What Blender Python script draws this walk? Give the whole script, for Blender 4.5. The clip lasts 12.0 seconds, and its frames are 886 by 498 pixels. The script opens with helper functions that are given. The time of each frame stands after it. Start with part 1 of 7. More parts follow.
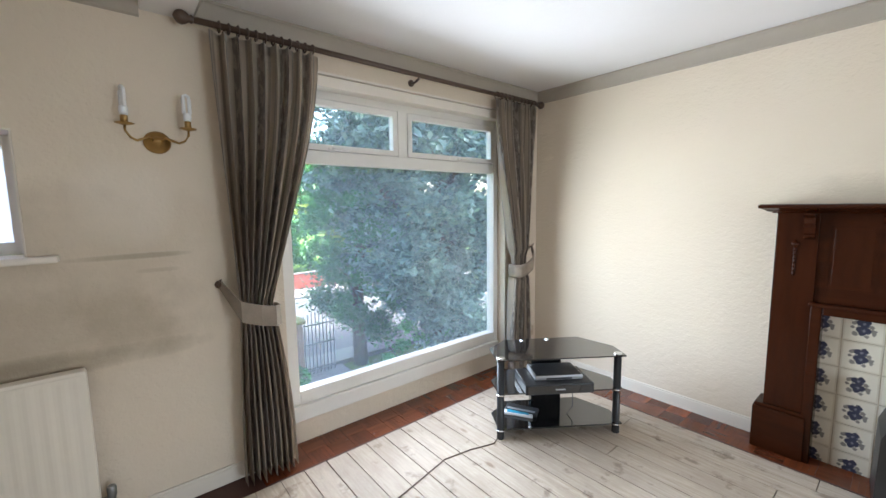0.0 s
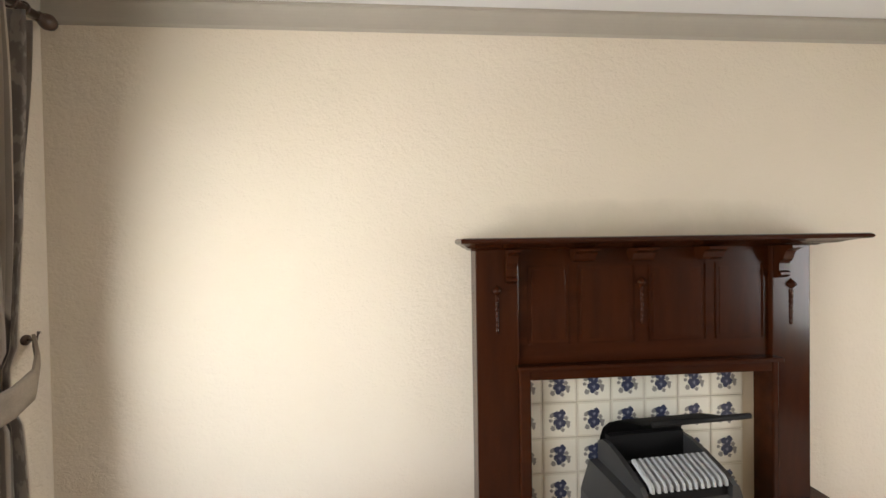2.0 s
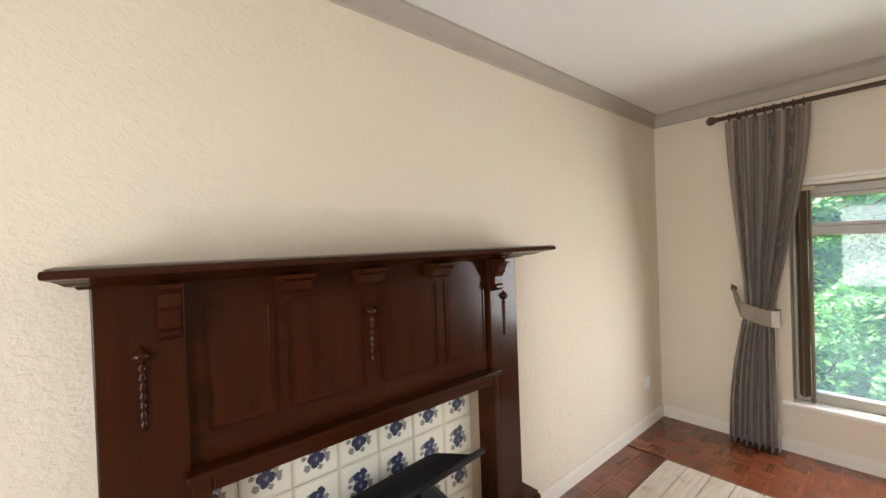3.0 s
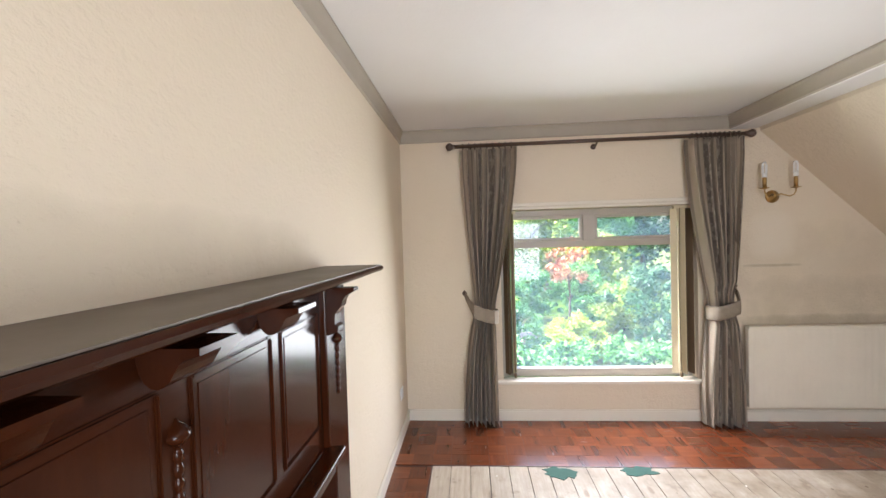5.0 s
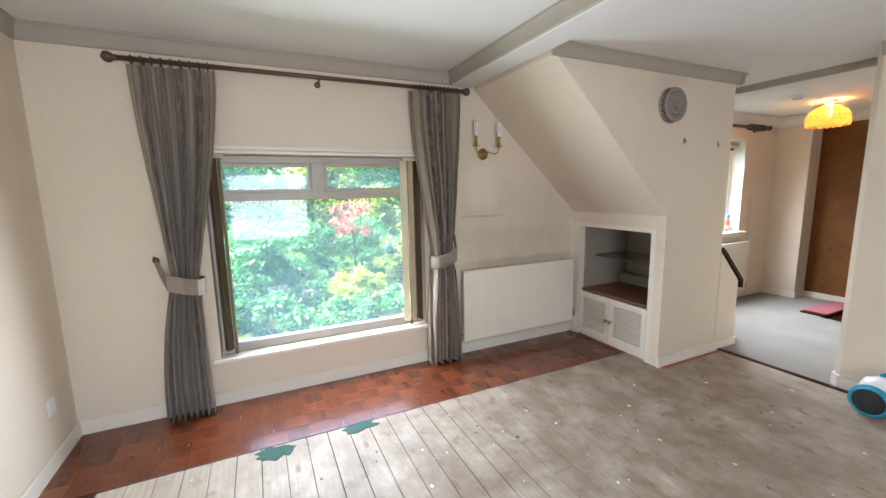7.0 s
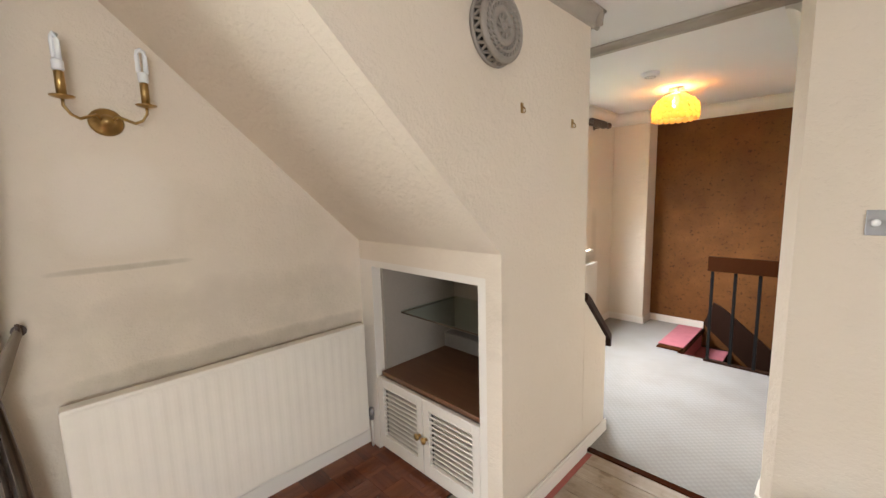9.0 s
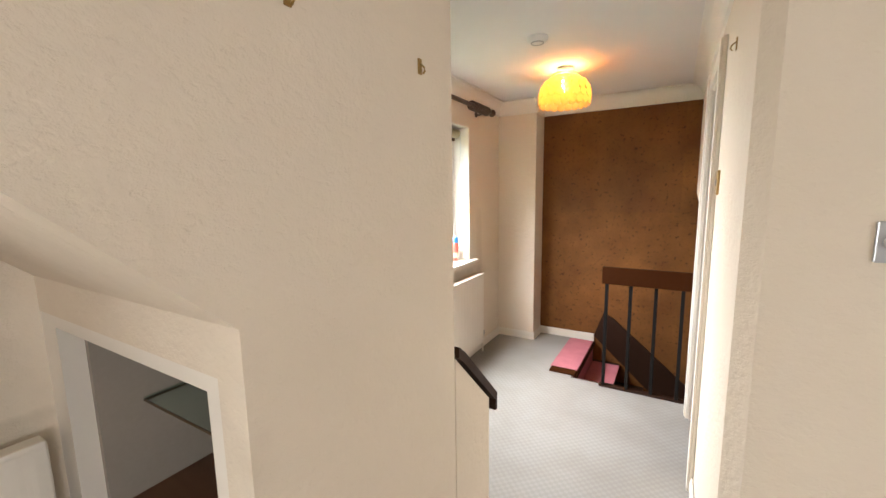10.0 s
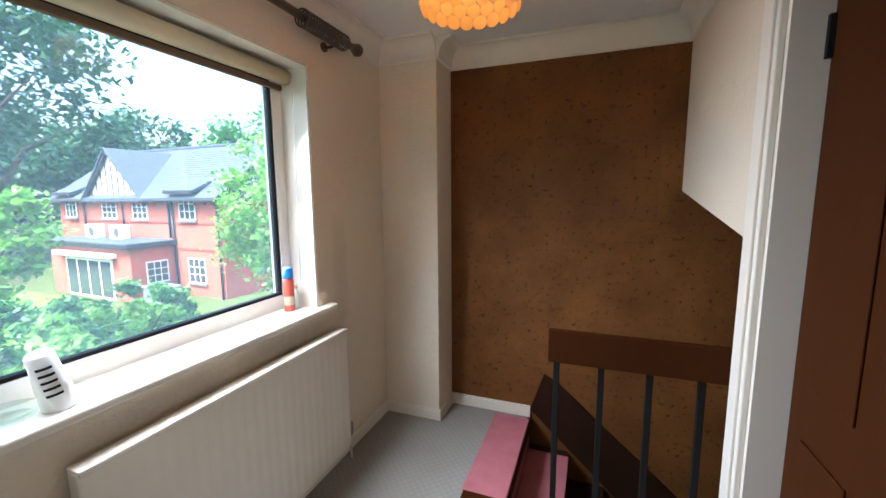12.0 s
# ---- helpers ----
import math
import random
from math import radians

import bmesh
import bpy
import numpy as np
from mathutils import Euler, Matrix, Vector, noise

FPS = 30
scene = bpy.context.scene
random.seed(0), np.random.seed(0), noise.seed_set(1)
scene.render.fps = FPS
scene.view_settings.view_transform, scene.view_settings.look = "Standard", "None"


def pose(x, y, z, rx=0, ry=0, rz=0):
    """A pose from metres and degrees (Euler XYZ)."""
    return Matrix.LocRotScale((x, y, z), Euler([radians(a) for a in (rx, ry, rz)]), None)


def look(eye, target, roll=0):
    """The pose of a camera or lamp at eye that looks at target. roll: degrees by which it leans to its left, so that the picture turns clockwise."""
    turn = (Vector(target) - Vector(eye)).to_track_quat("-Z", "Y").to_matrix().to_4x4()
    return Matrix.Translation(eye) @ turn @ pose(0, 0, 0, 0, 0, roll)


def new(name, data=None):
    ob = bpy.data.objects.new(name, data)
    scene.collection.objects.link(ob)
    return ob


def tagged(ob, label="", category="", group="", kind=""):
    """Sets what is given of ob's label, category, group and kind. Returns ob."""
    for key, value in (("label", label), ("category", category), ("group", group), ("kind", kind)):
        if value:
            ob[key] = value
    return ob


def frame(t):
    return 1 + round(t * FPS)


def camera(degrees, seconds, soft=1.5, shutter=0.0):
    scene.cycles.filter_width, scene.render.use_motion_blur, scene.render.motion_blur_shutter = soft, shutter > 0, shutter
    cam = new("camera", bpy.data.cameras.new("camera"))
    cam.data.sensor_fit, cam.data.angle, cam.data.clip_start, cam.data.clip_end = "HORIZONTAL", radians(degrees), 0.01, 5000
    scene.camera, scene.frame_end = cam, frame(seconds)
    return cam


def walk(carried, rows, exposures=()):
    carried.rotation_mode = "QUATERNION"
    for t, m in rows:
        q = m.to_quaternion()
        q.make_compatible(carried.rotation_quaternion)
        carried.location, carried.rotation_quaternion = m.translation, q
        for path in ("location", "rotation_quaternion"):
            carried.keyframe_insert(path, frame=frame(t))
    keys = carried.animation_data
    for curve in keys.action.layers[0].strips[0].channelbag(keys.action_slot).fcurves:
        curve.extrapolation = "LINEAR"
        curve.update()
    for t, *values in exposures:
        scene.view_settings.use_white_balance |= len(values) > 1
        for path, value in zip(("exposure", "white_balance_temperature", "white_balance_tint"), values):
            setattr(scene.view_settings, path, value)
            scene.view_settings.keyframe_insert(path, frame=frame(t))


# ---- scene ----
cam = camera(96.6, 12.0)

PATH = [
    (0, (-2.895, -2.946, 1.428), (-4.423, -1.674, 1.208), -0.8),
    (0.5, (-3.217, -2.586, 1.42), (-4.642, -1.194, 1.242), -0.8),
    (1, (-3.458, -2.272, 1.426), (-4.624, -0.654, 1.279), -0.9),
    (1.5, (-3.567, -1.932, 1.443), (-4.232, -0.05, 1.324), -0.9),
    (2, (-3.637, -1.703, 1.391), (-3.489, 0.292, 1.363), -0.9),
    (2.5, (-3.527, -1.517, 1.401), (-2.652, 0.281, 1.368), -1.3),
    (2.7, (-3.454, -1.44, 1.412), (-2.381, 0.248, 1.387), -1.7),
    (4.3, (-3.167, -0.61, 1.477), (-1.31, 0.133, 1.449), -1.5),
    (4.5, (-3.163, -0.581, 1.483), (-1.247, -0.01, 1.462), -1.6),
    (5, (-3.24, -0.56, 1.495), (-1.246, -0.42, 1.449), -1.7),
    (5.5, (-3.331, -0.533, 1.446), (-1.35, -0.769, 1.321), -1.7),
    (6, (-3.366, -0.582, 1.429), (-1.444, -1.091, 1.212), -1.6),
    (6.5, (-3.222, -0.781, 1.427), (-1.37, -1.485, 1.153), -1.9),
    (6.7, (-3.141, -0.899, 1.443), (-1.313, -1.661, 1.159), -1.6),
    (8.3, (-2.233, -2.104, 1.483), (-0.648, -3.29, 1.2), -1.1),
    (8.5, (-2.116, -2.262, 1.459), (-0.578, -3.513, 1.2), -1.7),
    (9, (-1.91, -2.705, 1.458), (-0.508, -4.107, 1.193), -1.5),
    (9.5, (-1.744, -3.164, 1.451), (-0.514, -4.718, 1.18), -1.3),
    (10, (-1.606, -3.569, 1.444), (-0.604, -5.277, 1.165), -0.9),
    (10.5, (-1.578, -4.009, 1.438), (-0.765, -5.814, 1.155), -0.6),
    (11, (-1.51, -4.382, 1.42), (-0.824, -6.24, 1.143), -0.4),
    (11.5, (-1.414, -4.703, 1.4), (-0.783, -6.583, 1.139), -0.4),
    (12, (-1.322, -5.071, 1.398), (-0.62, -6.925, 1.134), -0.4),
]
walk(cam, [(t, look(eye, target, roll)) for t, eye, target, roll in PATH], exposures=[(0, 3.08, 6050, 9), (0.5, 3.04, 6000, 9), (1.5, 2.9, 6250, 11), (2.0, 3.06, 6900, 12), (2.5, 3.13, 6950, 13), (4.5, 3.28, 6600, 14), (5.5, 3.42, 6500, 15), (6.5, 3.38, 6050, 12), (8.5, 3.42, 6250, 9), (9, 3.66, 6500, 13), (10, 3.6, 6700, 13), (11, 3.0, 5850, 9), (12, 2.74, 5850, 10)])

# ---- light ----
world = bpy.data.worlds.new("world")
scene.world = world
world.use_nodes = True
_n = world.node_tree.nodes
_sky = _n.new("ShaderNodeTexSky")
_sky.sky_type = "NISHITA"
_sky.sun_disc = False
_sky.sun_elevation = radians(55)
_sky.sun_rotation = radians(0)
_sky.air_density, _sky.dust_density, _sky.ozone_density = 1.0, 4.0, 1.0
world.node_tree.links.new(_sky.outputs[0], _n["Background"].inputs[0])
_n["Background"].inputs[1].default_value = 0.15
sun_data = bpy.data.lights.new("sun", "SUN")
sun_data.energy, sun_data.angle, sun_data.color = 2.5, radians(20), (1.0, 0.96, 0.9)
sun_lamp = new("sun", sun_data)
sun_lamp.matrix_world = look((0, 0, 30), (-0.08, -0.55, 30 - 1.0))


def window_light(name, centre, target, sx, sy, watts, spread):
    d = bpy.data.lights.new(name, "AREA")
    d.shape, d.size, d.size_y, d.energy, d.color = "RECTANGLE", sx, sy, watts, (0.88, 0.94, 1.0)
    d.spread = radians(spread)
    o = new(name, d)
    o.matrix_world = look(centre, target)
    return o


# each leans down a little, as the high sky shines in; the hall's in strips above its sill
window_light("window_light_street", (-5.02, -1.33, 1.18), (-4.02, -1.33, 1.06), 1.35, 1.2, 6.6, 170)
window_light("window_light_garden", (-0.075, -1.57, 1.0), (-1.075, -1.57, 0.74), 1.2, 0.95, 5.6, 170)
for z in (1.14, 1.42, 1.70):
    window_light("window_light_hall", (-0.03, -6.03, z), (-1.03, -6.03, z - 0.8), 1.0, 0.26, 1.55, 128)

# ---- materials ----
def _node(nt, kind, **kw):
    n = nt.nodes.new(kind)
    for k, v in kw.items():
        n.inputs[k].default_value = v
    return n


def _math(nt, op, a, b=None):
    n = nt.nodes.new("ShaderNodeMath")
    n.operation = op
    for i, v in enumerate((a, b)):
        if v is None:
            continue
        if isinstance(v, (int, float)):
            n.inputs[i].default_value = v
        else:
            nt.links.new(v, n.inputs[i])
    return n.outputs[0]


def _mix(nt, fac, a, b, mode="MIX"):
    n = nt.nodes.new("ShaderNodeMix")
    n.data_type, n.blend_type = "RGBA", mode
    for sock, v in ((n.inputs[0], fac), (n.inputs[6], a), (n.inputs[7], b)):
        if isinstance(v, (int, float)):
            sock.default_value = v
        elif isinstance(v, tuple):
            sock.default_value = (*v, 1)
        else:
            nt.links.new(v, sock)
    return n.outputs[2]


def _ramp(nt, src, lo, hi):
    n = nt.nodes.new("ShaderNodeMapRange")
    n.inputs[1].default_value, n.inputs[2].default_value = lo, hi
    nt.links.new(src, n.inputs[0])
    return n.outputs[0]


def _coords(nt, scale=(1, 1, 1), kind="Object"):
    tc = nt.nodes.new("ShaderNodeTexCoord")
    mp = nt.nodes.new("ShaderNodeMapping")
    mp.inputs["Scale"].default_value = scale
    nt.links.new(tc.outputs[kind], mp.inputs[0])
    return mp.outputs[0]


def _noise(nt, vec, scale, detail=4, rough=0.55):
    n = _node(nt, "ShaderNodeTexNoise", Scale=scale, Detail=detail, Roughness=rough)
    nt.links.new(vec, n.inputs["Vector"])
    return n.outputs["Fac"]


def _bump(nt, bsdf, height, strength, distance):
    b = _node(nt, "ShaderNodeBump", Strength=strength, Distance=distance)
    nt.links.new(height, b.inputs["Height"])
    nt.links.new(b.outputs[0], bsdf.inputs["Normal"])


def mat(name, base, rough=0.5, metal=0.0, vary=0.12, dark=None, scale=6.0, stretch=(1, 1, 1), fine=60.0, bump=0.1, dist=0.002, piece=0.0, spec=0.5, coat=0.0, rvar=0.12):
    """A surface with broad stains, fine grain, uneven gloss and relief."""
    m = bpy.data.materials.new(name)
    m.use_nodes = True
    nt = m.node_tree
    bs = nt.nodes["Principled BSDF"]
    vec = _coords(nt, stretch)
    if piece:
        own = nt.nodes.new("ShaderNodeObjectInfo")
        shift = nt.nodes.new("ShaderNodeVectorMath")
        shift.operation = "ADD"
        nt.links.new(vec, shift.inputs[0])
        nt.links.new(_math(nt, "MULTIPLY", own.outputs["Random"], 37.0), shift.inputs[1])
        vec = shift.outputs[0]
    broad, grain = _noise(nt, vec, scale), _noise(nt, vec, fine, 3)
    dark = dark or tuple(c * 0.72 for c in base)
    fac = _math(nt, "MULTIPLY", _ramp(nt, broad, 0.3, 0.75), min(1.0, vary * 4))
    col = _mix(nt, fac, base, dark)
    col = _mix(nt, vary, col, _mix(nt, grain, tuple(c * 0.55 for c in base), tuple(min(1, c * 1.3) for c in base)))
    if piece:
        oi = nt.nodes.new("ShaderNodeObjectInfo")
        ge = nt.nodes.new("ShaderNodeNewGeometry")
        for src, share in ((oi.outputs["Random"], piece * 0.8), (ge.outputs["Random Per Island"], piece * 0.5)):
            col = _mix(nt, _math(nt, "MULTIPLY", src, share), col, tuple(c * 0.3 for c in base))
    nt.links.new(col, bs.inputs["Base Color"])
    bs.inputs["Metallic"].default_value = metal
    bs.inputs["Specular IOR Level"].default_value = spec
    bs.inputs["Coat Weight"].default_value = coat
    bs.inputs["Coat Roughness"].default_value = 0.08
    nt.links.new(_math(nt, "ADD", _math(nt, "MULTIPLY", broad, rvar), max(0.02, rough - rvar / 2)), bs.inputs["Roughness"])
    if bump:
        _bump(nt, bs, _math(nt, "ADD", _math(nt, "MULTIPLY", grain, 0.6), broad), bump, dist)
    return m


def wall_paint(name, base, dirt_shade=(), relief=0.6):
    """Old emulsion over a lumpy textured paper. Marks: centre, half sizes, strength, tone; some are dirt, some shade
    put into the colour.
    """
    m = bpy.data.materials.new(name)
    m.use_nodes = True
    nt = m.node_tree
    bs = nt.nodes["Principled BSDF"]
    vec = _coords(nt)
    broad = _noise(nt, vec, 1.3, 5)
    lump = _noise(nt, _coords(nt, (1, 1, 1.15)), 62, 3, 0.6)
    ripple = _noise(nt, _coords(nt, (1, 1, 1.1)), 24, 3, 0.5)
    chip = _ramp(nt, _noise(nt, _coords(nt, (1, 1, 1.9)), 38, 4, 0.62), 0.56, 0.66)
    col = _mix(nt, _math(nt, "MULTIPLY", _ramp(nt, broad, 0.35, 0.7), 0.5), base, tuple(c * f for c, f in zip(base, (0.93, 0.91, 0.87))))
    sep = nt.nodes.new("ShaderNodeSeparateXYZ")
    nt.links.new(vec, sep.inputs[0])
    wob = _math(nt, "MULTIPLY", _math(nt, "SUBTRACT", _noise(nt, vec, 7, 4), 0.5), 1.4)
    for centre, half, strength, *tone in dirt_shade:
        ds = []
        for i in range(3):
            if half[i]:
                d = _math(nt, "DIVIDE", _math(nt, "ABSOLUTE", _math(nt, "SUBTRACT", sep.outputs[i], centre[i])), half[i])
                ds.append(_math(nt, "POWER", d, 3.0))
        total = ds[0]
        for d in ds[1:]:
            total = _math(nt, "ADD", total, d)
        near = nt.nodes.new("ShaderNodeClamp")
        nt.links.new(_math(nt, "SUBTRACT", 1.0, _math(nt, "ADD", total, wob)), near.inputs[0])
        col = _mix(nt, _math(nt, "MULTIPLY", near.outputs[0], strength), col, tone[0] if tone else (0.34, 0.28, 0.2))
    nt.links.new(col, bs.inputs["Base Color"])
    bs.inputs["Roughness"].default_value = 0.75
    bs.inputs["Specular IOR Level"].default_value = 0.3
    _bump(nt, bs, _math(nt, "SUBTRACT", _math(nt, "ADD", lump, _math(nt, "MULTIPLY", ripple, 1.4)), _math(nt, "MULTIPLY", chip, 0.2)), relief, 0.005)
    return m


CREAM = (0.71, 0.612, 0.49)
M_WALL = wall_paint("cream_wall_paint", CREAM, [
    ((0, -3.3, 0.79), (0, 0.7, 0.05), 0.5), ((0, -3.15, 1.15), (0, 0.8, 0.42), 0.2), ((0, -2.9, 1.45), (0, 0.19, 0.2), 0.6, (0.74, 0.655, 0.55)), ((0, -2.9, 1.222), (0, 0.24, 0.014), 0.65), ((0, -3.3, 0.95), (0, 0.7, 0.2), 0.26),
    # the widest of these puts the shade of the unlit wall into the paint
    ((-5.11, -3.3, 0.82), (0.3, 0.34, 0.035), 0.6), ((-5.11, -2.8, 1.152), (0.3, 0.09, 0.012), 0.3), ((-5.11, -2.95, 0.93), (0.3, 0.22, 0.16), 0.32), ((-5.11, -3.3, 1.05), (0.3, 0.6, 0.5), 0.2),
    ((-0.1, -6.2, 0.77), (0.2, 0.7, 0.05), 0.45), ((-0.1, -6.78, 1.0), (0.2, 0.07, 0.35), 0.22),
    # above the mantel a darker area; in the corner, shade put into the paint
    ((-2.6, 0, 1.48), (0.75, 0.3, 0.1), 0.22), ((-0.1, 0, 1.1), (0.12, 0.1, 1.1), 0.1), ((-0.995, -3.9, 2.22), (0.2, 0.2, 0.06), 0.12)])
M_CEIL = wall_paint("white_ceiling_paint", (0.74, 0.715, 0.70), relief=0.12)
M_COVE = mat("grey_beige_coving_paint", (0.40, 0.35, 0.285), 0.6, vary=0.06, bump=0.08)
M_COVE_W = mat("cream_white_coving_paint", (0.74, 0.70, 0.63), 0.6, vary=0.06, bump=0.08)
M_GLOSS = mat("white_gloss_paint", (0.74, 0.675, 0.585), 0.35, vary=0.05, dark=(0.66, 0.61, 0.52), scale=9, bump=0.06)
M_UPVC = mat("off_white_window_paint", (0.76, 0.73, 0.68), 0.35, vary=0.06, dark=(0.58, 0.54, 0.47), bump=0.05)
# taupe tone: the backlit shade of off-white frames, put into the paint
M_BACKLIT_FRAME = mat("backlit_off_white_paint", (0.42, 0.38, 0.33), 0.4, vary=0.08, bump=0.05)
M_MAHOG = mat("mahogany_stain", (0.044, 0.0112, 0.0036), 0.2, vary=0.22, dark=(0.022, 0.0055, 0.0024), scale=2.2, stretch=(9, 9, 1), fine=30, bump=0.008, spec=0.16, coat=0.05, rvar=0.04)
M_MAHOG_H = mat("mahogany_stain_along", (0.044, 0.0112, 0.0036), 0.2, vary=0.22, dark=(0.022, 0.0055, 0.0024), scale=2.2, stretch=(1, 9, 9), fine=30, bump=0.008, spec=0.16, coat=0.05, rvar=0.04)
M_DUSTTOP = mat("dusty_shelf_top", (0.13, 0.10, 0.075), 0.5, vary=0.2, dark=(0.085, 0.06, 0.045), bump=0.05)
M_PARQ = mat("parquet_wood", (0.26, 0.07, 0.025), 0.25, vary=0.25, dark=(0.13, 0.034, 0.016), scale=5, stretch=(6, 1, 1), fine=50, bump=0.05, piece=0.8, coat=0.22)
# darker copy for turned blocks: sheen across the grain, put into the colour
M_PARQ_B = mat("parquet_wood_across_sheen", (0.22, 0.058, 0.022), 0.25, vary=0.25, dark=(0.085, 0.022, 0.011), scale=5, stretch=(6, 1, 1), fine=50, bump=0.05, piece=0.8, coat=0.22)
M_PARQ_GAP = mat("parquet_bedding", (0.06, 0.02, 0.012), 0.6, vary=0.1)
def board_mat():
    """Old scrubbed floorboards: long grain, knots, grey-brown stains and dark blots."""
    m = bpy.data.materials.new("worn_floorboard")
    m.use_nodes = True
    nt = m.node_tree
    bs = nt.nodes["Principled BSDF"]
    pos = nt.nodes.new("ShaderNodeNewGeometry").outputs["Position"]
    oi = nt.nodes.new("ShaderNodeObjectInfo")
    sh = nt.nodes.new("ShaderNodeVectorMath")
    sh.operation = "ADD"
    mp = nt.nodes.new("ShaderNodeMapping")
    mp.inputs["Scale"].default_value = (0.8, 9, 1)
    nt.links.new(pos, mp.inputs[0])
    nt.links.new(mp.outputs[0], sh.inputs[0])
    nt.links.new(_math(nt, "MULTIPLY", oi.outputs["Random"], 37.0), sh.inputs[1])
    grain = _noise(nt, sh.outputs[0], 7, 6, 0.65)
    stain, blot, fine = _noise(nt, pos, 1.7, 6, 0.6), _noise(nt, pos, 9, 4, 0.6), _noise(nt, pos, 70, 3)
    kp = nt.nodes.new("ShaderNodeMapping")
    kp.inputs["Scale"].default_value = (2.2, 5.5, 1)
    nt.links.new(pos, kp.inputs[0])
    vo = _node(nt, "ShaderNodeTexVoronoi", Scale=1.0)
    nt.links.new(kp.outputs[0], vo.inputs["Vector"])
    knot = _ramp(nt, vo.outputs["Distance"], 0.10, 0.05)
    col = _mix(nt, _ramp(nt, grain, 0.3, 0.72), (0.57, 0.485, 0.39), (0.36, 0.285, 0.21))
    col = _mix(nt, _math(nt, "MULTIPLY", oi.outputs["Random"], 0.35), col, (0.40, 0.34, 0.28))
    col = _mix(nt, _math(nt, "MULTIPLY", _ramp(nt, stain, 0.46, 0.7), 0.6), col, (0.27, 0.205, 0.145))
    col = _mix(nt, _math(nt, "MULTIPLY", _ramp(nt, blot, 0.59, 0.68), 0.65), col, (0.16, 0.115, 0.08))
    far = nt.nodes.new("ShaderNodeVectorMath")
    far.operation = "DISTANCE"
    nt.links.new(pos, far.inputs[0])
    far.inputs[1].default_value = (-1.2, -2.9, 0)
    worn = _math(nt, "MULTIPLY", _ramp(nt, far.outputs["Value"], 2.9, 1.2), _ramp(nt, _noise(nt, pos, 4.5, 6, 0.65), 0.28, 0.6))
    col = _mix(nt, _math(nt, "MULTIPLY", worn, 0.85), col, (0.19, 0.135, 0.088))
    col = _mix(nt, _math(nt, "MULTIPLY", knot, 0.7), col, (0.15, 0.085, 0.045))
    col = _mix(nt, _math(nt, "MULTIPLY", fine, 0.25), col, (0.33, 0.27, 0.21))
    nt.links.new(col, bs.inputs["Base Color"])
    nt.links.new(_math(nt, "ADD", _math(nt, "MULTIPLY", stain, 0.3), 0.45), bs.inputs["Roughness"])
    bs.inputs["Specular IOR Level"].default_value = 0.35
    _bump(nt, bs, _math(nt, "ADD", grain, fine), 0.3, 0.002)
    return m


M_BOARD = board_mat()
M_GAP = mat("dark_floor_void", (0.05, 0.04, 0.03), 0.9, vary=0.1)
M_CARPET = mat("grey_carpet", (0.33, 0.31, 0.285), 0.95, vary=0.2, dark=(0.2, 0.18, 0.16), scale=3, fine=120, bump=0.5, dist=0.004, spec=0.1)
M_PINK = mat("pink_stair_carpet", (0.47, 0.16, 0.18), 0.95, vary=0.2, scale=10, fine=150, bump=0.5, dist=0.004, spec=0.1)
def cork_mat():
    """Brown cork sheet with dark flecks and cloudy patches."""
    m = bpy.data.materials.new("cork_sheet")
    m.use_nodes = True
    nt = m.node_tree
    bs = nt.nodes["Principled BSDF"]
    tc = nt.nodes.new("ShaderNodeNewGeometry")
    oi = nt.nodes.new("ShaderNodeObjectInfo")
    vec = tc.outputs["Position"]
    vo = _node(nt, "ShaderNodeTexVoronoi", Scale=55)
    nt.links.new(vec, vo.inputs["Vector"])
    cloud, fleck, big = _noise(nt, vec, 3.5, 5), _noise(nt, vec, 34, 4, 0.7), _noise(nt, vec, 13, 2)
    col = _mix(nt, _ramp(nt, cloud, 0.3, 0.7), (0.12, 0.043, 0.0095), (0.23, 0.095, 0.022))
    col = _mix(nt, _math(nt, "MULTIPLY", oi.outputs["Random"], 0.45), col, (0.12, 0.046, 0.014))
    col = _mix(nt, _math(nt, "MULTIPLY", vo.outputs["Color"], 0.35), col, (0.13, 0.05, 0.018))
    col = _mix(nt, _ramp(nt, fleck, 0.58, 0.68), col, (0.055, 0.02, 0.007))
    col = _mix(nt, _math(nt, "MULTIPLY", _ramp(nt, big, 0.66, 0.76), 0.45), col, (0.05, 0.018, 0.008))
    nt.links.new(col, bs.inputs["Base Color"])
    bs.inputs["Roughness"].default_value = 0.6
    bs.inputs["Specular IOR Level"].default_value = 0.2
    _bump(nt, bs, _math(nt, "ADD", fleck, cloud), 0.3, 0.003)
    return m


M_CORK = cork_mat()
# brown-grey tone puts the recess's shade into its off-white paint
M_LINING = mat("shade_toned_cupboard_paint", (0.33, 0.28, 0.23), 0.7, vary=0.15, dark=(0.27, 0.23, 0.185), scale=3)
M_CASTIRON = mat("dark_enamel", (0.06, 0.057, 0.055), 0.38, metal=0.4, vary=0.15)
M_OAKSTAIN = mat("brown_stained_wood", (0.03, 0.012, 0.006), 0.5, spec=0.2, vary=0.22, scale=3, stretch=(6, 6, 1), bump=0.06)
M_SHELFWOOD = mat("dark_brown_shelf_board", (0.16, 0.072, 0.032), 0.45, vary=0.2, scale=3, stretch=(1, 6, 1), bump=0.05)
M_DOORWOOD = mat("orange_brown_door_wood", (0.048, 0.0135, 0.003), 0.6, spec=0.05, vary=0.2, dark=(0.04, 0.012, 0.0035), scale=3, stretch=(7, 7, 0.8), bump=0.06)
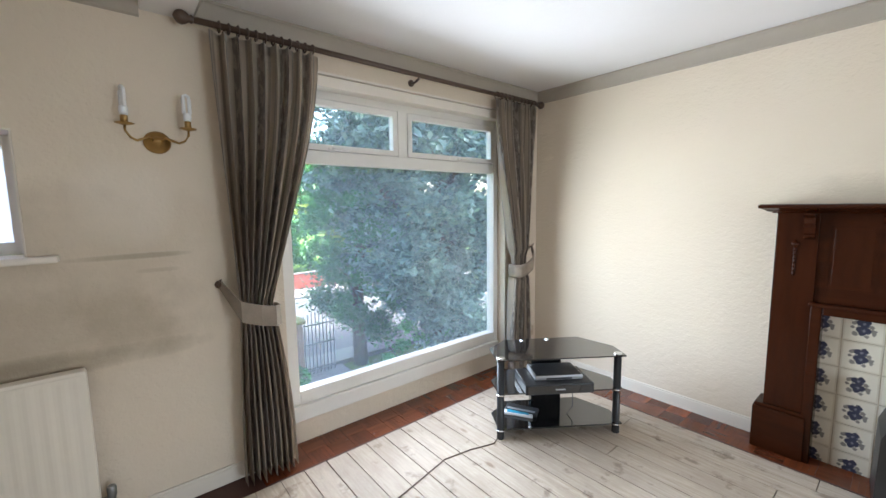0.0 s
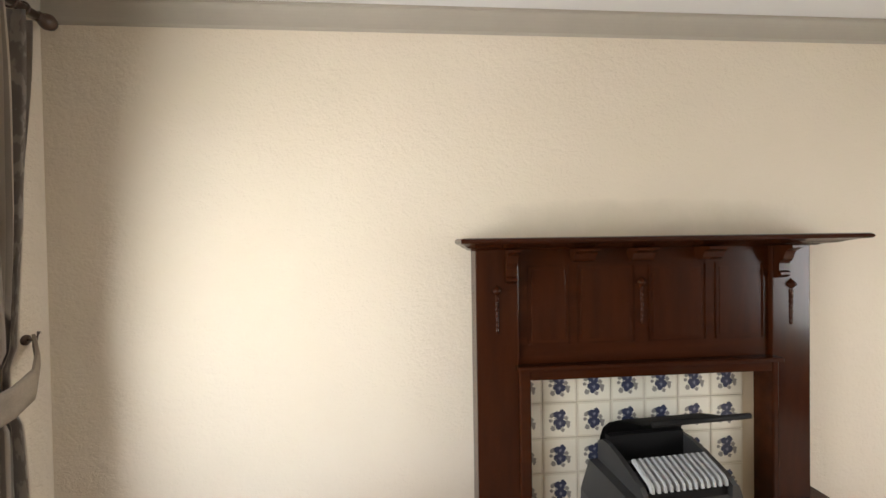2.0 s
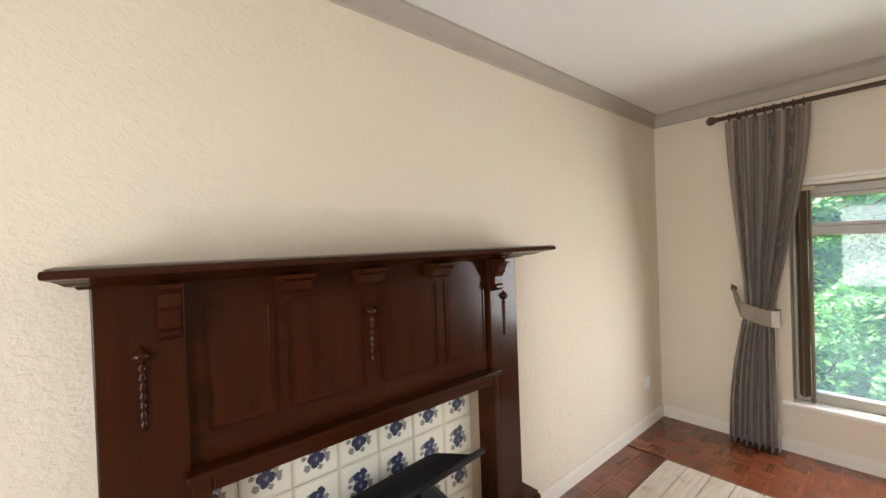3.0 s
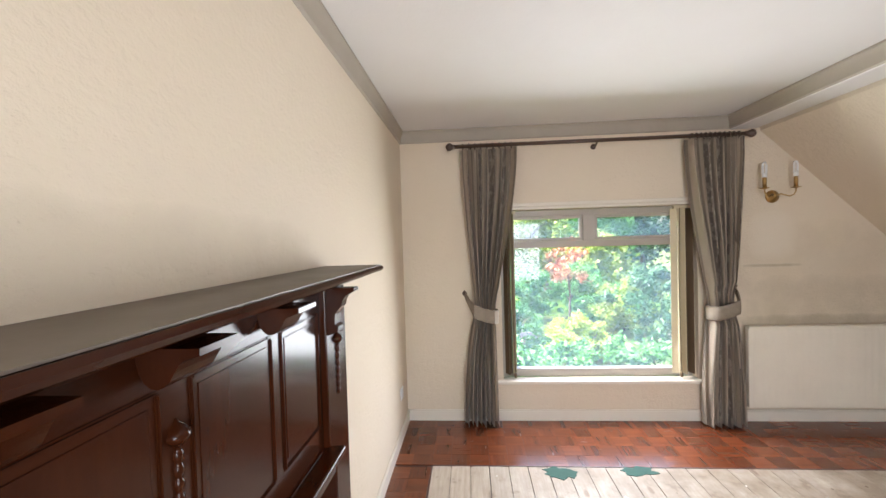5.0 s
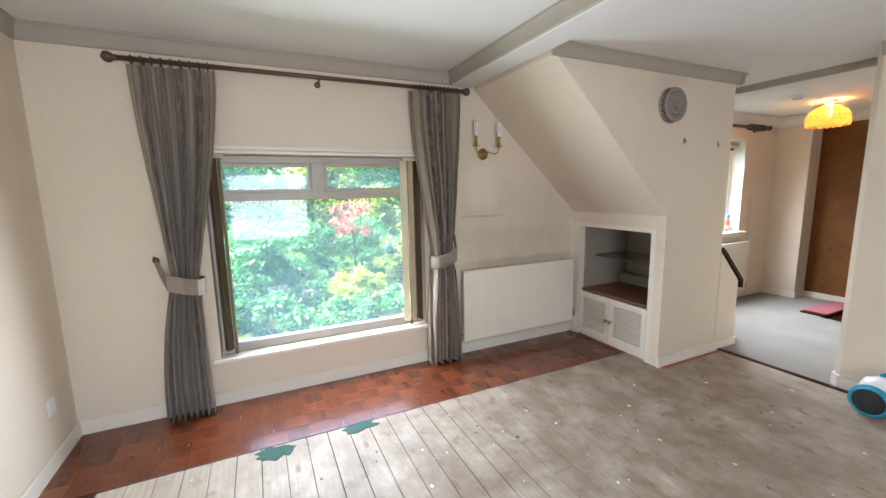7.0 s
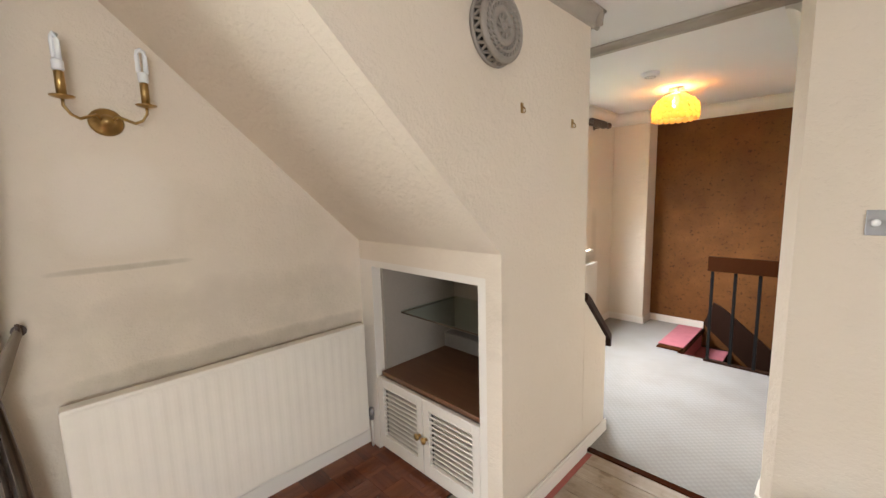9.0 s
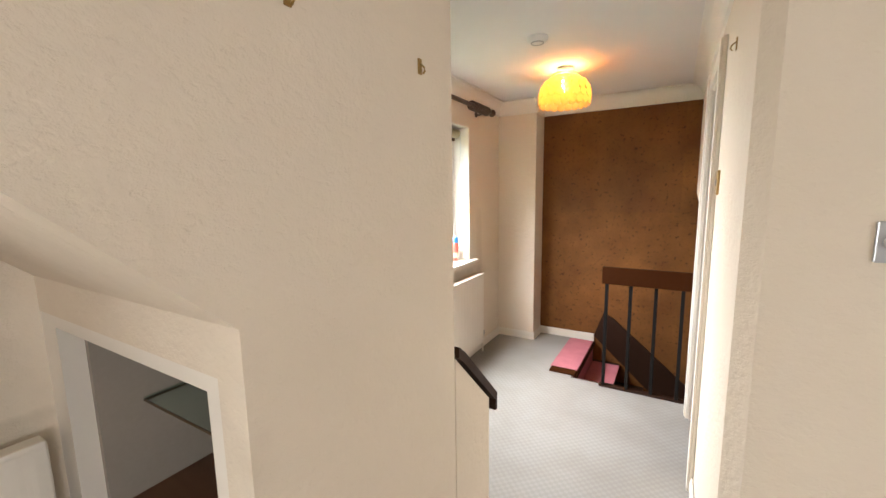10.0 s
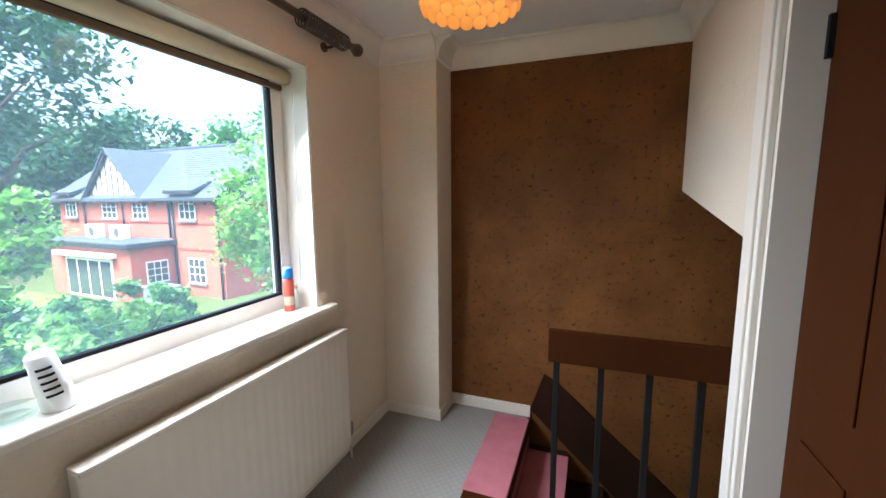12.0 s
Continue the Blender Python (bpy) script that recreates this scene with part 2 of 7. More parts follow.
M_IRON = mat("black_painted_iron", (0.014, 0.013, 0.0125), 0.55, spec=0.08, vary=0.1)
M_ROD = mat("dark_walnut_rod", (0.085, 0.05, 0.033), 0.42, vary=0.15)
M_BRONZE = mat("dark_bronze_rings", (0.12, 0.095, 0.075), 0.4, metal=0.5, vary=0.15)
M_BRASS = mat("aged_brass", (0.48, 0.31, 0.12), 0.3, metal=1.0, vary=0.2, bump=0.04)
M_CHROME = mat("chrome", (0.8, 0.8, 0.8), 0.12, metal=1.0, vary=0.04, bump=0)
M_BLACKGLASS = mat("black_glass", (0.006, 0.006, 0.007), 0.05, vary=0.02, bump=0, coat=1.0, rvar=0.02)
M_BLACK = mat("black_plastic", (0.018, 0.018, 0.02), 0.35, vary=0.06, bump=0.03)
M_SILVER = mat("silver_plastic", (0.45, 0.45, 0.46), 0.3, metal=0.5, vary=0.05, bump=0.02)
M_WHITEPL = mat("white_plastic", (0.78, 0.78, 0.77), 0.35, vary=0.04, bump=0.02)
M_BLUEPL = mat("blue_plastic", (0.02, 0.16, 0.45), 0.3, vary=0.05, bump=0.02)
M_CYANPL = mat("cyan_plastic", (0.02, 0.30, 0.45), 0.3, vary=0.05, bump=0.02)
M_REDCAN = mat("red_printed_can", (0.55, 0.09, 0.06), 0.3, vary=0.08, bump=0.0)
M_TAN = mat("tan_paper", (0.55, 0.44, 0.3), 0.6, vary=0.08)
M_RAD = mat("cream_radiator_enamel", (0.80, 0.73, 0.62), 0.35, vary=0.05, bump=0.03)
M_GREEN = mat("dark_green_underlay", (0.012, 0.075, 0.05), 0.8, vary=0.2)
M_BLIND = mat("cream_blind_fabric", (0.62, 0.53, 0.36), 0.8, vary=0.1, bump=0.1)
M_BROWNBLIND = mat("brown_blind_fabric", (0.14, 0.09, 0.05), 0.8, vary=0.1, bump=0.1)
M_METALGREY = mat("dull_steel", (0.3, 0.3, 0.3), 0.4, metal=0.8, vary=0.15)
M_CERAMIC = mat("white_ceramic_radiant", (0.45, 0.445, 0.43), 0.6, vary=0.1)
M_STONE = mat("garden_wall_stone", (0.30, 0.19, 0.15), 0.85, vary=0.3, dark=(0.2, 0.16, 0.11), scale=4, fine=20, bump=0.4, dist=0.01)
M_BRICK = mat("red_brick", (0.48, 0.12, 0.075), 0.8, vary=0.25, dark=(0.3, 0.09, 0.05), scale=1.5, fine=12, bump=0.3, dist=0.01)
M_BRICKDARK = mat("dark_brick_course", (0.34, 0.08, 0.05), 0.8, vary=0.2, scale=3, fine=14, bump=0.2)
M_SLATE = mat("blue_grey_slate", (0.09, 0.11, 0.145), 0.85, spec=0.15, vary=0.25, scale=2, fine=10, bump=0.2, piece=0.25)
M_RENDER = mat("white_render", (0.75, 0.75, 0.73), 0.8, vary=0.08, scale=2)
M_BLACKTIMBER = mat("black_timber", (0.025, 0.025, 0.028), 0.6, vary=0.1)
M_ASPHALT = mat("asphalt", (0.085, 0.085, 0.09), 0.85, vary=0.2, scale=0.6, fine=30, bump=0.3)
M_PAVE = mat("pale_paving", (0.19, 0.175, 0.17), 0.85, vary=0.2, scale=0.8, fine=18, bump=0.2)
M_EARTH = mat("garden_soil_and_grass", (0.085, 0.13, 0.035), 0.95, vary=0.4, dark=(0.07, 0.06, 0.03), scale=0.5, fine=14, bump=0.4, dist=0.02, spec=0.1)
M_LAWN = mat("bright_lawn", (0.16, 0.28, 0.05), 0.95, vary=0.3, dark=(0.09, 0.19, 0.03), scale=0.7, fine=25, bump=0.4, dist=0.02, spec=0.1)
M_BARK = mat("tree_bark", (0.09, 0.065, 0.05), 0.9, vary=0.3, stretch=(4, 4, 1), scale=3, fine=20, bump=0.6, dist=0.02)
M_CARRED = mat("red_car_paint", (0.62, 0.01, 0.055), 0.2, vary=0.03, bump=0, coat=1.0)
M_RUBBER = mat("tyre_rubber", (0.02, 0.02, 0.02), 0.8, vary=0.1)
M_DARKGLASS = mat("dark_window_glass", (0.05, 0.06, 0.07), 0.08, vary=0.05, bump=0)
M_YELLOWMOSS = mat("mossy_coping", (0.27, 0.24, 0.07), 0.9, vary=0.3, scale=5, bump=0.3)


def leaf_mat(name, base, alt):
    m = bpy.data.materials.new(name)
    m.use_nodes = True
    nt = m.node_tree
    bs = nt.nodes["Principled BSDF"]
    ge = nt.nodes.new("ShaderNodeNewGeometry")
    # broad noise puts lit clumps and dark gaps into the leaf colour
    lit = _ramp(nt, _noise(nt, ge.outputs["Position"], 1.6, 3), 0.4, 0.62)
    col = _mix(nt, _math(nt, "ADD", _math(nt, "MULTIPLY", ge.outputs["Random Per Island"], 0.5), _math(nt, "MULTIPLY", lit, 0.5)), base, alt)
    nt.links.new(col, bs.inputs["Base Color"])
    bs.inputs["Roughness"].default_value = 0.4
    bs.inputs["Specular IOR Level"].default_value = 0.45
    tr = nt.nodes.new("ShaderNodeBsdfTranslucent")
    nt.links.new(col, tr.inputs[0])
    mx = nt.nodes.new("ShaderNodeMixShader")
    mx.inputs[0].default_value = 0.3
    nt.links.new(bs.outputs[0], mx.inputs[1])
    nt.links.new(tr.outputs[0], mx.inputs[2])
    nt.links.new(mx.outputs[0], nt.nodes["Material Output"].inputs[0])
    return m


# wide dark-to-pale range carries the beech's light and shade
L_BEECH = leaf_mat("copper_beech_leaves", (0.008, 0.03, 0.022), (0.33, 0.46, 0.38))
L_IVY = leaf_mat("ivy_leaves", (0.03, 0.10, 0.035), (0.09, 0.24, 0.08))
L_GREEN = leaf_mat("green_leaves", (0.045, 0.17, 0.035), (0.10, 0.29, 0.07))
L_LIME = leaf_mat("lime_leaves", (0.17, 0.27, 0.04), (0.30, 0.36, 0.07))
L_BRIGHT = leaf_mat("bright_green_leaves", (0.12, 0.36, 0.05), (0.30, 0.54, 0.10))
L_DARK = leaf_mat("dark_green_leaves", (0.018, 0.075, 0.03), (0.045, 0.14, 0.055))
L_YELLOW = leaf_mat("yellow_leaves", (0.26, 0.38, 0.04), (0.42, 0.5, 0.05))
L_RED = leaf_mat("red_acer_leaves", (0.5, 0.12, 0.07), (0.34, 0.2, 0.1))


def glass_mat(name, tint=(0.97, 0.99, 0.985), gloss=0.085, film_tone=(0.62, 0.82, 1.0)):
    m = bpy.data.materials.new(name)
    m.use_nodes = True
    nt = m.node_tree
    nt.nodes.remove(nt.nodes["Principled BSDF"])
    tr = nt.nodes.new("ShaderNodeBsdfTransparent")
    tr.inputs[0].default_value = (*tint, 1)
    gl = nt.nodes.new("ShaderNodeBsdfGlossy")
    gl.inputs["Roughness"].default_value = 0.0
    lw = _node(nt, "ShaderNodeLayerWeight", Blend=0.5)
    mx = nt.nodes.new("ShaderNodeMixShader")
    nt.links.new(_math(nt, "ADD", _math(nt, "MULTIPLY", _math(nt, "POWER", lw.outputs["Facing"], 5.0), 0.6), 0.03), mx.inputs[0])
    nt.links.new(tr.outputs[0], mx.inputs[1])
    nt.links.new(gl.outputs[0], mx.inputs[2])
    # bluish film: dirt, plus the bright veil of glare put into the glass
    df = nt.nodes.new("ShaderNodeBsdfTranslucent")
    df.inputs[0].default_value = (*film_tone, 1)
    film = nt.nodes.new("ShaderNodeMixShader")
    nt.links.new(_math(nt, "MULTIPLY", _math(nt, "ADD", _math(nt, "MULTIPLY", _noise(nt, _coords(nt), 2.0, 3), 0.7), 0.35), gloss), film.inputs[0])
    nt.links.new(mx.outputs[0], film.inputs[1])
    nt.links.new(df.outputs[0], film.inputs[2])
    nt.links.new(film.outputs[0], nt.nodes["Material Output"].inputs[0])
    return m


M_GLASS = glass_mat("clear_window_glass", gloss=0.095)
M_GLASS_ST = glass_mat("dusty_veiled_window_glass", gloss=0.07, film_tone=(0.74, 0.9, 1.0))
M_GLASS_H = glass_mat("hazy_window_glass", gloss=0.12)
M_FROST = glass_mat("obscured_window_glass", (0.95, 0.93, 1.0), 0.8, (1.0, 0.95, 1.0))
M_SHELFGLASS = glass_mat("green_edged_glass", (0.86, 0.93, 0.9), 0.02)


def fabric_mat():
    """Taupe curtain cloth with lengthwise stripes and a dark woven pattern."""
    m = bpy.data.materials.new("striped_curtain_cloth")
    m.use_nodes = True
    nt = m.node_tree
    bs = nt.nodes["Principled BSDF"]
    uv = nt.nodes.new("ShaderNodeUVMap")
    sep = nt.nodes.new("ShaderNodeSeparateXYZ")
    nt.links.new(uv.outputs[0], sep.inputs[0])
    stripe = _math(nt, "FRACT", _math(nt, "ADD", _math(nt, "MULTIPLY", sep.outputs[0], 4.6), 0.12))
    wide = _math(nt, "LESS_THAN", stripe, 0.3)
    fine = _math(nt, "FRACT", _math(nt, "MULTIPLY", stripe, 6.0))
    thin = _math(nt, "MULTIPLY", _math(nt, "LESS_THAN", fine, 0.3), _math(nt, "SUBTRACT", 1.0, wide))
    mp = nt.nodes.new("ShaderNodeMapping")
    mp.inputs["Scale"].default_value = (55, 30, 1)
    nt.links.new(uv.outputs[0], mp.inputs[0])
    leafy = _ramp(nt, _noise(nt, mp.outputs[0], 1.0, 2), 0.5, 0.56)
    weave = _noise(nt, _coords(nt, (1, 1, 0.4)), 380, 2)
    col = _mix(nt, wide, (0.64, 0.53, 0.41), (0.29, 0.235, 0.19))
    col = _mix(nt, _math(nt, "MULTIPLY", _math(nt, "MULTIPLY", leafy, wide), 0.7), col, (0.58, 0.49, 0.40))
    col = _mix(nt, thin, col, (0.40, 0.325, 0.25))
    col = _mix(nt, _math(nt, "MULTIPLY", weave, 0.25), col, (0.3, 0.25, 0.2))
    nt.links.new(col, bs.inputs["Base Color"])
    bs.inputs["Roughness"].default_value = 0.6
    bs.inputs["Sheen Weight"].default_value = 0.3
    _bump(nt, bs, weave, 0.25, 0.001)
    return m


M_CURTAIN = fabric_mat()
M_TIEBAND = mat("taupe_tieback_cloth", (0.30, 0.245, 0.19), 0.8, vary=0.35, dark=(0.18, 0.145, 0.115), scale=14, fine=160, bump=0.3, spec=0.2)


def tile_mat():
    """Off-white glazed tile with a dark blue flower spray and faint tan edge lines."""
    m = bpy.data.materials.new("flowered_glazed_tile")
    m.use_nodes = True
    nt = m.node_tree
    bs = nt.nodes["Principled BSDF"]
    vec = _coords(nt)
    sep = nt.nodes.new("ShaderNodeSeparateXYZ")
    nt.links.new(vec, sep.inputs[0])
    x, z = sep.outputs[0], sep.outputs[2]
    wob = _math(nt, "MULTIPLY", _math(nt, "SUBTRACT", _noise(nt, vec, 170, 2), 0.5), 0.016)

    def blob(cx, cz, r):
        dx, dz = _math(nt, "SUBTRACT", x, cx), _math(nt, "SUBTRACT", z, cz)
        d = _math(nt, "SQRT", _math(nt, "ADD", _math(nt, "MULTIPLY", dx, dx), _math(nt, "MULTIPLY", dz, dz)))
        return _math(nt, "LESS_THAN", _math(nt, "ADD", d, wob), r)

    col = _mix(nt, _math(nt, "MULTIPLY", _noise(nt, _coords(nt), 14), 0.25), (0.74, 0.69, 0.58), (0.62, 0.55, 0.42))
    for c, blobs in (((0.24, 0.22, 0.20), ((-0.034, 0.022, 0.011), (0.034, -0.012, 0.012), (0.038, -0.026, 0.009), (0.028, 0.008, 0.009), (-0.03, -0.034, 0.011), (0.012, -0.042, 0.008), (-0.040, 0.0, 0.008))),
                     ((0.045, 0.05, 0.085), ((-0.012, 0.024, 0.016), (0.010, 0.030, 0.015), (0.002, 0.012, 0.016), (-0.014, -0.010, 0.015), (0.010, -0.012, 0.017), (-0.004, -0.028, 0.014))),
                     ((0.17, 0.17, 0.22), ((0.0, 0.021, 0.006), (0.001, -0.014, 0.006), (-0.018, 0.008, 0.004), (0.02, 0.018, 0.004)))):
        for b in blobs:
            col = _mix(nt, blob(*b), col, c)
    edge = _math(nt, "GREATER_THAN", _math(nt, "MAXIMUM", _math(nt, "ABSOLUTE", x), _math(nt, "ABSOLUTE", z)), 0.0665)
    col = _mix(nt, _math(nt, "MULTIPLY", edge, 0.35), col, (0.5, 0.42, 0.3))
    nt.links.new(col, bs.inputs["Base Color"])
    bs.inputs["Roughness"].default_value = 0.2
    return m


M_TILE = tile_mat()


def carpet_mat():
    """Grey hall carpet with a small raised waffle figure, worn paler along the middle."""
    m = bpy.data.materials.new("grey_waffle_carpet")
    m.use_nodes = True
    nt = m.node_tree
    bs = nt.nodes["Principled BSDF"]
    vec = _coords(nt)
    sep = nt.nodes.new("ShaderNodeSeparateXYZ")
    nt.links.new(vec, sep.inputs[0])
    w = [_math(nt, "SINE", _math(nt, "MULTIPLY", sep.outputs[i], 2 * math.pi / 0.04)) for i in (0, 1)]
    waffle = _ramp(nt, _math(nt, "MULTIPLY", w[0], w[1]), -0.3, 0.5)
    tuft, broad = _noise(nt, vec, 300, 2), _noise(nt, vec, 2.2, 5)
    col = _mix(nt, waffle, (0.29, 0.27, 0.242), (0.325, 0.304, 0.275))
    col = _mix(nt, _math(nt, "MULTIPLY", _ramp(nt, broad, 0.4, 0.7), 0.55), col, (0.22, 0.19, 0.16))
    col = _mix(nt, _math(nt, "MULTIPLY", tuft, 0.35), col, (0.16, 0.15, 0.14))
    nt.links.new(col, bs.inputs["Base Color"])
    bs.inputs["Roughness"].default_value = 0.95
    bs.inputs["Specular IOR Level"].default_value = 0.1
    _bump(nt, bs, _math(nt, "ADD", _math(nt, "MULTIPLY", waffle, 0.5), tuft), 0.22, 0.003)
    return m


M_HALLCARPET = carpet_mat()


# ---- mesh helpers ----
def bm_new():
    return bmesh.new()


def box(bm, x0, x1, y0, y1, z0, z1, bevel=0.0):
    x0, x1, y0, y1, z0, z1 = min(x0, x1), max(x0, x1), min(y0, y1), max(y0, y1), min(z0, z1), max(z0, z1)
    v = [bm.verts.new((x, y, z)) for z in (z0, z1) for y in (y0, y1) for x in (x0, x1)]
    f = [bm.faces.new([v[i] for i in q]) for q in ((0, 2, 3, 1), (4, 5, 7, 6), (0, 1, 5, 4), (2, 6, 7, 3), (0, 4, 6, 2), (1, 3, 7, 5))]
    if bevel:
        edges = list({e for q in f for e in q.edges})
        bmesh.ops.bevel(bm, geom=edges, offset=bevel, segments=2, affect="EDGES", profile=0.5)
    return bm


def prism(bm, pts, axis, a, b):
    """A polygon in the two other axes (in x, y, z order) drawn out along axis from a to b."""
    def put(p, w):
        return {"x": (w, p[0], p[1]), "y": (p[0], w, p[1]), "z": (p[0], p[1], w)}[axis]
    lo = [bm.verts.new(put(p, a)) for p in pts]
    hi = [bm.verts.new(put(p, b)) for p in pts]
    fs = [bm.faces.new(lo), bm.faces.new(hi)]
    for i in range(len(pts)):
        j = (i + 1) % len(pts)
        fs.append(bm.faces.new((lo[i], lo[j], hi[j], hi[i])))
    bmesh.ops.recalc_face_normals(bm, faces=fs)
    return bm


def ring_frame(bm, axis, a, b, u0, u1, z0, z1, w):
    """A rectangular frame in one piece, w wide, from a to b along axis (x or y)."""
    def put(u, z, d):
        return bm.verts.new((d, u, z) if axis == "x" else (u, d, z))
    rings = [[put(u, z, d) for u, z in q] for d in (a, b) for q in (((u0, z0), (u1, z0), (u1, z1), (u0, z1)), ((u0 + w, z0 + w), (u1 - w, z0 + w), (u1 - w, z1 - w), (u0 + w, z1 - w)))]
    fs = []
    for i in range(4):
        j = (i + 1) % 4
        for p, q in ((0, 1), (2, 3), (0, 2), (1, 3)):
            fs.append(bm.faces.new((rings[p][i], rings[p][j], rings[q][j], rings[q][i])))
    bmesh.ops.recalc_face_normals(bm, faces=fs)
    return bm


def wall_with_hole(x0, x1, y0, y1, z0, z1, hy0, hy1, hz0, hz1):
    """A wall across x in one piece, with one opening through it."""
    bm = bm_new()
    rings = [[bm.verts.new((d, u, z)) for u, z in q] for d in (x0, x1) for q in (((y0, z0), (y1, z0), (y1, z1), (y0, z1)), ((hy0, hz0), (hy1, hz0), (hy1, hz1), (hy0, hz1)))]
    for i in range(4):
        j = (i + 1) % 4
        for p, q in ((0, 1), (2, 3), (0, 2), (1, 3)):
            bm.faces.new((rings[p][i], rings[p][j], rings[q][j], rings[q][i]))
    bmesh.ops.recalc_face_normals(bm, faces=bm.faces)
    return bm


def tube(bm, pts, r, seg=10, smooth=True):
    """A round bar through the points; r may be a list."""
    rs = r if isinstance(r, (list, tuple)) else [r] * len(pts)
    rings = []
    for i, p in enumerate(pts):
        p = Vector(p)
        d = (Vector(pts[min(i + 1, len(pts) - 1)]) - Vector(pts[max(i - 1, 0)])).normalized()
        s = d.cross(Vector((0, 0, 1)) if abs(d.z) < 0.9 else Vector((1, 0, 0))).normalized()
        u = s.cross(d)
        rings.append([bm.verts.new(p + rs[i] * (math.cos(2 * math.pi * k / seg) * s + math.sin(2 * math.pi * k / seg) * u)) for k in range(seg)])
    fs = []
    for a, b in zip(rings, rings[1:]):
        for k in range(seg):
            fs.append(bm.faces.new((a[k], a[(k + 1) % seg], b[(k + 1) % seg], b[k])))
    for f in fs:
        f.smooth = smooth
    fs += [bm.faces.new(rings[0]), bm.faces.new(rings[-1])]
    bmesh.ops.recalc_face_normals(bm, faces=fs)
    return bm


def lathe(bm, profile, centre, axis="z", seg=24):
    """Rings of (radius, height) round an axis through centre."""
    c = Vector(centre)
    ax = {"x": (Vector((0, 1, 0)), Vector((0, 0, 1)), Vector((1, 0, 0))), "y": (Vector((0, 0, 1)), Vector((1, 0, 0)), Vector((0, 1, 0))), "z": (Vector((1, 0, 0)), Vector((0, 1, 0)), Vector((0, 0, 1)))}[axis]
    rings = [[bm.verts.new(c + h * ax[2] + max(r, 1e-4) * (math.cos(2 * math.pi * k / seg) * ax[0] + math.sin(2 * math.pi * k / seg) * ax[1])) for k in range(seg)] for r, h in profile]
    fs = []
    for a, b in zip(rings, rings[1:]):
        for k in range(seg):
            f = bm.faces.new((a[k], a[(k + 1) % seg], b[(k + 1) % seg], b[k]))
            f.smooth = True
            fs.append(f)
    fs += [bm.faces.new(rings[0]), bm.faces.new(rings[-1])]
    bmesh.ops.recalc_face_normals(bm, faces=fs)
    return bm


def origin(ob):
    p = Vector((0, 0, 0))
    while ob:
        p += ob.location
        ob = ob.parent
    return p


def part(name, bm, material, parent=None, label=""):
    """Links a bmesh, drawn in world metres, as one mesh under a thing or a part."""
    me = bpy.data.meshes.new(name)
    if parent:
        bmesh.ops.translate(bm, verts=bm.verts, vec=-origin(parent))
    bm.to_mesh(me)
    bm.free()
    me.materials.append(material)
    ob = new(name, me)
    ob.parent = parent
    if label:
        ob["label"] = label
    return ob


def thing(name, loc, label, category, group="", kind=""):
    return tagged(new(name), label, category, group, kind) if loc is None else _at(tagged(new(name), label, category, group, kind), loc)


def _at(ob, loc):
    ob.location = loc
    ob.empty_display_size = 0.1
    return ob


def setting(name, bm, material, label, category):
    return tagged(part(name, bm, material), label, category, kind="structure")


def boxes(*rows, bevel=0.0):
    bm = bm_new()
    for r in rows:
        box(bm, *r, bevel=bevel)
    return bm


# ---- setting: walls, floors, ceilings ----
CEIL, CEIL_S, HALL_CEIL = 2.39, 2.335, 2.28
XW, YS, XH, YC = -5.11, -4.78, -1.757, -7.475
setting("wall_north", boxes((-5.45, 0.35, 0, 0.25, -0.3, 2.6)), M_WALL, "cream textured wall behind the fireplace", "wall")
# garden window wall: the opening spans y -0.80..-2.34, z 0.33..1.70
setting("wall_east", wall_with_hole(0, 0.155, -4.70, 0, -0.3, 2.6, -2.34, -0.80, 0.30, 1.72), M_WALL, "cream textured wall round the garden window", "wall")
# street window wall: tall opening y -2.25..-0.42 and small window y -3.75..-3.215
setting("wall_west", boxes((-5.28, XW, -0.42, 0, -0.3, 2.6), (-5.28, XW, -3.215, -2.25, -0.3, 2.6), (-5.28, XW, -2.25, -0.42, 2.17, 2.6), (-5.28, -5.20, -2.25, -0.42, -0.3, 0.15),
                           (-5.28, XW, -3.75, -3.215, -0.3, 1.235), (-5.28, XW, -3.75, -3.215, 1.74, 2.6), (-5.28, XW, -5.0, -3.75, -0.3, 2.6)), M_WALL, "cream textured wall round the tall street window", "wall")
bm = bm_new()
prism(bm, [(-5.3, YS), (-1.80, YS), (XH, YS - 0.045), (XH, -5.0), (-5.3, -5.0)], "z", -0.3, 2.6)
setting("wall_south", bm, M_WALL, "cream textured wall ending in a chamfered corner", "wall")
# hall
setting("wall_hall_west", boxes((XH - 0.12, XH, -5.72, -5.0, -0.3, 2.6), (XH - 0.12, XH, -6.36, -5.72, 2.0, 2.6), (XH - 0.12, XH, -6.50, -6.36, -3, 2.6), (XH - 0.12, XH, YC, -6.50, 1.43, 2.6)), M_WALL, "cream textured hall wall with a door", "wall")
bm = bm_new()
prism(bm, [(YC, 1.43), (YC, 1.418), (-6.50, 1.265), (-6.50, 1.43)], "x", XH - 0.12, XH)
setting("wall_stair_lintel", bm, M_WALL, "cream sloping lower edge of the hall wall over the stairs", "wall")
setting("wall_hall_east", wall_with_hole(-0.1, 0.112, -7.75, -4.70, -0.3, 2.6, -6.595, -5.46, 0.845, 1.985), M_WALL, "cream hall wall round the side window", "wall")
setting("wall_hall_south", boxes((-4.2, 0.3, -7.75, YC - 0.012, -3, 2.6)), M_WALL, "end wall of the hall behind the cork", "wall")
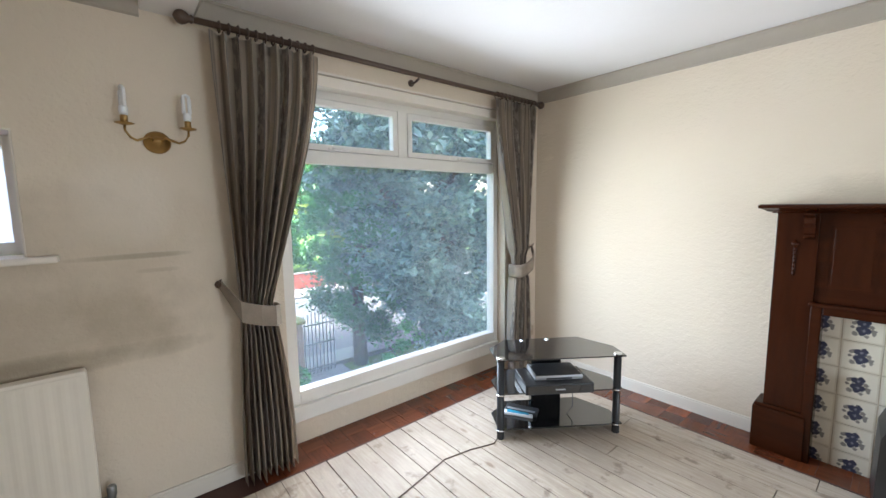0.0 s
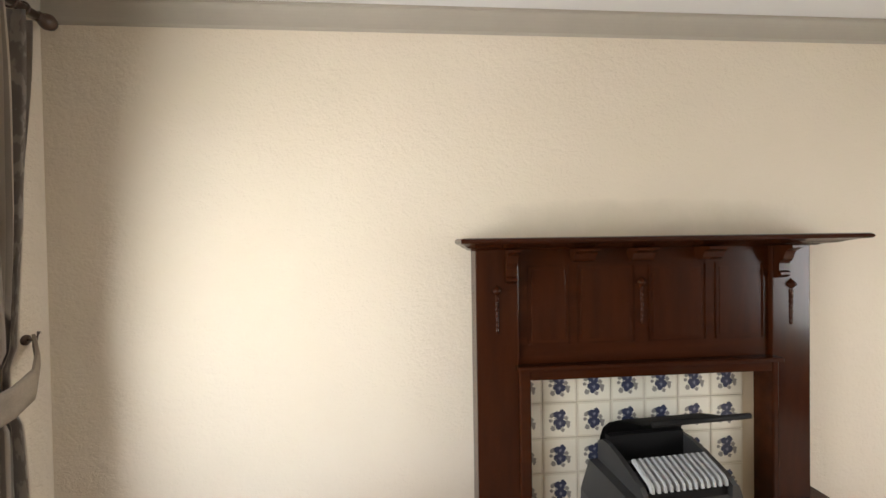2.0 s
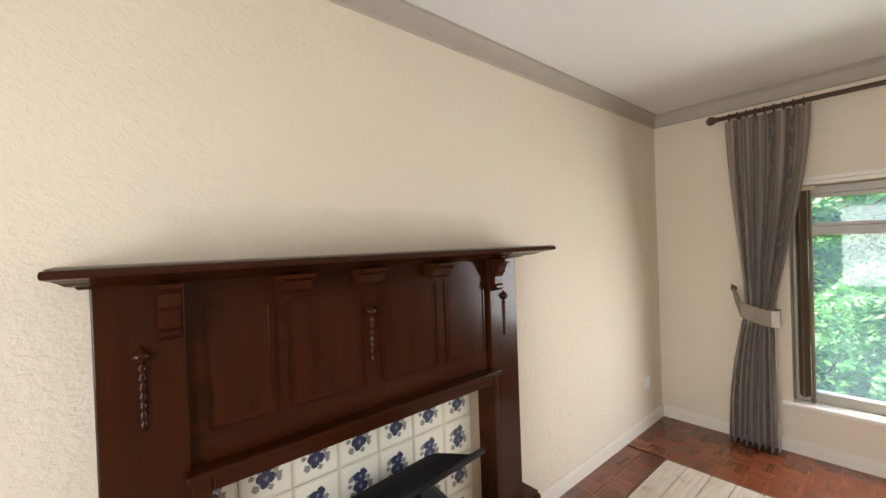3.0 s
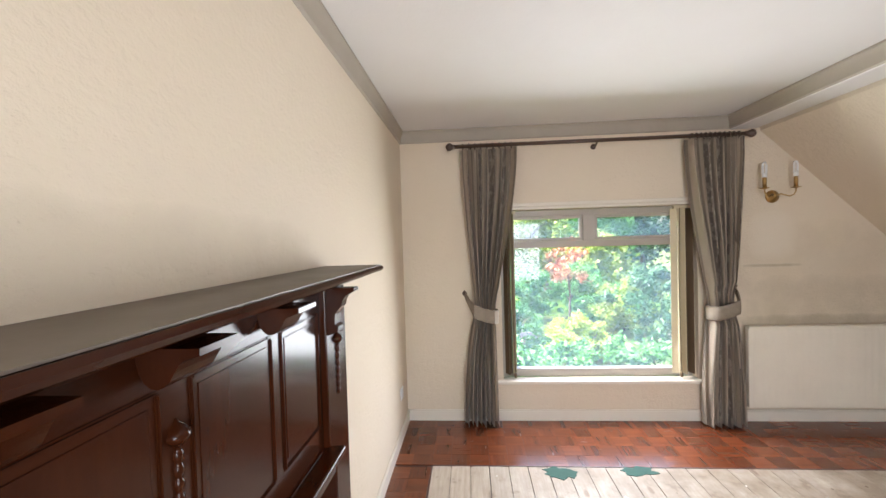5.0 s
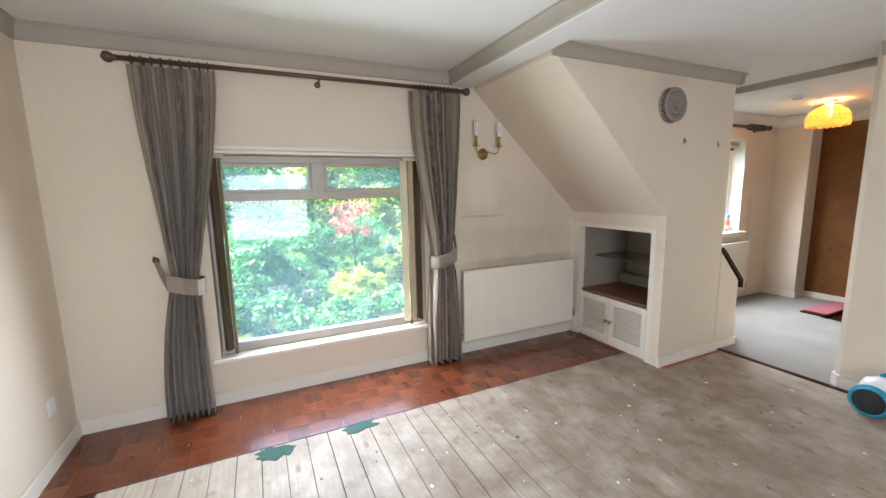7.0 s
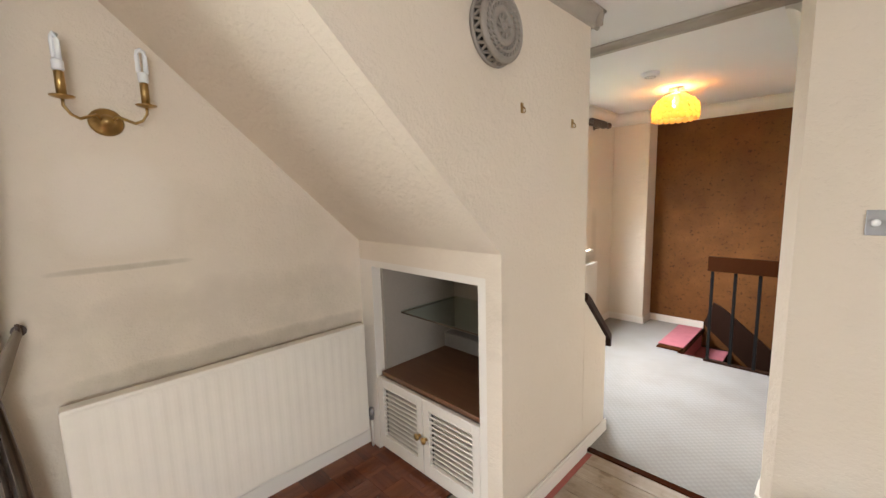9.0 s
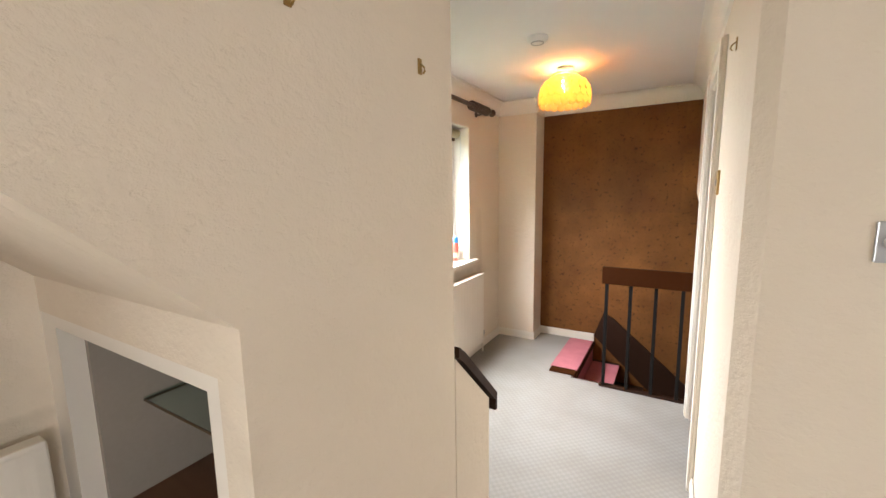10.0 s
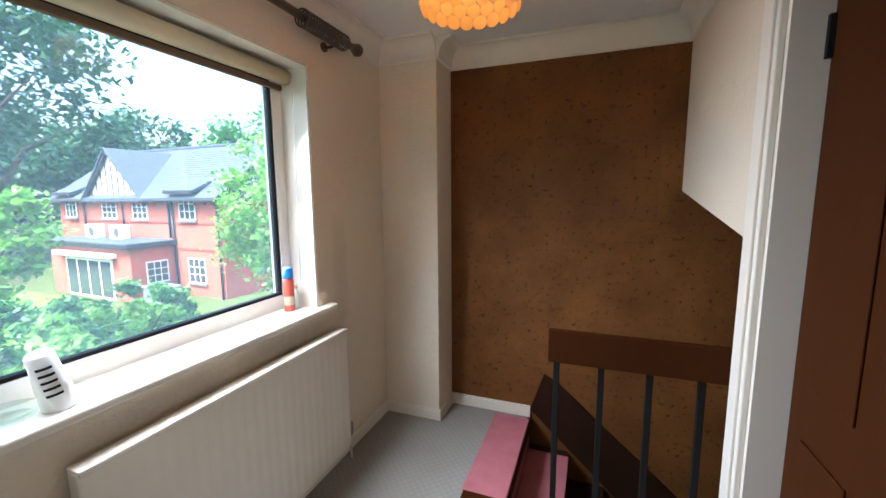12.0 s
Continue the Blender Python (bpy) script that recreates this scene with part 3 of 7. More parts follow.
setting("pier", boxes((-0.47, -0.1, YC - 0.012, -7.235, 0, 2.4), bevel=0.006), M_WALL, "cream plastered pier beside the cork wall", "wall")
setting("wall_stairwell", boxes((-4.2, -4.0, YC, -5.0, -3, 2.6), (-4.0, XH - 0.12, -6.62, -6.50, -3, 2.6), (-4.0, XH - 0.12, YC, -6.5, 1.42, 1.5)), M_WALL, "plain wall of the stairwell going down", "wall")
# closing box behind the hall door
setting("wall_behind_door", boxes((-2.9, -2.8, -6.5, -5.0, -0.3, 2.6)), M_WALL, "plain wall of the room behind the hall door", "wall")

# stair bulkhead: sloping soffit, its side and the cupboard front
bm = bm_new()
prism(bm, [(-2.79, CEIL + 0.02), (-2.82, 2.27), (-3.94, 1.225), (-3.94, 0), (-4.70, 0), (-4.70, CEIL + 0.02)], "x", -0.995, -0.915)
bmesh.ops.bevel(bm, geom=[e for e in bm.edges if abs(e.verts[0].co.y + 4.70) < 1e-4 and abs(e.verts[1].co.y + 4.70) < 1e-4 and abs(e.verts[0].co.z - e.verts[1].co.z) > 1], offset=0.025, segments=4, affect="EDGES")
setting("bulkhead_side", bm, M_WALL, "cream side of the boxed-in staircase", "wall")
bm = bm_new()
prism(bm, [(-2.79, CEIL + 0.02), (-2.82, 2.269), (-3.941, 1.224), (-3.941, 1.12), (-4.0, 1.12), (-4.05, 1.2), (-2.95, CEIL + 0.02)], "x", -0.915, 0)
setting("bulkhead_soffit", bm, M_WALL, "cream sloping underside of the staircase", "ceiling")
setting("bulkhead_front", prism(bm_new(), [(-0.915, 0), (-0.915, 1.125), (0, 1.125), (0, 0), (-0.11, 0), (-0.11, 1.085), (-0.872, 1.085), (-0.872, 0)], "y", -4.0, -3.942), M_GLOSS, "white painted cupboard surround under the stairs", "trim")
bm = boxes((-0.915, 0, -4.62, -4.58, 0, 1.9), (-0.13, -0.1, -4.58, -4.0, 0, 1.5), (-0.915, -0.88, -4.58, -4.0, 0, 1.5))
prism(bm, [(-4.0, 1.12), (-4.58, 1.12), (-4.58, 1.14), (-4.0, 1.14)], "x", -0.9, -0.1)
setting("cupboard_lining", bm, M_LINING, "off-white lining of the open recess, shade put into its paint", "wall")
# dwarf wall beside the foot of the stairs
bm = bm_new()
prism(bm, [(-4.70, 0), (-4.70, 0.88), (-4.74, 0.84), (-5.02, 0.567), (-5.02, 0)], "x", -0.985, -0.905)
bmesh.ops.bevel(bm, geom=[e for e in bm.edges if all(abs(v.co.y + 5.02) < 1e-4 for v in e.verts) and abs(e.verts[0].co.z - e.verts[1].co.z) > 0.3], offset=0.035, segments=5, affect="EDGES")
setting("wall_dwarf", bm, M_WALL, "cream low wall beside the upper stairs", "wall")

# ceilings
setting("ceiling", boxes((-5.3, 0.2, -2.70, 0.1, CEIL, 2.5), (-5.3, 0.2, -5.0, -2.70, CEIL_S, 2.5), (XH - 0.1, 0.2, -5.22, -5.0, CEIL_S, 2.5)), M_CEIL, "white painted ceiling of the sitting room", "ceiling")
setting("ceiling_hall", boxes((-4.1, 0.2, -7.6, -5.20, HALL_CEIL, 2.5)), M_CEIL, "off-white hall ceiling", "ceiling")
bm = boxes((-5.2, 0, -2.79, -2.595, 2.285, CEIL + 0.01), bevel=0.006)
setting("ceiling_beam", bm, M_CEIL, "white boxed ceiling beam", "beam")


def coving(name, pts, material, drop=0.092, out=0.045, label="grey-beige painted coving"):
    """Concave coving along a line; each row: start, end and the side on which the room lies."""
    bm = bm_new()
    for (x0, y0), (x1, y1), (nx, ny), top in pts:
        n = 7
        prof = [(0.0, 0.0), (out, 0.0), (out, -0.012)]
        for k in range(1, n):
            a = math.pi / 2 * k / n
            prof.append((out - math.sin(a) * (out - 0.012), -0.012 - (1 - math.cos(a)) * (drop - 0.024)))
        prof += [(0.012, -drop + 0.008), (0.0, -drop)]
        lo = [bm.verts.new((x0 + nx * p, y0 + ny * p, top + h)) for p, h in prof]
        hi = [bm.verts.new((x1 + nx * p, y1 + ny * p, top + h)) for p, h in prof]
        fs = [bm.faces.new(lo), bm.faces.new(hi)]
        for i in range(len(prof)):
            j = (i + 1) % len(prof)
            fs.append(bm.faces.new((lo[i], lo[j], hi[j], hi[i])))
        bmesh.ops.recalc_face_normals(bm, faces=fs)
    return setting(name, bm, material, label, "coving")


T, TS = CEIL - 0.001, CEIL_S - 0.001
coving("trim_coving", [((-5.11, 0), (0, 0), (0, -1), T), ((0, 0), (0, -2.595), (-1, 0), T), ((-5.11, 0), (-5.11, -2.595), (1, 0), T), ((-5.11, -2.595), (0, -2.595), (0, 1), T)], M_COVE, 0.098, 0.036)
coving("trim_coving_south", [((-5.11, -2.79), (-5.11, YS), (1, 0), TS), ((-5.11, YS), (-1.79, YS), (0, 1), TS), ((-0.995, -2.79), (-0.995, -4.745), (-1, 0), TS), ((-1.04, -4.70), (-0.1, -4.70), (0, -1), TS)], M_COVE, 0.082, 0.045)
coving("trim_coving_opening", [((-1.76, -5.20), (-0.1, -5.20), (0, 1), TS)], M_COVE, 0.054, 0.03)
H = HALL_CEIL - 0.001
coving("trim_coving_hall", [((-0.1, -5.2), (-0.1, -7.235), (-1, 0), H), ((-0.47, -7.235), (-0.1, -7.235), (0, 1), H), ((-0.47, -7.235), (-0.47, YC), (-1, 0), H), ((-1.76, YC), (-0.45, YC), (0, 1), H), ((XH, -5.2), (XH, YC), (1, 0), H)], M_COVE_W, 0.12, 0.085, "cream-white painted hall coving")

# skirting boards
def skirt(bm, x0, x1, y0, y1, h=0.09):
    box(bm, x0, x1, y0, y1, 0.0, h - 0.012)
    cx, cy = 0.004 * (x1 - x0 < 0.05), 0.004 * (y1 - y0 < 0.05)
    box(bm, x0 + cx, x1 - cx, y0 + cy, y1 - cy, h - 0.012, h)


bm = bm_new()
for r in ((-5.11, -3.44, -0.016, 0), (-1.85, 0, -0.016, 0), (-0.016, 0, -3.94, -0.016), (-5.11, -5.094, -0.42, -0.016), (-5.11, -5.094, YS, -2.25), (-5.094, -1.797, YS, YS + 0.016), (-1.011, -0.995, -4.71, -3.93)):
    skirt(bm, *r)
setting("baseboard", bm, M_GLOSS, "white painted skirting board", "skirting")
bm = bm_new()
for r in ((-0.116, -0.1, -7.235, -5.15), (-0.484, -0.1, -7.235, -7.22), (-0.484, -0.47, YC, -7.235), (-1.0, -0.484, YC, YC + 0.018), (XH, XH + 0.015, -5.64, -4.95), (-1.0, -0.985, -5.0, -4.72)):
    skirt(bm, *r, h=0.075)
setting("baseboard_hall", bm, M_GLOSS, "white painted hall skirting board", "skirting")
bm = bm_new()
prism(bm, [(-1.795, YS + 0.016), (-1.741, YS - 0.04), (-1.742, YS - 0.17), (-1.757, YS - 0.17), (-1.757, YS - 0.046), (-1.80, YS)], "z", 0, 0.09)
setting("baseboard_corner", bm, M_GLOSS, "white painted skirting on the chamfered corner", "skirting")

# floors
setting("floor", boxes((-5.3, 0.1, -5.0, 0.1, -0.2, -0.022)), M_GAP, "dark underfloor between bare boards", "floor")
setting("floor_hall", boxes((XH - 0.1, 0, -6.58, -4.735, -0.2, 0.004), (-0.98, 0, -7.5, -6.58, -0.2, 0.004)), M_HALLCARPET, "grey waffle-figured hall carpet, worn", "carpet")
setting("threshold_strip", boxes((-1.87, -0.995, -4.765, -4.728, -0.02, 0.009), bevel=0.003), M_MAHOG_H, "dark carpet edge at the hall threshold", "threshold")
setting("floor_behind_door", boxes((-2.9, XH - 0.1, -6.5, -5.0, -0.2, 0.0)), M_CARPET, "plain floor behind the hall door", "floor")
setting("floor_stairwell", boxes((-4.2, -0.9, YC, -6.5, -3.0, -2.75)), M_GAP, "dark floor at the foot of the stairs", "floor")

# ---- windows ----
def bar_frame(bm, plane, y0, y1, z0, z1, w, d):
    ring_frame(bm, "x", plane, plane + d, y0, y1, z0, z1, w)


def pane(parent, x, y0, y1, z0, z1, material=None):
    o = part("pane", boxes((x, x + 0.006, y0, y1, z0, z1)), material or (M_GLASS_ST if x < -3 else M_GLASS_H if y0 < -5 else M_GLASS), parent)
    o.visible_shadow = False
    return o


w1 = thing("window_1", (-5.25, -1.33, 0.15), "tall white-framed street window with two top lights", "window", kind="structure")
bm = bm_new()
box(bm, -5.27, -5.19, -2.245, -2.165, 0.15, 2.165, 0.004)
box(bm, -5.27, -5.19, -0.475, -0.425, 0.15, 2.165, 0.004)
box(bm, -5.27, -5.19, -2.165, -0.475, 0.245, 0.325, 0.004)
box(bm, -5.27, -5.19, -2.165, -0.475, 1.685, 1.76, 0.004)
box(bm, -5.27, -5.19, -2.165, -0.475, 2.06, 2.165, 0.004)
box(bm, -5.27, -5.185, -1.42, -1.345, 1.755, 2.065, 0.004)
part("window_frame", bm, M_UPVC, w1)
for y0, y1 in ((-2.16, -1.425), (-1.34, -0.48)):
    bm = bm_new()
    bar_frame(bm, -5.235, y0, y1, 1.763, 2.057, 0.035, 0.05)
    cas = part("casement", bm, M_UPVC, w1)
    bm = bm_new()
    ym = y0 + (y1 - y0) * (0.35 if y0 < -2 else 0.55)
    box(bm, -5.185, -5.17, ym - 0.02, ym + 0.02, 1.768, 1.784, 0.003)
    tube(bm, [(-5.17, ym, 1.776), (-5.155, ym + 0.02, 1.776), (-5.152, ym + 0.11, 1.772)], 0.006, 8)
    part("handle", bm, M_UPVC, cas)
    pane(w1, -5.225, y0 + 0.034, y1 - 0.034, 1.795, 2.025)
pane(w1, -5.24, -2.17, -0.47, 0.32, 1.69)
part("window_sill", boxes((-5.25, -5.165, -2.235, -0.435, 0.15, 0.245), bevel=0.006), M_UPVC, w1)
part("head_trim", boxes((-5.19, -5.10, -2.24, -0.43, 2.105, 2.165), (-5.18, -5.085, -2.24, -0.43, 2.168, 2.182), bevel=0.004), M_GLOSS, w1)

w2 = thing("window_2", (0.1, -1.57, 0.33), "wide garden window with two top lights and a low sill", "window", kind="structure")
bm = bm_new()
for r in ((-2.335, -2.25, 0.33, 1.715), (-0.875, -0.805, 0.33, 1.715), (-2.25, -0.875, 0.33, 0.395), (-2.25, -0.875, 1.405, 1.46), (-2.25, -0.875, 1.665, 1.715)):
    box(bm, 0.08, 0.15, *r, 0.004)
box(bm, 0.075, 0.15, -1.575, -1.485, 1.455, 1.67, 0.004)
part("window_frame", bm, M_BACKLIT_FRAME, w2)
for y0, y1 in ((-2.247, -1.578), (-1.482, -0.878)):
    bm = bm_new()
    bar_frame(bm, 0.085, y0, y1, 1.462, 1.663, 0.022, 0.04)
    cas = part("casement", bm, M_BACKLIT_FRAME, w2)
    part("handle", boxes((0.06, 0.085, (y0 + y1) / 2 - 0.05, (y0 + y1) / 2 + 0.03, 1.464, 1.478), bevel=0.004), M_BACKLIT_FRAME, cas)
    pane(w2, 0.1, y0 + 0.021, y1 - 0.021, 1.483, 1.643)
pane(w2, 0.1, -2.252, -0.873, 0.393, 1.408)
part("window_sill", boxes((-0.035, 0.079, -2.39, -0.745, 0.302, 0.332), bevel=0.008), M_GLOSS, w2)
part("head_trim", boxes((-0.012, 0.06, -2.36, -0.78, 1.722, 1.742), (-0.02, -0.002, -2.37, -0.77, 1.745, 1.772), bevel=0.003), M_GLOSS, w2)

w3 = thing("window_3", (0.06, -6.03, 0.85), "wide hall window with a dark frame in a white reveal", "window", kind="structure")
bm = bm_new()
bar_frame(bm, 0.05, -6.595, -5.46, 0.87, 1.985, 0.066, 0.06)
part("window_frame", bm, M_UPVC, w3)
bm = bm_new()
bar_frame(bm, 0.056, -6.535, -5.52, 0.93, 1.925, 0.017, 0.03)
part("glazing_bead", bm, M_IRON, w3, "dark rubber glazing bead")
pane(w3, 0.07, -6.52, -5.535, 0.945, 1.91)
part("window_sill", boxes((-0.145, 0.055, -6.69, -5.365, 0.845, 0.872), bevel=0.007), M_GLOSS, w3)
part("reveal", boxes((-0.097, 0.05, -6.594, -6.586, 0.872, 1.984), (-0.097, 0.05, -5.469, -5.461, 0.872, 1.984), (-0.097, 0.05, -6.586, -5.469, 1.976, 1.984)), M_GLOSS, w3)

w4 = thing("window_4", (-5.3, -3.48, 1.235), "small white window above a radiator", "window", kind="structure")
bm = bm_new()
bar_frame(bm, -5.33, -3.75, -3.215, 1.25, 1.74, 0.05, 0.06)
part("window_frame", bm, M_UPVC, w4)
pane(w4, -5.31, -3.71, -3.255, 1.295, 1.695, M_FROST)
part("window_sill", boxes((-5.27, -5.06, -3.84, -3.125, 1.222, 1.25), bevel=0.007), M_GLOSS, w4)
part("reveal", boxes((-5.27, -5.112, -3.222, -3.216, 1.25, 1.739), (-5.27, -5.112, -3.749, -3.743, 1.25, 1.739), (-5.27, -5.112, -3.743, -3.222, 1.733, 1.739)), M_GLOSS, w4)

# ---- hall door ----
d1 = thing("door_1", (XH, -5.98, 0), "orange-brown panelled wooden door, closed, in a white casing", "door", kind="structure")
bm = boxes((XH - 0.119, XH - 0.085, -6.335, -5.745, 0.01, 1.985))
leaf = part("door_leaf", bm, M_DOORWOOD, d1)
for z0, z1 in ((0.15, 0.78), (0.92, 1.85)):
    for y0, y1 in ((-6.26, -6.07), (-6.01, -5.82)):
        bm = bm_new()
        box(bm, XH - 0.085, XH - 0.079, y0, y1, z0, z1, 0.003)
        part("panel", bm, M_DOORWOOD, leaf)
bm = bm_new()
for z in (0.25, 1.72):
    box(bm, XH - 0.09, XH - 0.072, -6.352, -6.325, z, z + 0.1)
part("hinge", bm, M_IRON, d1, "dark metal hinges")
part("door_lining", boxes((XH - 0.12, XH, -6.36, -6.338, 0, 2.0), (XH - 0.12, XH, -5.742, -5.72, 0, 2.0), (XH - 0.12, XH, -6.338, -5.742, 1.988, 2.0)), M_GLOSS, d1)
bm = bm_new()
for y0, y1 in ((-6.44, -6.355), (-5.725, -5.64)):
    box(bm, XH, XH + 0.018, y0, y1, 0, 2.07, 0.004)
    box(bm, XH + 0.018, XH + 0.026, y0 + 0.02 * (y0 > -6), y1 - 0.02 * (y0 < -6), 0, 2.06, 0.002)
box(bm, XH, XH + 0.018, -6.355, -5.725, 2.0, 2.07, 0.004)
part("casing", bm, M_GLOSS, d1)


# ---- curtains and rods ----
def curtain(name, axis_x, y0, y1, tie_y, tie_z, b0, b1, top, bottom, outer, label, folds=9):
    """A pleated curtain hung on the plane x = axis_x, drawn in to tie_y at tie_z by a band. outer: the y of the band's wall hook."""
    sign = 1 if axis_x < -2 else -1
    c = thing(name, (axis_x, (y0 + y1) / 2, bottom), label, "curtain", "striped curtains")
    bm = bm_new()
    uvl = bm.loops.layers.uv.new("uv")
    nu, nv = folds * 10, 34
    verts = []
    for j in range(nv + 1):
        v = j / nv
        z = top + (bottom - top) * v
        if z > tie_z:
            k = (top - z) / (top - tie_z)
            k = k * k * (3 - 2 * k) * 0.35 + 0.65 * k ** 1.7
            l, r = y0 + (tie_y - 0.075 - y0) * k, y1 + (tie_y + 0.075 - y1) * k
        else:
            k = (tie_z - z) / (tie_z - bottom)
            k = 1 - (1 - k) ** 2.2
            l, r = tie_y - 0.075 + (b0 - tie_y + 0.075) * k, tie_y + 0.075 + (b1 - tie_y - 0.075) * k
        amp = 0.034 + 0.02 * min(1, v * 3)
        if abs(z - tie_z) < 0.12:
            amp *= 0.55
        row = []
        for i in range(nu + 1):
            u = i / nu
            w = 2 * math.pi * folds * u
            d = amp * (math.sin(w + 0.5 * math.sin(3 * v + i * 0.05)) + 0.25 * math.sin(2.3 * w + 4 * v))
            row.append(bm.verts.new((axis_x + sign * d + 0.006 * noise.noise((u * 9, v * 5, y0)), l + (r - l) * u + 0.012 * math.cos(w + 1) * (1 - 0.5 * v), z + 0.012 * (j == nv) * math.sin(w * 0.5))))
        verts.append(row)
    for j in range(nv):
        for i in range(nu):
            f = bm.faces.new((verts[j][i], verts[j][i + 1], verts[j + 1][i + 1], verts[j + 1][i]))
            f.smooth = True
            for lo, (ii, jj) in zip(f.loops, ((i, j), (i + 1, j), (i + 1, j + 1), (i, j + 1))):
                lo[uvl].uv = (ii / nu, jj / nv)
    bmesh.ops.solidify(bm, geom=list(bm.faces), thickness=0.003)
    part("cloth", bm, M_CURTAIN, c)
    # band: a flat padded strip from behind the folds, round the front and up to the hook
    hook = Vector((XW + 0.03 if sign > 0 else -0.03, outer, tie_z + 0.12))
    inner = math.copysign(1, tie_y - outer)
    far, near = tie_y + inner * 0.1, tie_y - inner * 0.085
    line = [Vector(p) for p in ((axis_x - sign * 0.05, far - inner * 0.03, tie_z - 0.05), (axis_x - sign * 0.02, far, tie_z - 0.05), (axis_x + sign * 0.045, far, tie_z - 0.05), (axis_x + sign * 0.08, far - inner * 0.03, tie_z - 0.048), (axis_x + sign * 0.09, tie_y, tie_z - 0.03), (axis_x + sign * 0.075, near, tie_z), (axis_x + sign * 0.02, (near + outer) / 2, tie_z + 0.06))] + [hook]
    bm = bm_new()
    uvl = bm.loops.layers.uv.new("uv")
    pts = [a.lerp(b, q / 3) for a, b in zip(line, line[1:]) for q in range(3)] + [line[-1]]
    rows = []
    for i, p in enumerate(pts):
        d = (pts[min(i + 1, len(pts) - 1)] - pts[max(i - 1, 0)]).normalized()
        nr = d.cross(Vector((0, 0, 1))).normalized() * 0.004
        h = 0.052 - 0.03 * max(0, i - 15) / (len(pts) - 16)
        up = Vector((0, 0, h))
        rows.append([bm.verts.new(p + a) for a in (up + nr, up * 0.5 + nr * 2.2, -up * 0.5 + nr * 2.2, -up + nr, -up - nr, up - nr)])
    faces = []
    for i in range(len(rows) - 1):
        for q in range(6):
            f = bm.faces.new((rows[i][q], rows[i + 1][q], rows[i + 1][(q + 1) % 6], rows[i][(q + 1) % 6]))
            f.smooth = q in (0, 1, 2)
            faces.append(f)
            for lo, (ii, qq) in zip(f.loops, ((i, q), (i + 1, q), (i + 1, q + 1), (i, q + 1))):
                lo[uvl].uv = (ii * 0.022 + 0.03, qq * 0.05)
    faces += [bm.faces.new(rows[0]), bm.faces.new(rows[-1])]
    bmesh.ops.recalc_face_normals(bm, faces=faces)
    part("tieback", bm, M_TIEBAND, c)
    bm = bm_new()
    xw = XW if sign > 0 else 0.0
    lathe(bm, [(0.02, 0), (0.02, 0.006), (0.008, 0.01)], (xw if sign > 0 else xw - 0.01, outer, tie_z + 0.12), "x", 12)
    tube(bm, [(xw, outer, tie_z + 0.12), (xw + sign * 0.04, outer, tie_z + 0.12), (xw + sign * 0.05, outer, tie_z + 0.15)], 0.006, 8)
    part("tieback_hook", bm, M_ROD, c, "dark metal tieback hook")
    return c


def rod(name, x, y0, y1, z, wall_x, ring_spans, label, r=0.0145, R=0.023, rings=None):
    """A wooden curtain pole with ball ends, brackets and rings."""
    t = thing(name, (x, (y0 + y1) / 2, z), label, "curtain rod")
    part("pole", tube(bm_new(), [(x, y0, z), (x, y1, z)], r, 14), M_ROD, t)
    for y, s in ((y0, -1), (y1, 1)):
        part("finial", lathe(bm_new(), [(0.012, 0), (0.02, s * 0.008), (0.014, s * 0.016), (0.026, s * 0.03), (0.032, s * 0.046), (0.027, s * 0.062), (0.012, s * 0.074), (0.001, s * 0.078)], (x, y, z), "y", 16), M_ROD, t)
    for y in (y0 + 0.12, (y0 + y1) / 2, y1 - 0.12):
        bm = bm_new()
        tube(bm, [(wall_x, y, z - 0.03), ((x + wall_x) / 2, y, z - 0.035), (x, y, z - 0.022), (x, y, z - 0.012)], 0.007, 8)
        lathe(bm, [(0.022, 0), (0.022, 0.008)], (wall_x - (0.008 if wall_x > x else 0), y, z - 0.03), "x", 12)
        part("bracket", bm, M_ROD, t)
    ring = None
    for a, b, n in ring_spans:
        for i in range(n):
            y = a + (b - a) * i / max(1, n - 1)
            if ring is None:
                bm = bm_new()
                seg, rr = 18, 0.0042
                vs = [[bm.verts.new((x + (R + rr * math.cos(q * math.pi / 3)) * math.cos(2 * math.pi * k / seg), y + rr * math.sin(q * math.pi / 3), z - 0.004 + (R + rr * math.cos(q * math.pi / 3)) * math.sin(2 * math.pi * k / seg))) for q in range(6)] for k in range(seg)]
                for k in range(seg):
                    for q in range(6):
                        f = bm.faces.new((vs[k][q], vs[(k + 1) % seg][q], vs[(k + 1) % seg][(q + 1) % 6], vs[k][(q + 1) % 6]))
                        f.smooth = True
                ring, ry = part("ring", bm, rings or M_ROD, t), y
            else:
                o = new("ring", ring.data)
                o.parent, o.location = t, (0, y - ry, 0)
    return t


rod("curtain_rod", -5.02, -2.60, -0.12, 2.262, XW, ((-2.50, -2.06, 12), (-0.62, -0.17, 11)), "dark wooden curtain pole with ball ends, over the street window")
rod("curtain_rod", -0.09, -2.65, -0.46, 2.23, 0.0, ((-0.90, -0.52, 9), (-2.60, -2.26, 11)), "dark wooden curtain pole with ball ends, over the garden window")
rod("curtain_rod", -0.18, -6.84, -5.35, 2.13, -0.1, ((-6.77, -6.48, 17), (-5.5, -5.42, 6)), "dark ringed curtain pole over the hall window", 0.017, 0.034, M_BRONZE)
curtain("curtain", -5.02, -2.55, -2.03, -2.42, 0.93, -2.53, -2.27, 2.235, 0.02, -2.565, "taupe striped curtain tied back beside the street window")
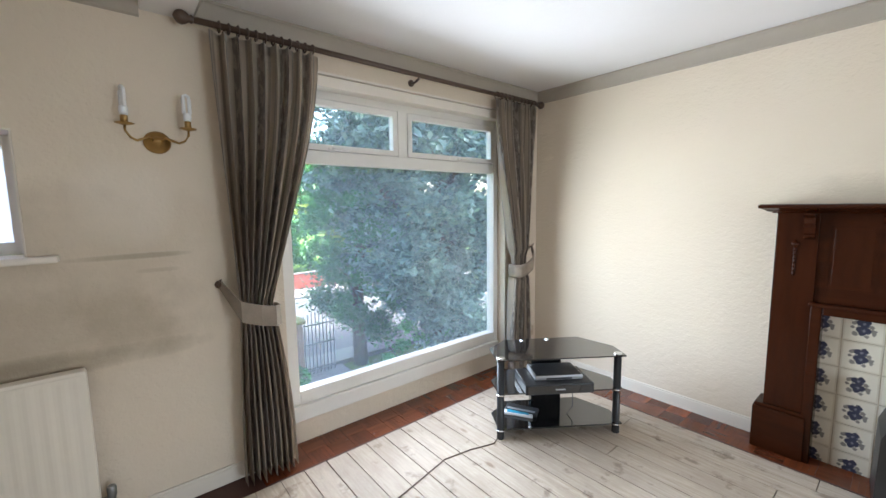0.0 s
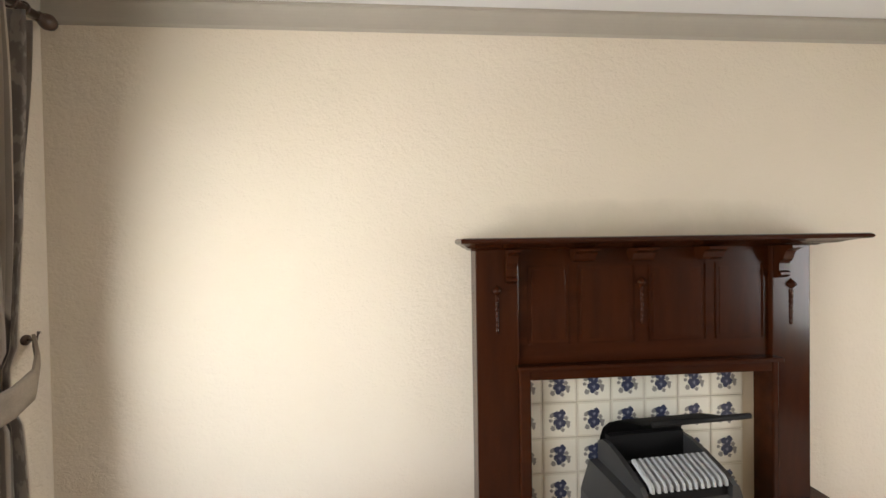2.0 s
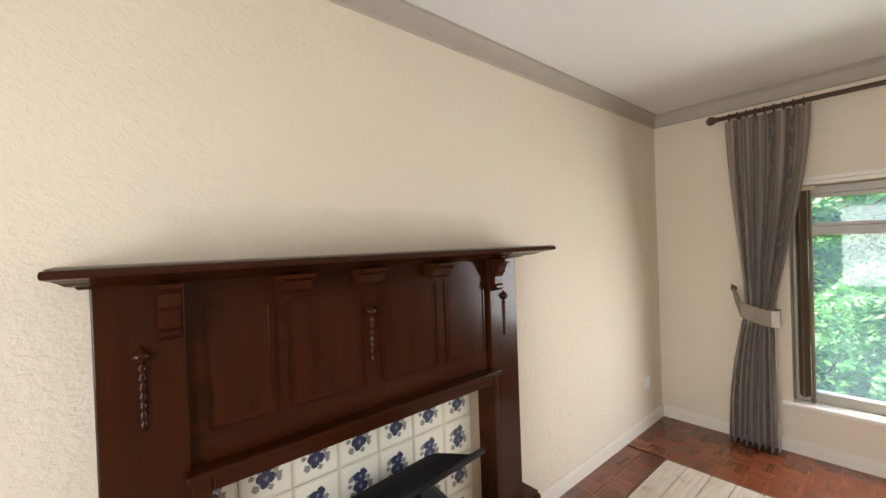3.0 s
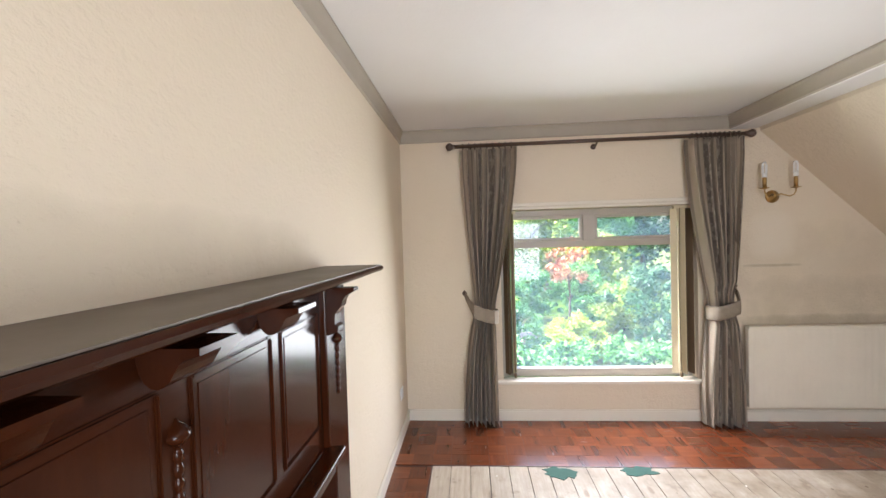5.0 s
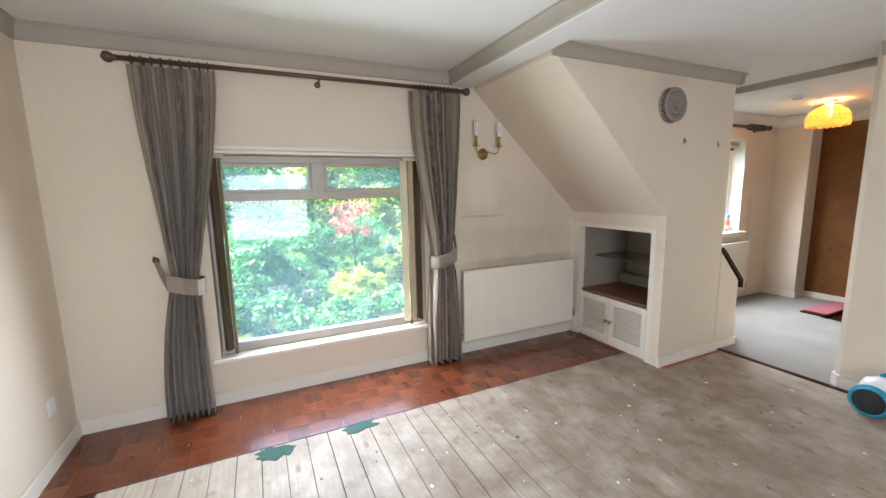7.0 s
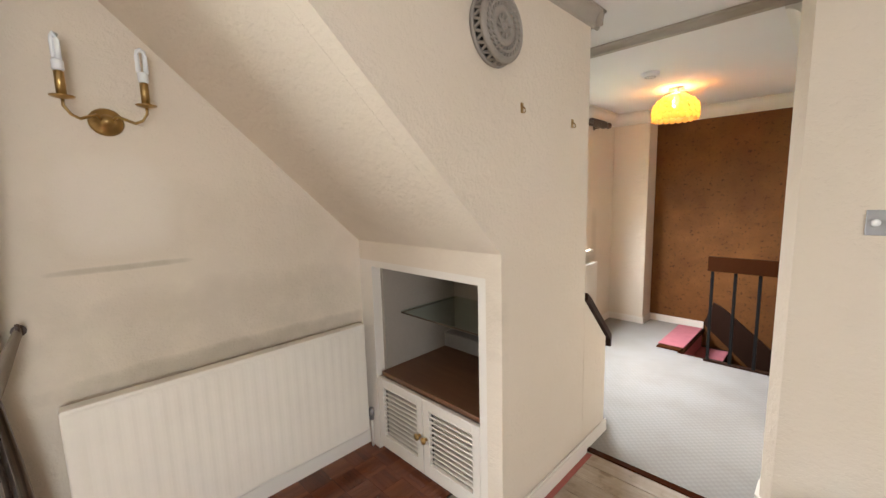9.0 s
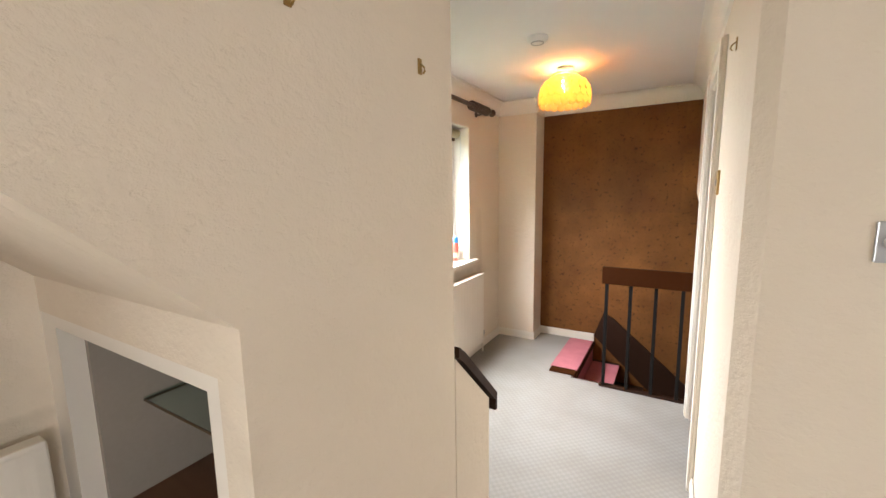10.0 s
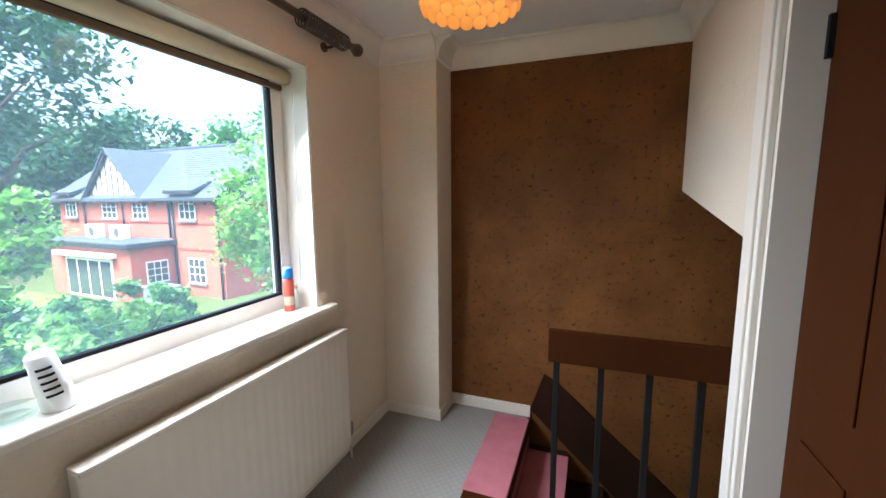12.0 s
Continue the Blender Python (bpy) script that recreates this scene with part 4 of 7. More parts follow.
curtain("curtain", -5.02, -0.64, -0.14, -0.34, 0.93, -0.48, -0.22, 2.235, 0.02, -0.10, "taupe striped curtain tied back in the room corner", 7)
curtain("curtain", -0.095, -0.94, -0.50, -0.66, 0.93, -0.75, -0.48, 2.205, 0.015, -0.50, "taupe striped curtain tied back near the fireplace wall", 8)
curtain("curtain", -0.095, -2.62, -2.22, -2.46, 0.93, -2.60, -2.33, 2.205, 0.015, -2.60, "taupe striped curtain tied back beside a wall light", 8)

# ---- vertical blind stacks in the garden window ----
for name, ya, yb, n, lab in (("vertical_blind", -0.84, -0.90, 3, "brown and cream blind slats bunched at the side"), ("vertical_blind", -2.30, -2.21, 4, "cream and brown blind slats bunched at the side")):
    vb = thing(name, (0.04, (ya + yb) / 2, 0.34), lab, "blind", "vertical blinds")
    part("head_rail", boxes((0.02, 0.06, min(ya, yb) - 0.03, max(ya, yb) + 0.03, 1.69, 1.718), bevel=0.003), M_BLIND, vb)
    for i in range(n):
        y = ya + (yb - ya) * i / (n - 1)
        w = -0.012 if i % 2 else 0.012
        part("slat", prism(bm_new(), [(0.005, y - w), (0.06, y + w), (0.062, y + w + 0.003), (0.007, y - w + 0.003)], "z", 0.37, 1.69), M_BLIND if i == n - 1 or i == 2 else M_BROWNBLIND, vb)
    if yb < -1.5:
        part("slat", prism(bm_new(), [(0.022, yb + 0.012), (0.045, yb + 0.052), (0.048, yb + 0.052), (0.025, yb + 0.012)], "z", 0.37, 1.69), M_BLIND, vb, "broad cream slat turned to the room")
    bm = bm_new()
    tube(bm, [(0.0, yb, 1.69), (0.0, yb + 0.01, 0.9), (0.005, yb, 0.39)], 0.0025, 6)
    lathe(bm, [(0.004, 0), (0.012, 0.01), (0.012, 0.035), (0.004, 0.045)], (0.005, yb, 0.345), "z", 10)
    part("cord", bm, M_BROWNBLIND, vb)

# hall roller blind
rb = thing("roller_blind", (0.02, -6.03, 1.86), "rolled-up cream roller blind at the head of the hall window", "blind")
part("roll", tube(bm_new(), [(0.005, -6.575, 1.935), (0.005, -5.48, 1.935)], 0.033, 20), M_BLIND, rb)
part("bottom_bar", boxes((0.015, 0.035, -6.56, -5.495, 1.875, 1.9), bevel=0.004), M_BROWNBLIND, rb)
part("cord", tube(bm_new(), [(-0.03, -6.57, 1.93), (-0.032, -6.565, 1.5), (-0.03, -6.56, 1.0)], 0.0025, 6), M_WHITEPL, rb)


# ---- radiators ----
def radiator(wx, face, y0, y1, z0, z1, label):
    """A pressed steel panel: flutes, a rolled top, valves and pipes. face: +1 or -1, the way it faces along x."""
    t = thing("radiator", (wx + face * 0.06, (y0 + y1) / 2, z0), label, "radiator", "panel radiators")
    bm = bm_new()
    xf = wx + face * 0.085
    n = int((y1 - y0) / 0.0125)
    prof = []
    for i in range(n + 1):
        y = y0 + 0.02 + (y1 - y0 - 0.04) * i / n
        prof.append((y, 0.0011 if (i % 4) in (0, 1) else 0.0))
    top, bot = z1 - 0.035, z0 + 0.03
    grid = [[bm.verts.new((xf + face * (d if 0 < k < 3 else 0), y, z)) for y, d in prof] for k, z in enumerate((bot - 0.02, bot, top, top + 0.02))]
    for a, b in zip(grid, grid[1:]):
        for i in range(n):
            bm.faces.new((a[i], a[i + 1], b[i + 1], b[i]))
    box(bm, xf - face * 0.04, xf - face * 0.001, y0, y1, z0, z1, 0.006)
    part("panel", bm, M_RAD, t)
    part("top_grille", boxes((xf - face * 0.05, xf + face * 0.006, y0 + 0.004, y1 - 0.004, z1 - 0.012, z1 + 0.006), bevel=0.004), M_RAD, t)
    for y, s in ((y0, -1), (y1, 1)):
        bm = bm_new()
        tube(bm, [(xf - face * 0.03, y, z0 + 0.05), (xf - face * 0.03, y + s * 0.035, z0 + 0.05)], 0.009, 10)
        lathe(bm, [(0.012, -0.02), (0.014, 0.0), (0.017, 0.006), (0.017, 0.045), (0.012, 0.052)], (xf - face * 0.03, y + s * 0.035, z0 + 0.05), "z", 12)
        part("valve", bm, M_METALGREY, t)
        part("pipe", tube(bm_new(), [(xf - face * 0.03, y + s * 0.035, z0 + 0.03), (xf - face * 0.03, y + s * 0.035, 0.0)], 0.0075, 10), M_GLOSS, t)
    return t


radiator(0.0, -1, -3.895, -2.66, 0.135, 0.757, "cream fluted panel radiator on the wall under a sloping soffit")
radiator(XW, 1, -4.2, -3.08, 0.135, 0.772, "cream panel radiator under the small window")
radiator(-0.1, -1, -6.70, -5.57, 0.105, 0.738, "white fluted panel radiator under the hall window sill")


# ---- wall lights ----
def wall_light(wx, face, y, z, label, tall=0.075):
    t = thing("wall_light", (wx + face * 0.01, y, z), label, "wall light", "twin candle wall lights")
    bm = bm_new()
    lathe(bm, [(0.05, 0), (0.052, face * 0.006), (0.044, face * 0.014), (0.03, face * 0.018), (0.024, face * 0.034), (0.012, face * 0.044), (0.001, face * 0.048)], (wx, y, z), "x", 24)
    for v in bm.verts:
        v.co.z = z + (v.co.z - z) * 0.95
    part("back_plate", bm, M_BRASS, t)
    for s in (-1, 1):
        ye = y + s * 0.112
        xo = wx + face * 0.085
        part("arm", tube(bm_new(), [(wx + face * 0.03, y + s * 0.012, z), (wx + face * 0.05, y + s * 0.03, z + 0.016), (wx + face * 0.06, y + s * 0.05, z + 0.006), (xo - face * 0.01, y + s * 0.075, z - 0.006), (xo, y + s * 0.096, z + 0.004), (xo, ye, z + 0.03), (xo, ye, z + 0.055)], 0.005, 8), M_BRASS, t)
        part("drip_pan", lathe(bm_new(), [(0.004, 0), (0.032, 0.008), (0.034, 0.011), (0.01, 0.008), (0.009, 0.018)], (xo, ye, z + 0.05), "z", 20), M_BRASS, t)
        part("candle_tube", lathe(bm_new(), [(0.0135, 0), (0.0135, tall), (0.009, tall + 0.006)], (xo, ye, z + 0.06), "z", 16), M_BRASS, t)
        zb = z + tall + 0.064
        bm = lathe(bm_new(), [(0.011, 0), (0.016, 0.004), (0.0165, 0.03), (0.013, 0.036)], (xo, ye, zb), "z", 14)
        du = (0.0, 0.0115) if s * face > 0 else (0.011, 0.005)
        loop = [(-1, 0.034), (-1, 0.095), (-0.8, 0.108), (0, 0.114), (0.8, 0.108), (1, 0.095), (1, 0.034)]
        tube(bm, [(xo + du[0] * q, ye + du[1] * q, zb + h) for q, h in loop], 0.0078, 10)
        part("bulb", bm, M_WHITEPL, t, "unlit white loop-tube bulb")
    return t


wall_light(0.0, -1, -2.90, 1.755, "brass twin-candle wall light, unlit, beside the curtain")
wall_light(XW, 1, -2.765, 1.725, "brass twin-candle wall light, unlit, beside the street window", 0.028)

# ---- ceiling lamp of capiz discs ----
lamp = thing("ceiling_lamp", (-0.908, -6.44, HALL_CEIL), "lit ceiling lamp with a shade of amber shell discs", "ceiling lamp")
part("ceiling_rose", lathe(bm_new(), [(0.055, 0), (0.055, -0.018), (0.03, -0.026), (0.02, -0.05)], (-0.908, -6.44, HALL_CEIL), "z", 24), M_WHITEPL, lamp)
M_SHELL = bpy.data.materials.new("amber_shell")
M_SHELL.use_nodes = True
_nt = M_SHELL.node_tree
_bs = _nt.nodes["Principled BSDF"]
_c = _mix(_nt, _noise(_nt, _coords(_nt), 30, 3), (0.92, 0.58, 0.22), (0.95, 0.72, 0.40))
_nt.links.new(_c, _bs.inputs["Base Color"])
_bs.inputs["Roughness"].default_value = 0.3
_tr = _nt.nodes.new("ShaderNodeBsdfTranslucent")
_nt.links.new(_c, _tr.inputs[0])
_mx = _nt.nodes.new("ShaderNodeMixShader")
_mx.inputs[0].default_value = 0.75
_nt.links.new(_bs.outputs[0], _mx.inputs[1])
_nt.links.new(_tr.outputs[0], _mx.inputs[2])
_cl = _nt.nodes.new("ShaderNodeBsdfTransparent")
_cl.inputs[0].default_value = (1.0, 0.72, 0.36, 1)
_my = _nt.nodes.new("ShaderNodeMixShader")
_my.inputs[0].default_value = 0.22
_nt.links.new(_mx.outputs[0], _my.inputs[1])
_nt.links.new(_cl.outputs[0], _my.inputs[2])
_nt.links.new(_my.outputs[0], _nt.nodes["Material Output"].inputs[0])
M_BULB = bpy.data.materials.new("lit_bulb")
M_BULB.use_nodes = True
_bs = M_BULB.node_tree.nodes["Principled BSDF"]
_bs.inputs["Emission Color"].default_value = (1.0, 0.64, 0.26, 1)
_bs.inputs["Emission Strength"].default_value = 11
part("bulb", lathe(bm_new(), [(0.012, 0), (0.016, -0.02), (0.03, -0.05), (0.032, -0.075), (0.022, -0.098), (0.001, -0.107)], (-0.908, -6.44, 2.225), "z", 16), M_BULB, lamp, "glowing warm bulb")
part("bulb_holder", lathe(bm_new(), [(0.015, 0.03), (0.018, 0.0), (0.014, -0.01)], (-0.908, -6.44, 2.235), "z", 14), M_BRASS, lamp)
disc = None
for tier, (zc, rr, n, tilt) in enumerate(((2.205, 0.105, 14, 50), (2.168, 0.146, 18, 28), (2.132, 0.166, 20, 14), (2.092, 0.173, 21, 4), (2.048, 0.170, 21, -4))):
    for k in range(n):
        a = 2 * math.pi * (k + 0.5 * (tier % 2)) / n
        if disc is None:
            b = bm_new()
            lathe(b, [(0.001, 0.0016), (0.026, 0.001), (0.0275, 0), (0.026, -0.001), (0.001, -0.0016)], (0, 0, 0), "x", 12)
            me = bpy.data.meshes.new("shell_disc")
            b.to_mesh(me)
            b.free()
            me.materials.append(M_SHELL)
            disc = me
        o = new("shell_disc", disc)
        o.parent = lamp
        o.matrix_basis = Matrix.Translation((rr * math.cos(a), rr * math.sin(a), zc - HALL_CEIL)) @ Euler((0, -radians(tilt), a)).to_matrix().to_4x4()
bm = bm_new()
for zc, rr in ((2.232, 0.085), (2.185, 0.13)):
    n = 28
    tube(bm, [(-0.908 + rr * math.cos(2 * math.pi * k / n), -6.44 + rr * math.sin(2 * math.pi * k / n), zc) for k in range(n + 1)], 0.002, 6)
for k in range(3):
    a = 2 * math.pi * k / 3
    tube(bm, [(-0.908 + 0.02 * math.cos(a), -6.44 + 0.02 * math.sin(a), 2.24), (-0.908 + 0.085 * math.cos(a), -6.44 + 0.085 * math.sin(a), 2.232)], 0.002, 6)
part("wire_hoop", bm, M_BRASS, lamp)

sd = thing("smoke_detector", (-0.905, -5.82, HALL_CEIL), "round white smoke detector on the hall ceiling", "smoke detector")
part("body", lathe(bm_new(), [(0.058, 0), (0.058, -0.012), (0.05, -0.022), (0.044, -0.028), (0.001, -0.03)], (-0.905, -5.82, HALL_CEIL), "z", 28), M_WHITEPL, sd)
part("vent_ring", lathe(bm_new(), [(0.036, 0), (0.036, -0.004), (0.03, -0.004), (0.03, 0)], (-0.905, -5.82, HALL_CEIL - 0.0285), "z", 24), M_SILVER, sd)


# ---- fireplace surround ----
fs = thing("fireplace_surround", (-2.67, 0, 0), "dark mahogany mantelpiece with panelled frieze, on the cream wall", "fireplace")
part("jamb", boxes((-3.39, -3.215, -0.13, 0, 0.26, 1.362), bevel=0.004), M_MAHOG, fs)
part("jamb", boxes((-2.115, -1.94, -0.13, 0, 0.26, 1.362), bevel=0.004), M_MAHOG, fs)
part("plinth", boxes((-3.432, -3.20, -0.165, 0, 0, 0.25), (-3.425, -3.205, -0.158, 0, 0.25, 0.268), bevel=0.005), M_MAHOG_H, fs)
part("plinth", boxes((-2.13, -1.852, -0.165, 0, 0, 0.25), (-2.125, -1.86, -0.158, 0, 0.25, 0.268), bevel=0.005), M_MAHOG_H, fs)
part("frieze", boxes((-3.215, -2.115, -0.112, 0, 0.88, 1.362)), M_MAHOG_H, fs)
for a, b in ((-3.176, -2.995), (-2.965, -2.715), (-2.655, -2.40), (-2.36, -2.14)):
    pn = part("panel", boxes((a + 0.02, b - 0.02, -0.1138, -0.111, 0.985, 1.275), bevel=0.001), M_MAHOG, fs)
    bm = ring_frame(bm_new(), "y", -0.1172, -0.112, a, b, 0.965, 1.295, 0.007)
    bmesh.ops.bevel(bm, geom=[e for e in bm.edges if all(v.co.y < -0.117 for v in e.verts)], offset=0.003, segments=2, affect="EDGES")
    part("moulding", bm, M_MAHOG, pn)
bm = bm_new()
for r in ((-3.222, -3.175, -0.155, 0.0, 0.878), (-2.136, -2.108, -0.155, 0.0, 0.878), (-3.175, -2.136, -0.155, 0.832, 0.878)):
    box(bm, r[0], r[1], r[2], -0.04, r[3], r[4], 0.006)
box(bm, -3.232, -2.098, -0.172, -0.112, 0.872, 0.892, 0.006)
part("opening_moulding", bm, M_MAHOG_H, fs)
# carved drops: a leafy head with a string of beads
for x, y, z in ((-3.305, -0.13, 1.145), (-2.685, -0.112, 1.165), (-2.03, -0.13, 1.145)):
    pts, rs = [(x, y, z + 0.075)], [0.002]
    for k in range(45):
        pts.append((x, y - 0.001, z + 0.07 - 0.0044 * k))
        rs.append(0.017 * math.sin(math.pi * k / 9) + 0.003 if k < 9 else 0.0045 + 0.0045 * abs(math.sin(math.pi * (k - 9) / 5)) * (1 - 0.008 * k))
    bm = tube(bm_new(), pts, rs, 10)
    part("carved_drop", bm, M_MAHOG, fs)


def corbel(x0, x1, drop, out, y):
    """A scroll-sawn bracket: belly by the wall, then an S curve out to the tip."""
    pts = [(y, 1.362), (y - out, 1.362), (y - out, 1.352)]
    for a, b in ((0.86, 0.24), (0.76, 0.29), (0.68, 0.38), (0.60, 0.58), (0.52, 0.80), (0.43, 0.94), (0.33, 1.0), (0.22, 0.97), (0.12, 0.84), (0.04, 0.62)):
        pts.append((y - out * a, 1.362 - drop * b))
    pts.append((y, 1.362 - drop * 0.35))
    return prism(bm_new(), pts, "x", x0, x1)


def end_corbel(x0, x1, y):
    """A taller bracket with a slim stem and a small knob at its foot."""
    pts = [(y, 1.362), (y - 0.085, 1.362), (y - 0.085, 1.352), (y - 0.07, 1.345), (y - 0.058, 1.338), (y - 0.05, 1.325), (y - 0.045, 1.308), (y - 0.034, 1.296), (y - 0.026, 1.285), (y - 0.024, 1.255), (y - 0.034, 1.248), (y - 0.034, 1.238), (y - 0.02, 1.228), (y, 1.222)]
    return prism(bm_new(), pts, "x", x0, x1)


for x in (-2.95, -2.705, -2.405):
    part("corbel", corbel(x - 0.045, x + 0.045, 0.055, 0.09, -0.112), M_MAHOG, fs)
for x in (-3.25, -2.085):
    part("end_corbel", end_corbel(x - 0.022, x + 0.022, -0.13), M_MAHOG, fs)
bm = bm_new()
prof = [(0.0, 1.360), (-0.142, 1.360), (-0.15, 1.366), (-0.172, 1.370), (-0.188, 1.378), (-0.205, 1.384), (-0.222, 1.388), (-0.226, 1.396), (-0.222, 1.405), (0.0, 1.405)]
lo, hi = [], []
for yy, zz in prof:
    ex = -yy - 0.13 if yy < -0.13 else 0.0
    lo.append(bm.verts.new((-3.40 - max(0, ex) * 0.62, yy, zz)))
    hi.append(bm.verts.new((-1.945 + max(0, ex) * 2.0, yy, zz)))
# the ends carry the same moulding back to the wall
lo_b = [bm.verts.new((v.co.x, 0.0, v.co.z)) for v in lo]
hi_b = [bm.verts.new((v.co.x, 0.0, v.co.z)) for v in hi]
fsx = []
for i in range(1, len(prof) - 2):
    fsx.append(bm.faces.new((lo[i], lo[i + 1], hi[i + 1], hi[i])))
    fsx.append(bm.faces.new((lo_b[i], lo_b[i + 1], lo[i + 1], lo[i])))
    fsx.append(bm.faces.new((hi[i], hi[i + 1], hi_b[i + 1], hi_b[i])))
fsx.append(bm.faces.new((lo[1], lo_b[1], hi_b[1], hi[1])))
fsx.append(bm.faces.new((lo[8], lo_b[8], hi_b[8], hi[8])))
bmesh.ops.recalc_face_normals(bm, faces=fsx)
part("mantel_shelf", bm, M_MAHOG_H, fs)
part("shelf_top", boxes((-3.452, -1.762, -0.217, -0.001, 1.4055, 1.4085)), M_DUSTTOP, fs, "dusty pale worn top of the mantel shelf")

# gas fire standing in the tiled opening
gf = thing("gas_fire", (-2.665, -0.2, 0), "black gas fire with a hood and white ceramic bars", "gas fire")
GX = -2.665
part("casing", prism(bm_new(), [(GX - 0.275, 0.0), (GX + 0.275, 0.0), (GX + 0.27, 0.34), (GX + 0.23, 0.46), (GX - 0.23, 0.46), (GX - 0.27, 0.34)], "y", -0.33, -0.062), M_CASTIRON, gf)
for s0 in (-1, 1):
    x0 = GX + s0 * 0.17
    part("cheek", prism(bm_new(), [(-0.062, 0.44), (-0.36, 0.44), (-0.362, 0.485), (-0.34, 0.505), (-0.28, 0.525), (-0.22, 0.545), (-0.15, 0.56), (-0.10, 0.56), (-0.062, 0.54)], "x", x0, x0 + s0 * 0.02), M_CASTIRON, gf)
# hood: a bent sheet that sweeps forward and narrows to its rim
bm = bm_new()
sheet = []
for y, z, hw in ((-0.075, 0.50, 0.19), (-0.08, 0.56, 0.19), (-0.10, 0.61, 0.188), (-0.14, 0.65, 0.184), (-0.20, 0.685, 0.18), (-0.28, 0.712, 0.18), (-0.35, 0.732, 0.184), (-0.41, 0.762, 0.188)):
    sheet.append([bm.verts.new((GX + hw * q / 6, y, z)) for q in range(-6, 7)])
for a, b in zip(sheet, sheet[1:]):
    for q in range(12):
        bm.faces.new((a[q], a[q + 1], b[q + 1], b[q])).smooth = True
bmesh.ops.solidify(bm, geom=list(bm.faces), thickness=0.006)
part("hood", bm, M_IRON, gf)
part("hood_rim", tube(bm_new(), [(GX - 0.19, -0.412, 0.764), (GX + 0.19, -0.412, 0.764)], 0.01, 12), M_IRON, gf)
part("back_plate", boxes((GX - 0.17, GX + 0.17, -0.12, -0.085, 0.44, 0.58)), M_IRON, gf)
for i in range(13):
    x = GX - 0.155 + 0.0247 * i
    part("ceramic_bar", prism(bm_new(), [(-0.242, 0.548), (-0.252, 0.556), (-0.348, 0.52), (-0.36, 0.508), (-0.362, 0.488), (-0.348, 0.486), (-0.34, 0.503), (-0.246, 0.538)], "x", x, x + 0.0105), M_CERAMIC, gf)
part("grate", boxes((GX - 0.168, GX + 0.168, -0.345, -0.325, 0.44, 0.486), (GX - 0.168, GX + 0.168, -0.245, -0.228, 0.50, 0.54), bevel=0.005), M_IRON, gf)
for k, (dx, y, r) in enumerate(((-0.14, -0.36, 0.04), (-0.07, -0.37, 0.048), (0.0, -0.365, 0.044), (0.075, -0.37, 0.04), (0.14, -0.36, 0.036))):
    bm = bm_new()
    bmesh.ops.create_icosphere(bm, subdivisions=2, radius=r, matrix=Matrix.Translation((GX + dx, y, 0.375)))
    for v in bm.verts:
        v.co += 0.012 * noise.noise_vector(v.co * 18)
    part("coal", bm, M_IRON, gf)
part("front_rail", boxes((GX - 0.24, GX + 0.24, -0.425, -0.412, 0.22, 0.33), (GX - 0.24, GX - 0.225, -0.412, -0.33, 0.22, 0.33), (GX + 0.225, GX + 0.24, -0.412, -0.33, 0.22, 0.33), (GX - 0.225, GX + 0.225, -0.412, -0.33, 0.30, 0.32), bevel=0.003), M_METALGREY, gf)

gf.rotation_euler = (0, 0, 0.075)

# ---- TV stand and what lies on it ----
tv = thing("tv_stand", (-4.3, -0.9, 0), "three-tier black glass television stand on the bare boards", "tv stand")
SHAPE = [(-4.43, -1.262), (-3.965, -0.612), (-4.10, -0.515), (-4.355, -0.53), (-4.645, -0.955), (-4.60, -1.15)]
cx = sum(p[0] for p in SHAPE) / 6
cy = sum(p[1] for p in SHAPE) / 6
for z, k in ((0.497, 1.0), (0.285, 0.97), (0.06, 0.97)):
    bm = prism(bm_new(), [(cx + (x - cx) * k, cy + (y - cy) * k) for x, y in SHAPE], "z", z, z + 0.008)
    part("glass_shelf", bm, M_BLACKGLASS, tv)
for x, y in ((-4.435, -1.225), (-4.01, -0.63)):
    leg = part("leg", lathe(bm_new(), [(0.022, 0.0), (0.024, 0.004), (0.0225, 0.01), (0.0225, 0.496)], (x, y, 0), "z", 20), M_BLACK, tv)
    for z in (0.052, 0.277, 0.5055):
        part("collar", lathe(bm_new(), [(0.025, 0), (0.0265, 0.002), (0.0265, 0.006), (0.02, 0.009)], (x, y, z), "z", 20), M_CHROME, leg)
bm = bm_new()
d = Vector((0.465, 0.65, 0)).normalized()
nrm = Vector((-d.y, d.x, 0))
c0 = Vector((-4.42, -0.80, 0))
pts = [c0 + d * a + nrm * b for a, b in ((-0.1, -0.02), (0.1, -0.02), (0.1, 0.03), (-0.1, 0.03))]
prism(bm, [(p.x, p.y) for p in pts], "z", 0.0, 0.496)
part("back_column", bm, M_BLACKGLASS, tv)
for p in ((-4.56, -0.87), (-4.46, -0.725)):
    part("shelf_clip", boxes((p[0] - 0.012, p[0] + 0.012, p[1] - 0.012, p[1] + 0.012, 0.505, 0.511), bevel=0.002), M_CHROME, tv)


def slab(name, centre, sx, sy, z0, z1, turn, material, label, category, details=()):
    t = thing(name, (centre[0], centre[1], z0), label, category)
    b = boxes((-sx / 2, sx / 2, -sy / 2, sy / 2, z0, z1), bevel=min(0.006, (z1 - z0) / 4))
    rot = Matrix.Translation((centre[0], centre[1], 0)) @ Matrix.Rotation(turn, 4, "Z")
    bmesh.ops.transform(b, matrix=rot, verts=b.verts)
    part("body", b, material, t)
    for nm, r, m in details:
        b = boxes(r)
        bmesh.ops.transform(b, matrix=rot, verts=b.verts)
        part(nm, b, m, t)
    return t


